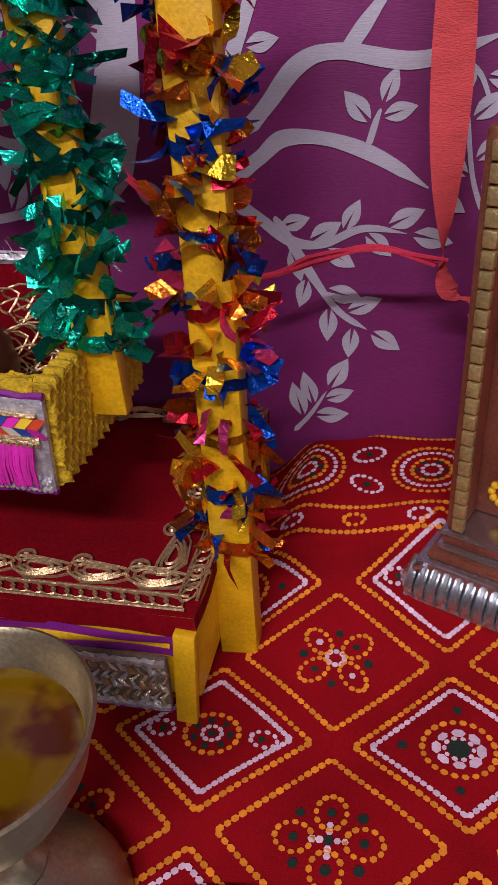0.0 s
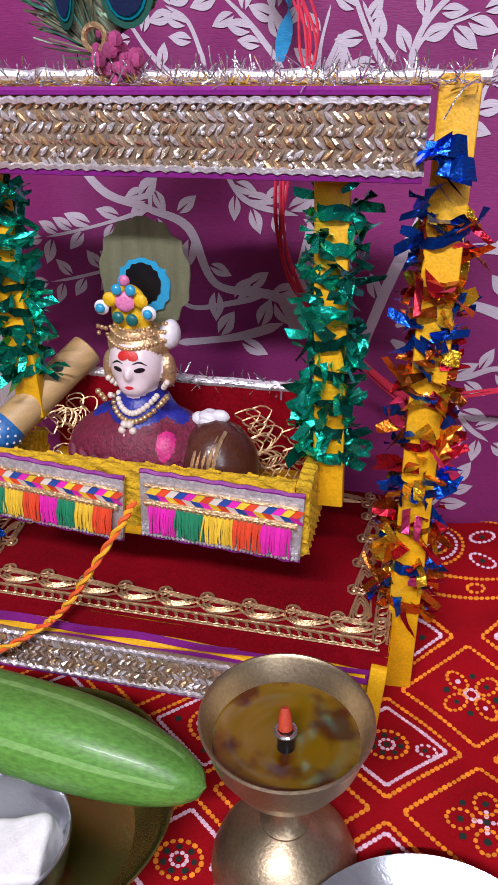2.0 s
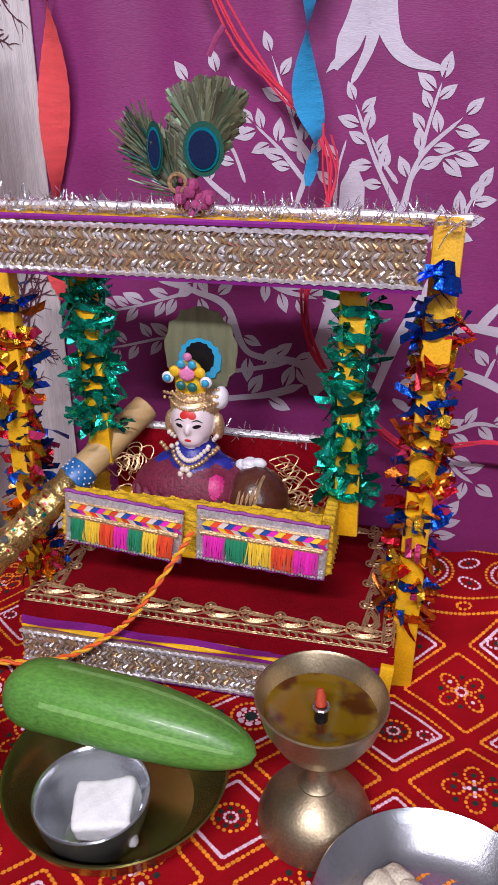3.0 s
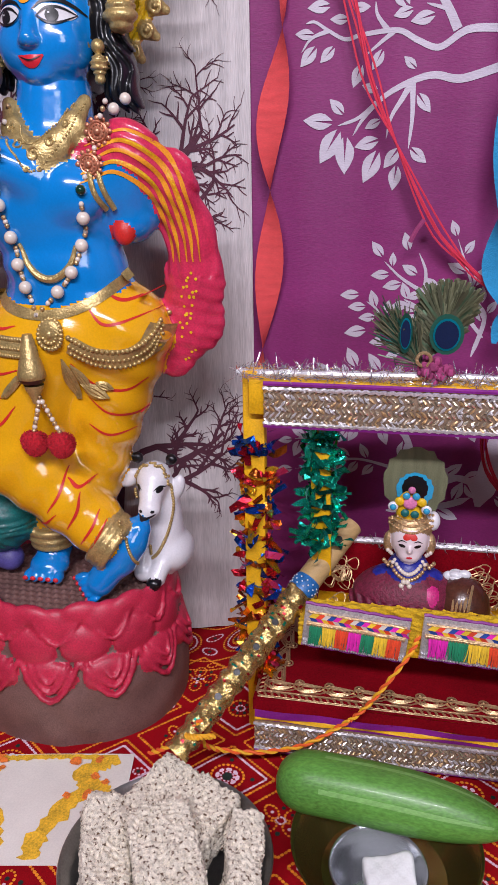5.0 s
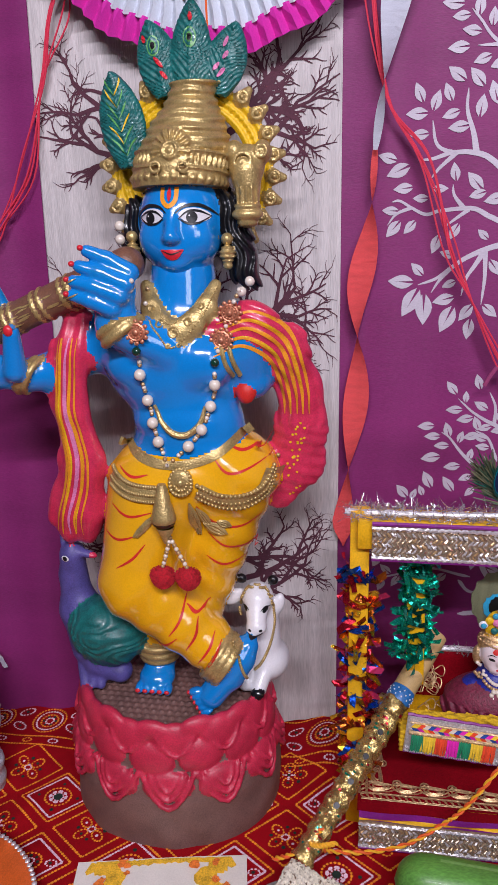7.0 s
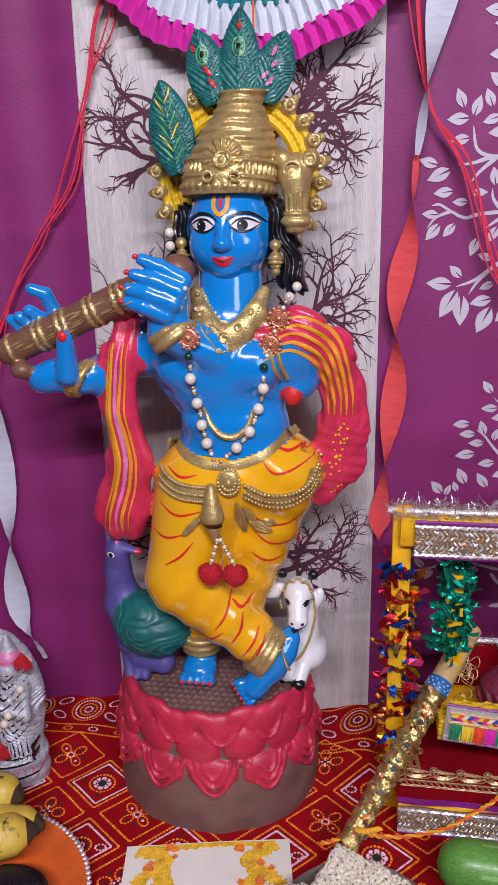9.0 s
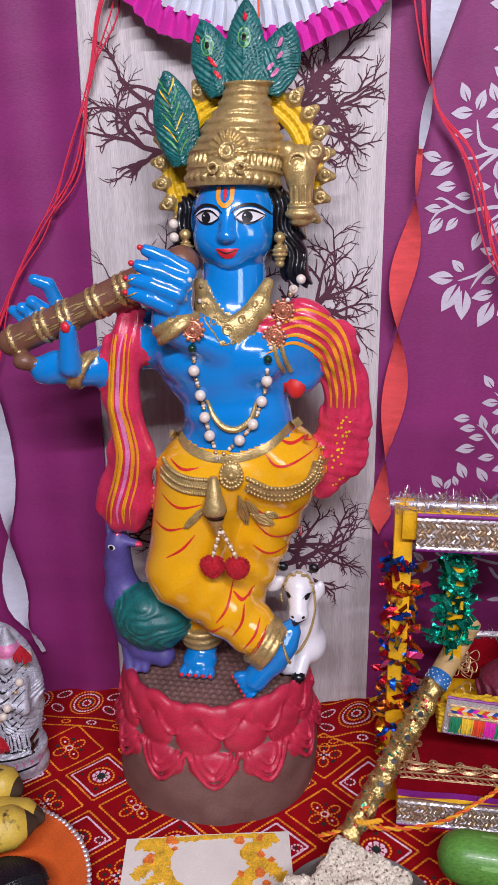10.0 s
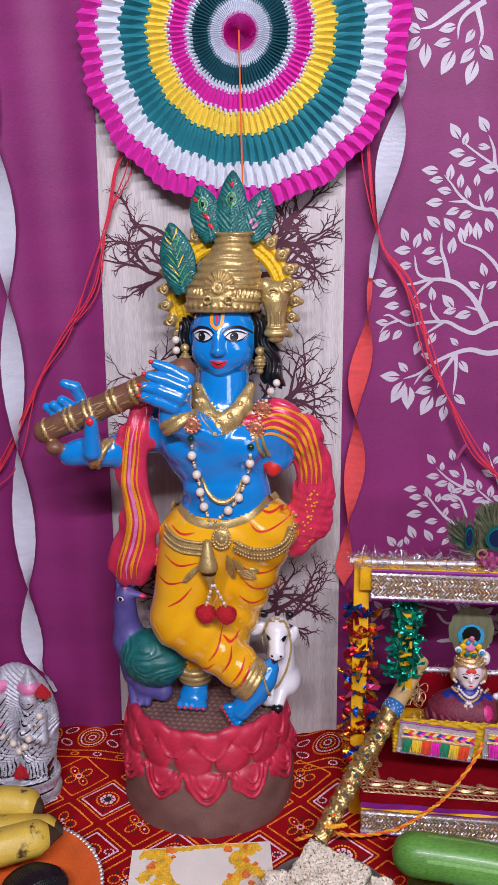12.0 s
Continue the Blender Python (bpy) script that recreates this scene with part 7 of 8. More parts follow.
    for q in range(6):
        t = 2 * math.pi * q / 6
        s.ball((c[0] - 0.002 + 0.0035 * math.cos(t), F.front(c[0], 0.184, 0.29) - 0.001, 0.182 + 0.0045 * math.sin(t)), 0.0026, P_BEAD_I, 8, 5)
    ob = s.build("doll", mats + [S_LIP, P_PEARL, D_PINK])
    tagged(ob, "small pale-faced dressed doll with a jewelled crown in the cradle", "doll")


D_MAG = mat("wine_brocade", (0.15, 0.010, 0.035), 0.6, var=0.5, scale=260, bump=0.5)
D_BLUE = mat("royal_blue_silk", (0.014, 0.02, 0.24), 0.4, var=0.35, scale=200, bump=0.3)
D_PINK = mat("magenta_silk", (0.50, 0.014, 0.16), 0.45, var=0.4, scale=120, bump=0.4)
D_CYAN = mat("cyan_stone", (0.03, 0.33, 0.56), 0.25, coat=0.5)
S_LIP_I, P_BEAD_I, D_PINK_I = 12, 13, 14
doll()

pot = thing("round_pouch", (-0.048, 0.306, 0.128), "dark brown round pouch with a gold band beside the doll", "pouch")
Shape().lathe((-0.048, 0.306, 0.128), [(0.0, 0.0), (0.013, 0.001), (0.023, 0.011), (0.0265, 0.024), (0.0245, 0.038), (0.017, 0.050), (0.008, 0.056), (0.0, 0.058)], 32).build(
    "pouch", mat("dark_brown_satin", (0.075, 0.022, 0.012), 0.3, var=0.5, scale=60, coat=0.3), pot)
pb = Shape()
for k in range(5):
    pb.tube([(-0.048 - 0.004 + 0.0035 * k + 0.021 * math.sin(t) * -0.3, 0.306 - 0.0258 * math.sin(t), 0.152 + 0.028 * math.cos(t) + 0.001 * k) for t in [0.3 + 0.24 * i for i in range(11)]], 0.0013, 5)
pb.build("gold_band", C_GOLD, pot, "gold ribbon band")
wf = Shape()
rr = random.Random(2)
for k in range(14):
    wf.ball((-0.054 + rr.gauss(0, 0.003), 0.312 + rr.gauss(0, 0.002), 0.186 + rr.gauss(0, 0.0015)), (rr.uniform(0.004, 0.007), 0.004, rr.uniform(0.003, 0.005)), 0, 8, 6)
wf.build("cotton_tuft", S_WHITE, pot, "white cotton tuft")


# ---- bamboo flute wrapped in gold ----
fl = thing("flute", (-0.285, 0.155, 0.05), "bamboo flute wrapped in gold foil leaning against the swing", "flute")
fa, fb = Vector((-0.153, 0.357, 0.206)), Vector((-0.284, 0.166, 0.073))
fd = (fb - fa).normalized()
M_BAMBOO = mat("pale_bamboo", (0.50, 0.33, 0.14), 0.45, var=0.2, scale=40, stretch=(1, 1, 6))
s = Shape().tube([fa + fd * q for q in (0, 0.001, 0.076)], [0.0105, 0.0118, 0.0122], 24)
s.build("bamboo_head", M_BAMBOO, fl, "bare pale bamboo")
# Black plug draws the shade inside the pipe.
Shape().tube([fa - fd * 0.0004, fa + fd * 0.003], 0.0085, 20).build("bore_shade", S_BLACK, fl)
sd = fd.orthogonal().normalized()
eyev = (Vector((-0.2, -0.5, 0.6)) - fa).normalized()
eyev = (eyev - fd * eyev.dot(fd)).normalized()
# Solid black disc stands for the shade in the blowing hole.
Shape().tube([fa + fd * 0.026 + eyev * 0.0108, fa + fd * 0.026 + eyev * 0.0124], [0.0038, 0.0038], 14).build("mouth_hole_shade", S_BLACK, fl)
Shape().tube([fa + fd * q for q in (0.073, 0.075, 0.087, 0.089)], [0.0125, 0.0131, 0.0131, 0.0125], 24).build("blue_tape", mat("blue_dotted_tape", (0.02, 0.13, 0.36), 0.4, var=0.4, scale=240), fl, "blue tape band")
td = Shape()
for k in range(12):
    for row in range(3):
        t = 2 * math.pi * (k + 0.5 * (row % 2)) / 12
        td.ball(fa + fd * (0.0775 + 0.0036 * row) + 0.0131 * (math.cos(t) * eyev + math.sin(t) * fd.cross(eyev)), 0.0009, 0, 6, 4)
as_stuff(td.build("tape_dot", S_WHITE, fl, "small white dots on the tape"))
gs = Shape()
rr = random.Random(7)
fo = fd.cross(eyev).normalized()
L = (fb - fa).length
n, k = 90, 26
v = []
for i in range(n + 1):
    q = 0.087 + (L - 0.087) * i / n
    for j in range(k):
        t = 2 * math.pi * j / k
        r = 0.0128 - 0.0022 * i / n + 0.0016 * noise.noise(Vector((2.2 * math.cos(t), 2.2 * math.sin(t), q * 160))) + 0.0009 * math.sin(q * 420 + 2 * t)
        v.append(fa + fd * q + r * (math.cos(t) * eyev + math.sin(t) * fo))
f = [(i * k + j, i * k + (j + 1) % k, (i + 1) * k + (j + 1) % k, (i + 1) * k + j) for i in range(n) for j in range(k)]
gs.add(v, f, [0 if rr.random() < 0.95 else rr.choice((1, 2)) for q in f])
gs.build("gold_wrap", [mat("crinkled_gold_foil", (0.56, 0.40, 0.15), 0.22, metal=0.85, var=0.4, scale=160, bump=0.8), F_RED, F_GREEN], fl, "crinkled gold foil wrap", smooth=False)
# Raised black discs put the shade of open holes on the wrap.
for q in (0.128, 0.156, 0.184, 0.21):
    Shape().tube([fa + fd * q + eyev * 0.0128, fa + fd * q + eyev * 0.0150], [0.0030, 0.0030], 12).build("finger_hole_shade", S_BLACK, fl)


# ---- twisted cords ----
def twine(pts, r, mats, label, name, n=160, turns=70):
    t = thing(name, pts[-1], label, "cord")
    p = spline(pts, n)
    for k, m in enumerate(mats):
        q = []
        for i, c in enumerate(p):
            d = (p[min(i + 1, n - 1)] - p[max(i - 1, 0)]).normalized()
            a = d.orthogonal().normalized()
            b = d.cross(a)
            t_ = 2 * math.pi * (turns * i / n / 4 + k / len(mats))
            q.append(c + 0.75 * r * (a * math.cos(t_) + b * math.sin(t_)))
        Shape().tube(q, r * 0.8, 6).build("strand", m, t)
    return t


twine([(-0.086, 0.258, 0.152), (-0.092, 0.250, 0.140), (-0.112, 0.243, 0.108), (-0.132, 0.241, 0.078), (-0.152, 0.240, 0.058), (-0.182, 0.232, 0.040), (-0.22, 0.222, 0.034),
       (-0.255, 0.210, 0.042), (-0.268, 0.195, 0.062), (-0.266, 0.188, 0.098), (-0.258, 0.205, 0.104)], 0.0017, [M_YELTH, M_ORTH], "yellow and orange twisted cord tied from flute to cradle", "twisted_cord")
twine([(-0.262, 0.190, 0.098), (-0.272, 0.178, 0.092), (-0.292, 0.172, 0.075), (-0.312, 0.178, 0.058)], 0.0017, [M_YELTH, M_ORTH], "short loose end of yellow twisted cord", "twisted_cord", 50, 24)
twine([(-0.276, 0.172, 0.088), (-0.264, 0.166, 0.094), (-0.252, 0.176, 0.088)], 0.0018, [M_YELTH, M_YELTH], "yellow cord knotted round the flute", "twisted_cord", 40, 16)


# ---- brass oil lamp ----
lamp_ = thing("oil_lamp", (0.0255, 0.156, 0.003), "footed brass oil lamp filled with mustard oil", "oil lamp")
prof = [(0.0, 0.0), (0.036, 0.0), (0.0385, 0.003), (0.038, 0.008), (0.0355, 0.016), (0.029, 0.026), (0.018, 0.034), (0.0115, 0.0375)]
Shape().lathe((0.0255, 0.156, 0.003), prof, 56).build("foot", B_BRASS, lamp_, "domed brass foot")
Shape().lathe((0.0255, 0.156, 0.003), [(0.0125, 0.0365), (0.0128, 0.0385), (0.0085, 0.043), (0.0065, 0.052), (0.0075, 0.060), (0.012, 0.066)], 36).build("stem", B_BRASS, lamp_, "turned brass stem")
Shape().lathe((0.0255, 0.156, 0.003), [(0.006, 0.064), (0.016, 0.067), (0.028, 0.077), (0.036, 0.092), (0.0402, 0.108), (0.0412, 0.1095), (0.0400, 0.1100), (0.0385, 0.1085), (0.0345, 0.093),
                                      (0.027, 0.079), (0.015, 0.0695), (0.0, 0.068)], 64).build("bowl", B_BRASS, lamp_, "flared brass bowl")
Shape().lathe((0.0255, 0.156, 0.003), [(0.0352, 0.0955), (0.034, 0.0952), (0.018, 0.0950), (0.0, 0.0950)], 48).build("oil", O_OIL, lamp_, "yellow mustard oil")
Shape().tube([(0.0262, 0.151, 0.094), (0.0262, 0.152, 0.103), (0.0258, 0.153, 0.107)], [0.0045, 0.0042, 0.0042], 14).build("wick_holder", S_BLACK, lamp_)
Shape().tube([(0.0258 + 0.0046 * math.cos(t), 0.153 + 0.0046 * math.sin(t), 0.1068) for t in [2 * math.pi * i / 16 for i in range(16)]], 0.0012, 6, closed=True).build("collar", B_STEEL, lamp_, "pale metal collar")
Shape().tube([(0.0256, 0.1535, 0.105), (0.0249, 0.156, 0.112), (0.0244, 0.158, 0.116)], [0.0034, 0.0032, 0.0020], 12).build("wick", mat("orange_wick", (0.50, 0.05, 0.015), 0.7, var=0.3), lamp_, "orange-red cotton wick")


# ---- vessels and food ----
def vessel(name, label, c, prof, m, cat="bowl", n=64):
    t = thing(name, c, label, cat)
    Shape().lathe(c, prof, n).build("shell", m, t)
    return t


vessel("brass_bowl", "wide shallow brass bowl under the cucumber", (-0.106, 0.141, 0.0), [(0.0, 0.001), (0.045, 0.001), (0.052, 0.004), (0.066, 0.020), (0.0735, 0.038), (0.0752, 0.0395), (0.0745, 0.0405),
        (0.072, 0.039), (0.064, 0.021), (0.050, 0.006), (0.0, 0.0045)], mat("green_gold_brass", (0.30, 0.25, 0.075), 0.24, metal=0.9, var=0.2, scale=25, bump=0.05))
sb = vessel("steel_bowl", "small steel bowl of white butter inside the brass bowl", (-0.111, 0.112, 0.006), [(0.0, 0.0), (0.022, 0.0), (0.030, 0.010), (0.035, 0.028), (0.0372, 0.0395), (0.0365, 0.0405), (0.0348, 0.039),
        (0.033, 0.028), (0.028, 0.011), (0.020, 0.003), (0.0, 0.002)], B_STEEL)


def lump(name, label, cat, c, r, m, rough, seed, step=0.0016, extra=()):
    f = Field([c[i] - 1.7 * r[i] - 0.006 for i in range(3)], [c[i] + 1.7 * r[i] + 0.006 for i in range(3)], step)

    def fn(x, y, z):
        return rough * (np.sin(210 * x + seed) * np.sin(190 * y + 2 * seed) + 0.6 * np.sin(430 * z + 340 * x) * np.sin(410 * y + seed) + 0.35 * np.sin(900 * x + 1.7 * seed) * np.sin(850 * z + 800 * y))

    f.ell(c, r, 0, 0.006, wave=fn)
    for dc, dr in extra:
        f.ell([c[i] + dc[i] for i in range(3)], dr, 0, 0.006, wave=fn)
    v, q, mm = f.mesh()
    return tagged(Shape().add(v, q, 0).build(name, m), label, cat)


def butter():
    c = (-0.101, 0.110, 0.032)
    f = Field([q - 0.036 for q in c], [q + 0.036 for q in c], 0.0014)
    rot = np.array(Euler((radians(12), radians(-6), radians(14))).to_matrix().inverted())
    half = (0.0155, 0.013, 0.0105)

    def fn(x, y, z):
        p = [x - c[0], y - c[1], z - c[2]]
        q = [np.abs(rot[i][0] * p[0] + rot[i][1] * p[1] + rot[i][2] * p[2]) - half[i] for i in range(3)]
        d = np.sqrt(sum(np.clip(w, 0, None) ** 2 for w in q)) + np.minimum(np.maximum(np.maximum(q[0], q[1]), q[2]), 0) - 0.0035
        return d + 0.0012 * np.sin(110 * x + 1.0) * np.sin(130 * y + 90 * z) + 0.0003 * np.sin(520 * x + 260 * z) * np.sin(480 * y)

    f.put([q - 0.034 for q in c], [q + 0.034 for q in c], fn, 0, 0)
    v, q, m = f.mesh()
    tagged(Shape().add(v, q, 0).build("butter", mat("white_butter", (0.78, 0.79, 0.78), 0.6, var=0.06, scale=60, bump=0.3)), "rough block of soft white butter in the steel bowl", "butter")


butter()


def cucumber():
    s = Shape()
    a, b = Vector((-0.198, 0.170, 0.061)), Vector((-0.013, 0.149, 0.0615))
    d = (b - a).normalized()
    side = d.cross(Vector((0, 0, 1))).normalized()
    up = side.cross(d)
    n, k = 60, 40
    v = []
    for i in range(n + 1):
        t = i / n
        r0 = math.sqrt(max(0.0, 1 - max(0.0, (0.17 - t) / 0.17) ** 2.4))
        r = 0.0250 * r0 * math.sqrt(max(0.0, 1 - max(0.0, (t - 0.45) / 0.55) ** 2.3))
        p = a.lerp(b, t) + up * 0.003 * math.sin(math.pi * t)
        for j in range(k):
            q = 2 * math.pi * j / k
            rr_ = r * (1 + 0.02 * math.cos(5 * q + 0.6))
            v.append(p + rr_ * (math.cos(q) * side + math.sin(q) * up))
    f = [(i * k + j, (i + 1) * k + j, (i + 1) * k + (j + 1) % k, i * k + (j + 1) % k) for i in range(n) for j in range(k)]
    f += [tuple(range(k)), tuple(range(n * k, (n + 1) * k))[::-1]]
    s.add(v, f, [1 if (j % 8 == 3 and 12 < i < 56) else 0 for i in range(n) for j in range(k)] + [0, 0])
    m1 = mat("cucumber_skin", (0.10, 0.275, 0.045), 0.40, var=0.4, scale=25, bump=0.14, stretch=(0.4, 1, 1), coat=0.1)
    m2 = mat("cucumber_pale_streak", (0.19, 0.40, 0.11), 0.40, var=0.3, scale=25, bump=0.14, stretch=(0.4, 1, 1), coat=0.1)
    tagged(s.build("cucumber", [m1, m2]), "whole green cucumber with pale streaks across the bowl", "cucumber")


cucumber()
vessel("steel_dish", "dark steel bowl heaped with coarse sweets", (-0.270, 0.090, 0.0), [(0.0, 0.001), (0.048, 0.001), (0.058, 0.006), (0.071, 0.026), (0.0803, 0.047), (0.082, 0.048), (0.0812, 0.0495), (0.0783, 0.048),
        (0.069, 0.027), (0.055, 0.008), (0.0, 0.005)], mat("dull_steel", (0.34, 0.33, 0.32), 0.3, metal=0.9, var=0.15, scale=30))
M_SWEET = mat("coarse_coconut_sweet", (0.80, 0.73, 0.60), 0.95, var=0.4, scale=300, fine=1600, bump=0.9, spec=0.15)


def speckle(m, scale, lo, hi, col):
    """Scatters small dark grains through a material."""
    nd, ln = m.node_tree.nodes, m.node_tree.links
    bs = nd["Principled BSDF"]
    src = bs.inputs["Base Color"].links[0].from_socket
    nz = nd.new("ShaderNodeTexNoise")
    nz.inputs["Scale"].default_value, nz.inputs["Detail"].default_value = scale, 3
    tc = nd.new("ShaderNodeTexCoord")
    ln.new(tc.outputs["Object"], nz.inputs[0])
    rp = nd.new("ShaderNodeMapRange")
    rp.inputs["From Min"].default_value, rp.inputs["From Max"].default_value = lo, hi
    ln.new(nz.outputs[0], rp.inputs[0])
    mx = nd.new("ShaderNodeMix")
    mx.data_type = "RGBA"
    ln.new(rp.outputs[0], mx.inputs["Factor"])
    ln.new(src, mx.inputs["A"])
    mx.inputs["B"].default_value = (*col, 1)
    ln.new(mx.outputs["Result"], bs.inputs["Base Color"])


speckle(M_SWEET, 330, 0.565, 0.67, (0.15, 0.09, 0.055))
speckle(O_OIL, 45, 0.52, 0.66, (0.07, 0.018, 0.003))


def bar(c, half, turn, seed):
    f = Field([c[i] - 0.062 for i in range(3)], [c[i] + 0.062 for i in range(3)], 0.0014)
    rot = np.array(Euler([radians(q) for q in turn]).to_matrix().inverted())

    def fn(x, y, z):
        p = [x - c[0], y - c[1], z - c[2]]
        q = [np.abs(rot[i][0] * p[0] + rot[i][1] * p[1] + rot[i][2] * p[2]) - half[i] for i in range(3)]
        d = np.sqrt(sum(np.clip(w, 0, None) ** 2 for w in q)) + np.minimum(np.maximum(np.maximum(q[0], q[1]), q[2]), 0) - 0.004
        pits = np.sin(700 * x + 4 * np.sin(190 * y + seed)) * np.sin(760 * y + 4 * np.sin(230 * z)) * np.sin(690 * z + 3 * np.sin(260 * x + seed))
        return d + 0.0040 * np.clip(pits, -0.35, 1) + 0.0012 * np.sin(160 * x + seed) * np.sin(170 * z + 100 * y) + 0.0007 * np.sin(390 * x + 210 * y + seed)

    f.put([q - 0.06 for q in c], [q + 0.06 for q in c], fn, 0, 0)
    v, q, m = f.mesh()
    return tagged(Shape().add(v, q, 0).build("sweet_bar", M_SWEET), "coarse pale beige coconut sweet in the steel bowl", "sweet", group="sweets in the bowl")


bar((-0.270, 0.134, 0.046), (0.036, 0.025, 0.013), (6, 4, -24), 1.0)
bar((-0.262, 0.072, 0.058), (0.021, 0.043, 0.010), (10, 0, 26), 2.0)
bar((-0.209, 0.082, 0.052), (0.0090, 0.040, 0.009), (8, 16, 11), 3.3)
bar((-0.318, 0.085, 0.048), (0.014, 0.036, 0.012), (8, 14, 20), 4.1)
bar((-0.280, 0.080, 0.030), (0.026, 0.036, 0.010), (0, 0, 10), 5.7)

wp = vessel("steel_plate", "shiny steel bowl with pale crumbled sweets", (0.104, 0.089, 0.002), [(0.0, 0.001), (0.045, 0.001), (0.058, 0.008), (0.070, 0.024), (0.0725, 0.026), (0.0715, 0.0275), (0.0685, 0.025), (0.056, 0.011), (0.042, 0.005), (0.0, 0.005)], B_STEEL)
rr = random.Random(12)
M_CRUMB = mat("pale_crumb", (0.62, 0.55, 0.42), 0.85, var=0.3, scale=200, bump=0.8)
for k in range(9):
    lump("sweet_crumb", "pale broken sweet piece in the steel bowl", "sweet", (0.104 + rr.uniform(-0.036, 0.036), 0.086 + rr.uniform(-0.03, 0.034), 0.0155), (0.012, 0.010, 0.0105), M_CRUMB, 0.0012, k + 0.5, 0.0024)

# printed card lying on the cloth
card = thing("paper_card", (-0.435, 0.16, 0.0), "white printed card with yellow and orange stains", "card")
u_, w_ = Vector((0.176, 0.032, 0)).normalized(), Vector((0.032, -0.176, 0)).normalized()
c0 = Vector((-0.525, 0.200, 0.0))


def card_p(a, b, off):
    p = c0 + u_ * a + w_ * b
    return (p.x, p.y, max(cloth_z(p.x, p.y), -0.004) + 0.003 + off + 0.0015 * math.sin(18 * a))


Shape().grid(lambda u, v: card_p(0.179 * u, 0.125 * v, 0), 24, 16).build("sheet", mat("cream_card", (0.80, 0.77, 0.70), 0.5, var=0.08, scale=30), card)
M_TURM, M_VERM = mat("turmeric_yellow", (0.80, 0.47, 0.03), 0.7, var=0.45, scale=90), mat("vermilion_smear", (0.80, 0.20, 0.03), 0.7, var=0.45, scale=120)
rr = random.Random(9)
for n_, (pts, w) in enumerate((([(0.012, 0.006), (0.03, 0.012), (0.045, 0.02), (0.04, 0.04), (0.055, 0.06), (0.07, 0.09), (0.07, 0.12)], 0.007), ([(0.05, 0.03), (0.03, 0.035), (0.012, 0.05)], 0.006),
        ([(0.165, 0.006), (0.148, 0.014), (0.135, 0.026), (0.14, 0.045), (0.125, 0.07), (0.11, 0.10), (0.11, 0.12)], 0.007), ([(0.135, 0.03), (0.155, 0.045), (0.17, 0.06)], 0.006),
        ([(0.02, 0.004), (0.06, 0.006), (0.10, 0.004), (0.15, 0.006)], 0.003), ([(0.045, 0.045), (0.025, 0.065), (0.012, 0.08)], 0.005))):
    ps = spline([(a, b, 0) for a, b in pts], 40)
    sm = Shape()
    v = []
    for q, p in enumerate(ps):
        d = (ps[min(q + 1, 39)] - ps[max(q - 1, 0)]).normalized()
        for sg in (-1, 1):
            e = w * rr.uniform(0.7, 1.7)
            v.append(card_p(min(0.177, max(0.002, p.x - sg * e * d.y)), min(0.123, max(0.002, p.y + sg * e * d.x)), 0.0004 + 0.0002 * n_))
    sm.add(v, [(2 * q, 2 * q + 2, 2 * q + 3, 2 * q + 1) for q in range(39)], 0)
    sm.build("smear", M_TURM, card, "turmeric yellow smear", smooth=False)
for n_ in range(14):
    a, b, r = rr.choice((0.02, 0.04, 0.14, 0.155)) + rr.uniform(-0.015, 0.015), abs(rr.gauss(0.02, 0.025)), rr.uniform(0.003, 0.007)
    v = [card_p(min(0.177, max(0.002, a + r * rr.uniform(0.6, 1.2) * math.cos(t))), min(0.123, max(0.002, b + r * rr.uniform(0.5, 1.1) * math.sin(t))), 0.0018 + 0.0001 * n_) for t in [2 * math.pi * q / 11 for q in range(11)]]
    Shape().add(v, [tuple(range(11))[::-1]], 0).build("smear", M_VERM, card, "orange vermilion smear", smooth=False)


# ---- streamers and threads ----
def streamer(pts, w, m, label, turns, phase=0.0, n=120):
    t = thing("paper_streamer", pts[-1], label, "streamer", group="crepe paper streamers")
    p = spline(pts, n)
    v = []
    for i, c in enumerate(p):
        d = (p[min(i + 1, n - 1)] - p[max(i - 1, 0)]).normalized()
        a = math.pi * turns * i / n + phase
        side = Vector((1, 0, 0)) * math.cos(a) + Vector((0, 1, 0)) * math.sin(a) * 0.55
        side = (side - d * side.dot(d))
        fr = 0.0006 * math.sin(1.9 * i)
        for q in (-1, -0.33, 0.33, 1):
            v.append(c + side * w * (0.18 + 0.82 * min(1.0, 7 * i / n, 7 * (n - 1 - i) / n)) * q + Vector((0, fr * q, 0)))
    f = [(4 * i + j, 4 * i + j + 1, 4 * i + 5 + j, 4 * i + 4 + j) for i in range(n - 1) for j in range(3)]
    Shape().add(v, f).build("paper_strip", m, t)


streamer([(-0.232, 0.435, 0.712), (-0.236, 0.434, 0.63), (-0.247, 0.434, 0.56), (-0.245, 0.434, 0.48), (-0.251, 0.434, 0.40), (-0.258, 0.432, 0.31), (-0.2585, 0.431, 0.272)], 0.0138, M_CORAL, "twisted coral crepe paper streamer on the curtain", 3.25, 0.5)
streamer([(-0.200, 0.422, 0.95), (-0.206, 0.422, 0.89), (-0.219, 0.424, 0.82), (-0.232, 0.425, 0.708)], 0.0155, M_WHITEC, "twisted white crepe paper streamer on the curtain", 1.6, 0.6)
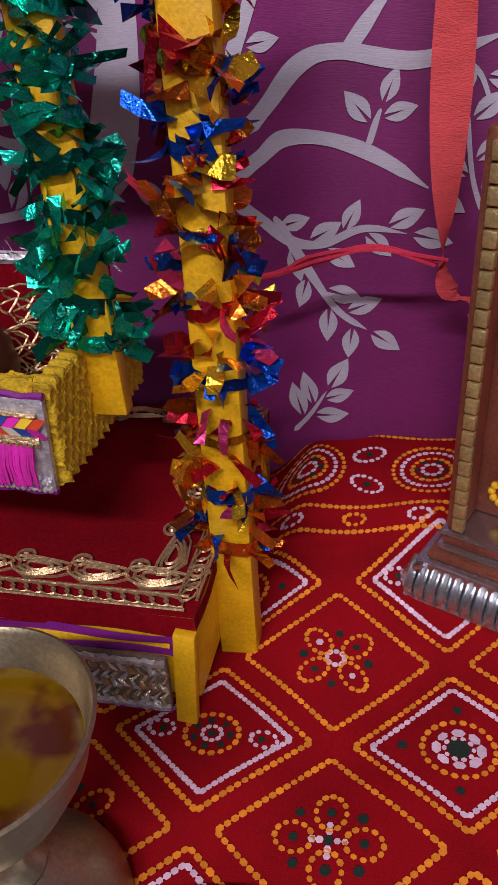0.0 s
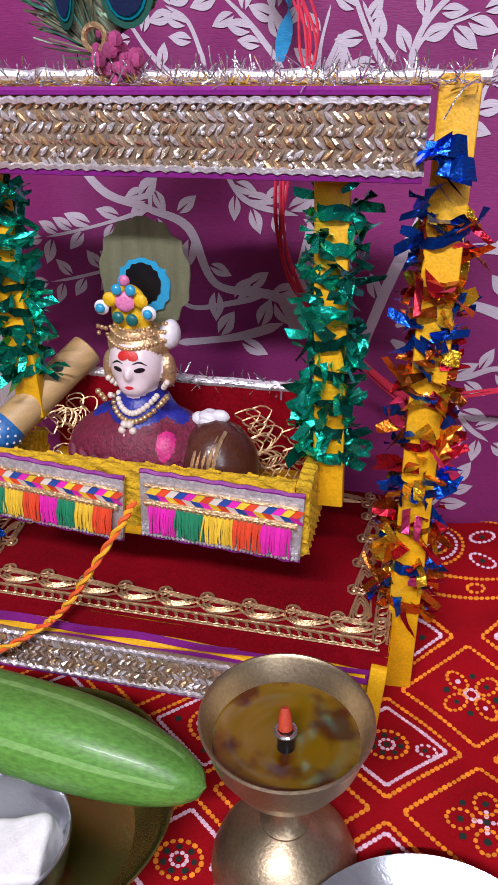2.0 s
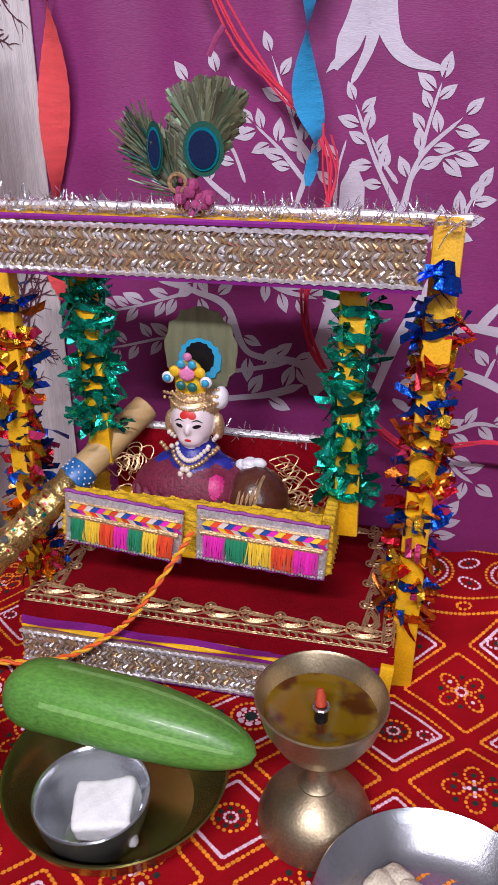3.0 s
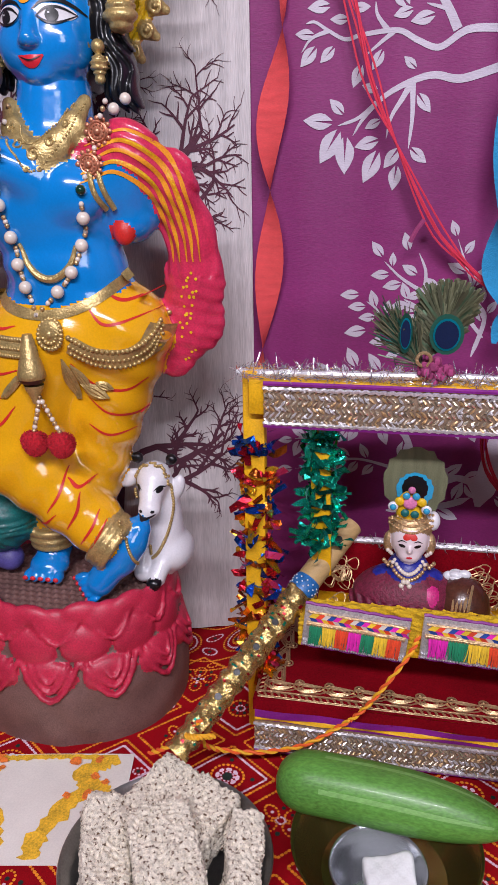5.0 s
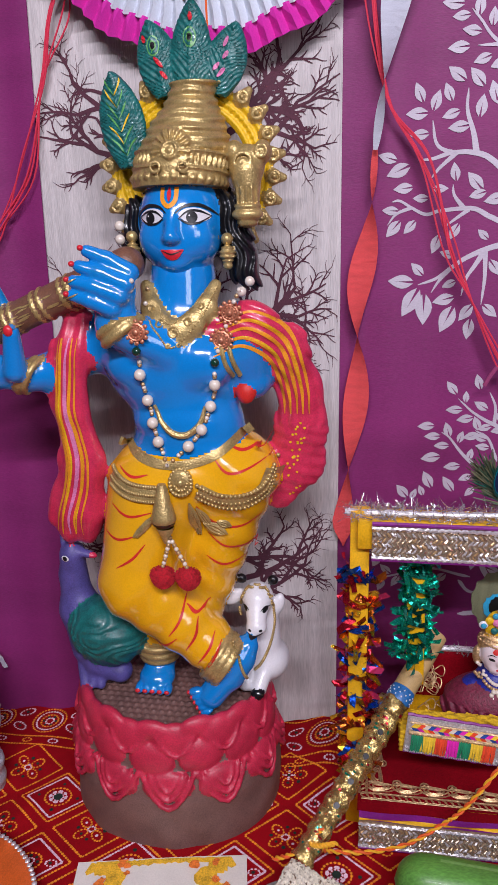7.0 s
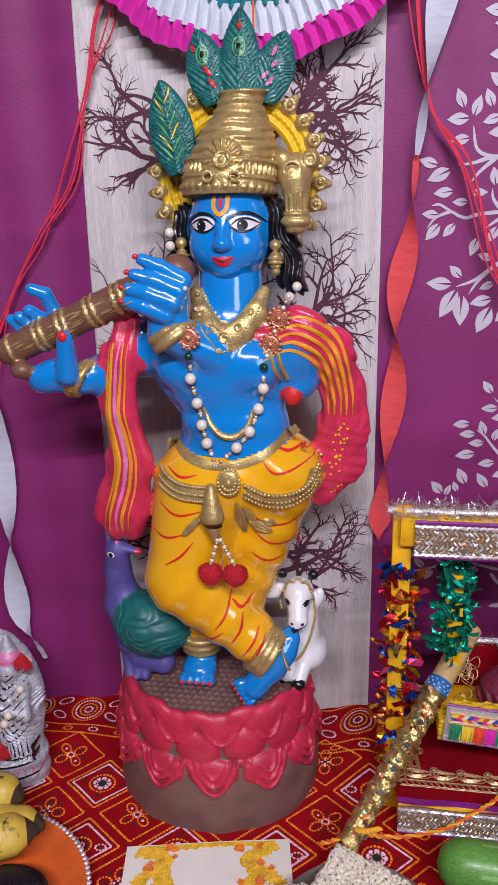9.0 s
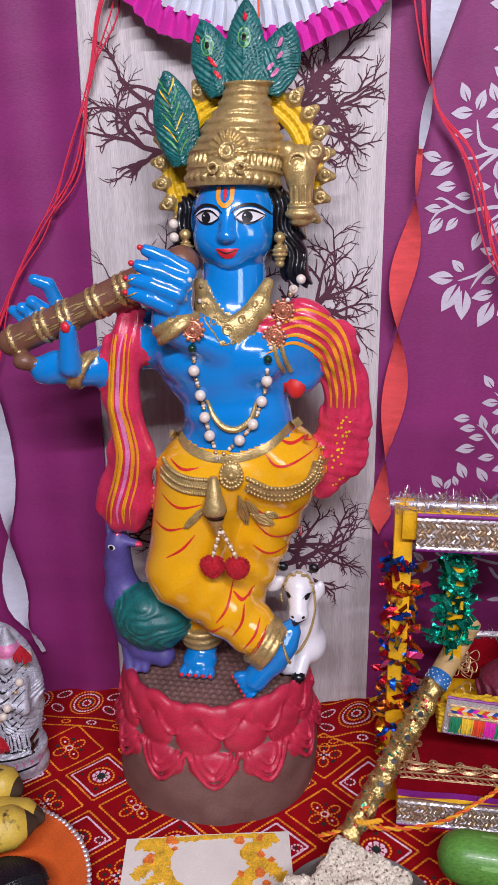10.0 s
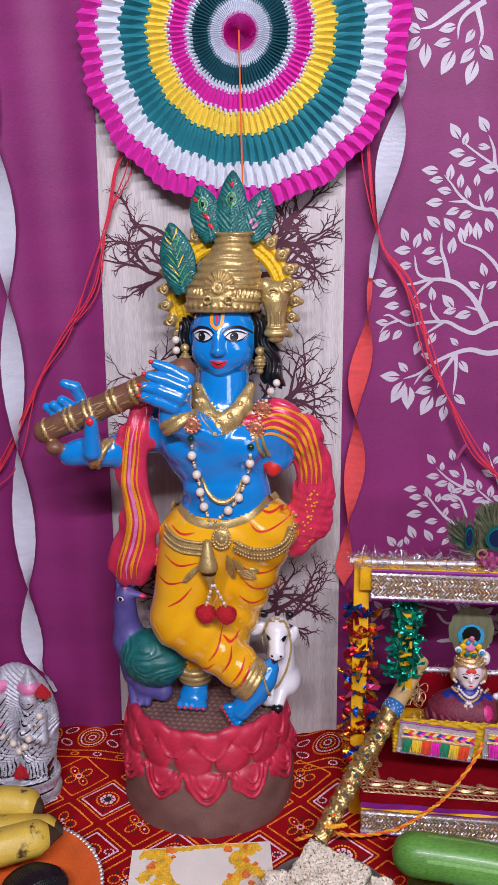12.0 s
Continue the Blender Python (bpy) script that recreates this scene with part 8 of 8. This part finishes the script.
streamer([(-0.035, 0.418, 0.70), (-0.034, 0.416, 0.60), (-0.034, 0.415, 0.52), (-0.036, 0.415, 0.455), (-0.026, 0.41, 0.415), (-0.030, 0.405, 0.380)], 0.0115, M_BLUEC, "twisted blue crepe paper streamer behind the swing", 2.9, 0.35)
streamer([(-0.712, 0.425, 0.98), (-0.716, 0.424, 0.82), (-0.722, 0.423, 0.66), (-0.729, 0.422, 0.48), (-0.732, 0.42, 0.29), (-0.736, 0.42, 0.15), (-0.706, 0.418, 0.075)], 0.0165, M_WHITEC, "twisted white crepe paper streamer on the curtain", 5.0, 0.2)
streamer([(0.162, 0.415, 0.46), (0.160, 0.415, 0.38), (0.162, 0.415, 0.285), (0.164, 0.412, 0.20), (0.168, 0.412, 0.158), (0.185, 0.408, 0.150), (0.190, 0.405, 0.12), (0.188, 0.404, 0.092)], 0.0095, M_CORAL, "knotted coral crepe paper streamer by the stand", 3.0, 0.1)


def threads(pts, n, spread, label, seed):
    t = thing("thread_bundle", pts[-1], label, "thread")
    rnd = random.Random(seed)
    for k in range(n):
        off = [Vector((rnd.gauss(0, spread), rnd.uniform(-0.003, 0.003), rnd.gauss(0, spread))) * (0.25 if i % 3 == 2 else 1) for i in range(len(pts))]
        Shape().tube(spline([Vector(p) + o for p, o in zip(pts, off)], 50), 0.00095, 5).build("thread", M_REDTH, t)


threads([(-0.236, 0.43, 0.95), (-0.238, 0.43, 0.855), (-0.221, 0.43, 0.755), (-0.185, 0.43, 0.696), (-0.155, 0.428, 0.61), (-0.132, 0.427, 0.562), (-0.091, 0.426, 0.486), (-0.049, 0.426, 0.445), (-0.022, 0.42, 0.418)], 6, 0.0035, "bundle of red threads slung across the curtain", 1)
threads([(-0.022, 0.418, 0.418), (-0.014, 0.415, 0.39), (-0.016, 0.41, 0.36), (-0.03, 0.41, 0.31), (-0.022, 0.41, 0.25), (0.012, 0.405, 0.21), (0.067, 0.40, 0.168), (0.102, 0.40, 0.176), (0.13, 0.40, 0.182), (0.163, 0.41, 0.172)], 6, 0.003, "red threads hanging behind the swing", 2)
threads([(-0.53, 0.43, 0.90), (-0.552, 0.43, 0.85), (-0.576, 0.43, 0.786), (-0.608, 0.43, 0.697), (-0.645, 0.43, 0.64), (-0.69, 0.43, 0.57), (-0.745, 0.43, 0.46), (-0.80, 0.43, 0.40)], 6, 0.006, "bundle of red threads slung across the curtain", 3)
tie = Shape().tube([(-0.100, 0.425, 0.49), (-0.106, 0.424, 0.482), (-0.112, 0.424, 0.470)], 0.0022, 6).build("cloth_tie", T_PINKNET)
tagged(tie, "short pink cloth tie on the thread bundle", "tie")


# ---- pleated paper rosette ----
def rosette():
    c = Vector((-0.393, 0.412, 0.995))
    ro = thing("paper_rosette", c, "round honeycomb paper rosette in pink, white, teal and yellow rings", "rosette")
    bands = ((0.0, 0.108, M_MAG, "magenta"), (0.108, 0.19, M_WPAP, "white"), (0.19, 0.30, M_DTEAL, "dark teal"), (0.30, 0.338, M_WPAP, "white"), (0.338, 0.435, M_MAG, "magenta"), (0.435, 0.452, M_WPAP, "white"),
             (0.452, 0.575, M_YPAP, "yellow"), (0.575, 0.742, M_TEAL, "teal"), (0.742, 0.882, M_WPAP, "white"), (0.882, 1.0, M_MAG, "magenta"))
    R, N = 0.198, 84
    rows = 0
    for r0, r1, m, nm in bands:
        s = Shape()
        k = max(1, round((r1 - r0) / 0.14))
        for q in range(k):
            a0, a1 = R * (r0 + (r1 - r0) * q / k), R * (r0 + (r1 - r0) * (q + 1) / k)
            ph = 0.5 * (rows % 2)
            rows += 1
            v, f = [], []
            amp0, amp1 = 0.0010 + 0.0036 * a0 / R, 0.0010 + 0.0036 * a1 / R
            for i in range(2 * N):
                t = 2 * math.pi * (i / 2 + ph) / N
                up = 1 if i % 2 else -1
                w = 1 + 0.012 * math.sin(17 * t)
                for r, am, sg in ((max(a0 - 0.002, 0.0005), amp0, 0.4), ((a0 + a1) / 2, (amp0 + amp1) / 2, 1.0), (a1 + (0.0015 if up > 0 else -0.001), amp1, 0.75)):
                    y = c.y - up * am * sg - 0.004 * (1 - r / R)
                    v.append((c.x + r * w * math.cos(t), y, c.z + r * w * math.sin(t)))
            for i in range(2 * N):
                j = (i + 1) % (2 * N)
                for z in (0, 1):
                    f.append((3 * i + z, 3 * i + z + 1, 3 * j + z + 1, 3 * j + z))
            s.add(v, f, 0)
        s.build("paper_ring", m, ro, nm + " pleated paper ring", smooth=False)
    Shape().tube([c + Vector((0, -0.012, -0.0)), c + Vector((0.001, -0.016, -0.10)), c + Vector((0.002, -0.016, -0.195))], 0.0011, 6).build("join_thread", M_ORTH, ro, "orange thread along the join")


rosette()


# ---- silver figurine, bananas and plate ----
def figurine():
    F = Field((-0.80, 0.235, -0.010), (-0.63, 0.345, 0.205), 0.0015)
    c = (-0.712, 0.297)

    def folds(x, y, z):
        return 0.0014 * np.sin(700 * x + 180 * np.sin(18 * z)) * (z > 0.03)

    def oval(x, y, z):
        r = np.sqrt(((x - c[0]) / 1.15) ** 2 + ((y - c[1]) / 0.72) ** 2)
        return np.maximum(r - 0.047 - 0.0012 * np.sin(300 * z), np.maximum(z - 0.030, -0.01 - z)) * 0.7

    F.put((-0.78, 0.25, -0.01), (-0.645, 0.34, 0.035), oval, 0, 0.003)
    F.ell((c[0], c[1] + 0.012, 0.105), (0.055, 0.022, 0.088), 0, 0.008, wave=folds)
    for sx in (-1, 1):
        x = c[0] + sx * 0.023
        F.cap((x, c[1], 0.035), (x, c[1], 0.120), 0.026, 0.020, 0, 0.008, wave=folds)
        F.ell((x, c[1] - 0.006, 0.148), (0.0125, 0.012, 0.015), 0, 0.004)
        F.ell((x, c[1] - 0.002, 0.166), (0.0145, 0.013, 0.010), 1, 0.004)
        F.cap((x, c[1], 0.172), (x, c[1], 0.192), 0.010, 0.003, 0, 0.004)
        F.cap((x + sx * 0.015, c[1] - 0.005, 0.125), (x + sx * 0.020, c[1] - 0.018, 0.095), 0.008, 0.007, 0, 0.004)
        F.cap((x + sx * 0.020, c[1] - 0.018, 0.095), (x - sx * 0.006, c[1] - 0.026, 0.108), 0.007, 0.006, 0, 0.004)
        F.ell((x, c[1] - 0.02, 0.115), (0.010, 0.006, 0.008), 1 if sx < 0 else 0, 0.004)
    s = Shape()
    v, f, m = F.mesh()
    s.add(v, f, m)
    for sx in (-1, 1):
        for q in (-1, 1):
            paint_disc(s, F, c[0] + sx * 0.023 + q * 0.0045, 0.1495, 0.0022, 0.0008, 2, 0, 0.0004, 10, default=0.28)
    for k in range(14):
        x = c[0] - 0.05 + 0.0077 * k
        paint_line(s, F, [(x, 0.012), (x + 0.002, 0.018), (x, 0.024)], 0.0012, 1, 8, default=0.26)
    for k in range(9):
        z = 0.060 + 0.010 * k
        paint_line(s, F, [(c[0] + 0.008, z + 0.016), (c[0] + 0.022, z), (c[0] + 0.046, z + 0.020)], 0.0011, 2, 16, 0.0004, default=0.28)
        paint_line(s, F, [(c[0] - 0.006, z + 0.016), (c[0] - 0.022, z), (c[0] - 0.046, z + 0.020)], 0.0011, 2, 16, 0.0004, default=0.28)
    for k in range(22):
        x = c[0] - 0.050 + 0.0047 * k
        paint_line(s, F, [(x, 0.034), (x + 0.0015, 0.045), (x + 0.001 * math.sin(k), 0.060)], 0.0009, 2, 10, 0.0004, default=0.27)
    for z in (0.0075, 0.027, 0.034):
        paint_line(s, F, [(c[0] - 0.050, z + 0.004), (c[0], z), (c[0] + 0.050, z + 0.004)], 0.0012, 2, 40, 0.0004, taper=False, default=0.26)
    tagged(s.build("figurine", [S_SILV, S_LAV, S_BLACK]), "silver-grey couple figurine with pale pink touches on oval base", "figurine")
    g = thing("bead_garland", (-0.70, 0.26, 0.06), "cream bead garland with red tassels on the silver figurine", "garland")
    row = spline([(-0.665, 0, 0.168), (-0.672, 0, 0.13), (-0.688, 0, 0.095), (-0.703, 0, 0.077), (-0.72, 0, 0.090), (-0.737, 0, 0.12), (-0.745, 0, 0.16)], 19)
    for i, p in enumerate(row):
        r = 0.0052 if i % 2 else 0.0024
        Shape().ball((p.x, F.front(p.x, p.z, 0.28) - 0.6 * r, p.z), r, 0, 12, 7).build("bead", P_PEARL if i % 2 else C_GOLD, g)
    for cx, cz in ((-0.662, 0.176), (-0.702, 0.050)):
        t = Shape()
        rnd = random.Random(int(-cx * 1000))
        y = F.front(cx, cz, 0.285) - 0.006
        for q in range(120):
            a = rnd.uniform(0, 6.28)
            t.tube([(cx, y, cz + 0.008), (cx + 0.006 * math.cos(a), y + 0.004 * math.sin(a), cz), (cx + 0.011 * math.cos(a), y + 0.006 * math.sin(a), cz - 0.010 + rnd.uniform(-0.003, 0.003))], 0.0007, 4)
        t.build("tassel", P_POM, g, "crimson silk tassel")


figurine()

tray = thing("orange_plate", (-0.655, 0.095, 0.0), "round orange plate with a pale rim under the bananas", "plate")
Shape().lathe((-0.655, 0.095, 0.0), [(0.0, 0.001), (0.090, 0.001), (0.106, 0.008), (0.1185, 0.014), (0.1195, 0.0165), (0.117, 0.016), (0.104, 0.011), (0.089, 0.005), (0.0, 0.005)], 72).build(
    "dish", mat("orange_plastic", (0.66, 0.12, 0.02), 0.4, var=0.25, scale=20, coat=0.2), tray)
rm = Shape()
for i in range(120):
    t = 2 * math.pi * i / 120
    rm.ball((-0.655 + 0.119 * math.cos(t), 0.095 + 0.119 * math.sin(t), 0.0165), (0.003, 0.003, 0.0016), 0, 6, 4)
rm.build("beaded_rim", C_SILV, tray, "pale beaded rim")


def banana(pts, rad, seed):
    p = spline(pts, 34)
    n, k = 34, 20
    s = Shape()
    rnd = random.Random(seed)
    v = []
    for i, c in enumerate(p):
        d = (p[min(i + 1, n - 1)] - p[max(i - 1, 0)]).normalized()
        a = d.cross(Vector((0, 0, 1))).normalized()
        b = a.cross(d)
        t = i / (n - 1)
        r = rad * min(1, 0.30 + 3.2 * t) * min(1, 0.22 + 5.0 * (1 - t) ** 0.85)
        for j in range(k):
            q = 2 * math.pi * j / k
            rr_ = r * (1 + 0.045 * math.cos(5 * q))
            v.append(c + rr_ * (math.cos(q) * a + math.sin(q) * b))
    f = [(i * k + j, (i + 1) * k + j, (i + 1) * k + (j + 1) % k, i * k + (j + 1) % k) for i in range(n - 1) for j in range(k)]
    m = [1 if i >= n - 3 else 0 for i in range(n - 1) for j in range(k)]
    f += [tuple(range(k)), tuple(range((n - 1) * k, n * k))[::-1]]
    s.add(v, f, m + [0, 1])
    tagged(s.build("banana", [M_BANANA, M_BANTIP]), "ripe yellow banana with brown spots on the plate", "banana", group="bananas on the plate")


def banana_skin():
    m = mat("banana_skin", (0.62, 0.44, 0.06), 0.45, var=0.2, scale=25, bump=0.1)
    nd, ln = m.node_tree.nodes, m.node_tree.links
    bs = nd["Principled BSDF"]
    src = bs.inputs["Base Color"].links[0].from_socket
    nz = nd.new("ShaderNodeTexNoise")
    nz.inputs["Scale"].default_value, nz.inputs["Detail"].default_value = 55, 5
    tc = nd.new("ShaderNodeTexCoord")
    ln.new(tc.outputs["Object"], nz.inputs[0])
    rp = nd.new("ShaderNodeValToRGB")
    rp.color_ramp.elements[0].position, rp.color_ramp.elements[1].position = 0.60, 0.68
    ln.new(nz.outputs[0], rp.inputs[0])
    mx = nd.new("ShaderNodeMix")
    mx.data_type = "RGBA"
    ln.new(rp.outputs[0], mx.inputs["Factor"])
    ln.new(src, mx.inputs["A"])
    mx.inputs["B"].default_value = (0.07, 0.035, 0.015, 1)
    ln.new(mx.outputs["Result"], bs.inputs["Base Color"])
    return m


M_BANANA, M_BANTIP = banana_skin(), mat("banana_tip", (0.05, 0.03, 0.015), 0.7)
banana([(-0.80, 0.155, 0.040), (-0.74, 0.185, 0.055), (-0.69, 0.198, 0.060), (-0.64, 0.200, 0.052)], 0.020, 1)
banana([(-0.80, 0.10, 0.040), (-0.73, 0.145, 0.052), (-0.66, 0.165, 0.050), (-0.605, 0.175, 0.044)], 0.018, 2)
banana([(-0.80, 0.04, 0.046), (-0.73, 0.085, 0.060), (-0.66, 0.125, 0.062), (-0.606, 0.160, 0.055)], 0.0215, 3)
net = thing("netted_fruit", (-0.60, 0.095, 0.006), "dark fruit in a black net with red diamonds on the plate", "fruit")
nf = Field((-0.665, 0.03, 0.0), (-0.545, 0.155, 0.07), 0.002)
nf.ell((-0.612, 0.100, 0.027), (0.040, 0.034, 0.022), 0, 0.006)
v, f, m = nf.mesh()
Shape().add(v, f, 0).build("fruit", mat("dark_red_fruit", (0.30, 0.03, 0.018), 0.5, var=0.4, scale=70), net)
nt_ = Shape()
for k in range(-9, 10):
    for sg in (-1, 1):
        pts = []
        for i in range(25):
            t = -1 + 2 * i / 24
            x, y = -0.612 + 0.030 * t + 0.0045 * k, 0.100 + sg * 0.026 * t
            q = 1 - ((x + 0.612) / 0.0405) ** 2 - ((y - 0.100) / 0.0345) ** 2
            if q > 0.02:
                pts.append((x, y, 0.0275 + 0.0225 * math.sqrt(q)))
        if len(pts) > 3:
            nt_.tube(pts, 0.0016, 5)
nt_.build("net", S_BLACK, net, "black netting")


# ---- ornate metal stand at the edge of the table ----
def stand():
    st = thing("metal_stand", (0.215, 0.34, 0.02), "ornate silver and copper shrine stand on the cloth", "stand")
    rot = Euler((0, 0, radians(-24))).to_matrix()
    o = Vector((0.226, 0.352, 0.016))

    def P(x, y, z):
        return o + rot @ Vector((x, y, z))

    def bx(x0, x1, y0, y1, z0, z1, nm, m, lab="", bev=0.002):
        c = P((x0 + x1) / 2, (y0 + y1) / 2, (z0 + z1) / 2)
        h = Vector(((x1 - x0) / 2, (y1 - y0) / 2, (z1 - z0) / 2))
        return Shape().box(c - h, c + h, bev, turn=rot).build(nm, m, st, lab)

    bx(-0.062, 0.062, -0.045, 0.045, 0.0, 0.004, "base_plate", B_STEEL, "polished metal foot")
    sk = Shape()
    for i in range(19):
        x = -0.056 + 0.00622 * i
        sk.tube([P(x, -0.044, 0.003), P(x, -0.043, 0.010), P(x, -0.036, 0.019), P(x, -0.033, 0.021)], [0.0026, 0.0030, 0.0024, 0.0018], 8)
    for i in range(13):
        y = -0.038 + 0.00633 * i
        sk.tube([P(-0.061, y, 0.003), P(-0.060, y, 0.010), P(-0.053, y, 0.019), P(-0.050, y, 0.021)], [0.0026, 0.0030, 0.0024, 0.0018], 8)
    sk.build("fluted_skirt", B_STEEL, st, "fluted silver skirt")
    bx(-0.056, 0.056, -0.038, 0.038, 0.004, 0.022, "core", B_STEEL)
    bx(-0.051, 0.051, -0.034, 0.034, 0.022, 0.027, "copper_step", M_COPPER, "dull copper step")
    bx(-0.048, 0.048, -0.031, 0.031, 0.027, 0.031, "silver_step", B_STEEL, "silver step")
    bx(-0.046, 0.046, -0.029, 0.029, 0.031, 0.036, "copper_step", M_COPPER, "dull copper step")
    bx(-0.047, 0.047, -0.030, 0.030, 0.036, 0.0395, "silver_step", B_STEEL, "silver step")
    bx(-0.044, 0.044, -0.006, 0.026, 0.0395, 0.23, "back_plate", M_COPPER, "dull copper back plate")
    for sx in (-1, 1):
        bx(sx * 0.041 - 0.004, sx * 0.041 + 0.004, -0.027, -0.006, 0.0395, 0.23, "pillar", M_COPPER, "copper pillar")
        gd = Shape()
        for k in range(22):
            c = P(sx * 0.041 - 0.003 * sx, -0.028, 0.045 + 0.0084 * k)
            gd.box(c - Vector((0.003, 0.002, 0.0037)), c + Vector((0.003, 0.002, 0.0037)), 0.0008, turn=rot)
        gd.build("gold_edge", S_GOLD, st, "segmented gold edge")
    fw = Shape()
    for q in range(10):
        t = 2 * math.pi * q / 10
        fw.ball(P(-0.024 + 0.006 * math.cos(t), -0.0075, 0.056 + 0.006 * math.sin(t)), 0.0022, 0, 7, 5)
    fw.build("flower_stamp", W_YEL, st, "pale yellow flower stamp")
    g = P(-0.014, -0.012, 0.075)
    Shape().ball(g, (0.010, 0.005, 0.013), 0, 14, 9).build("green_stone", S_GREEN, st, "green enamel boss")


M_COPPER = mat("dull_copper", (0.34, 0.11, 0.065), 0.45, metal=0.6, var=0.3, scale=50)
stand()
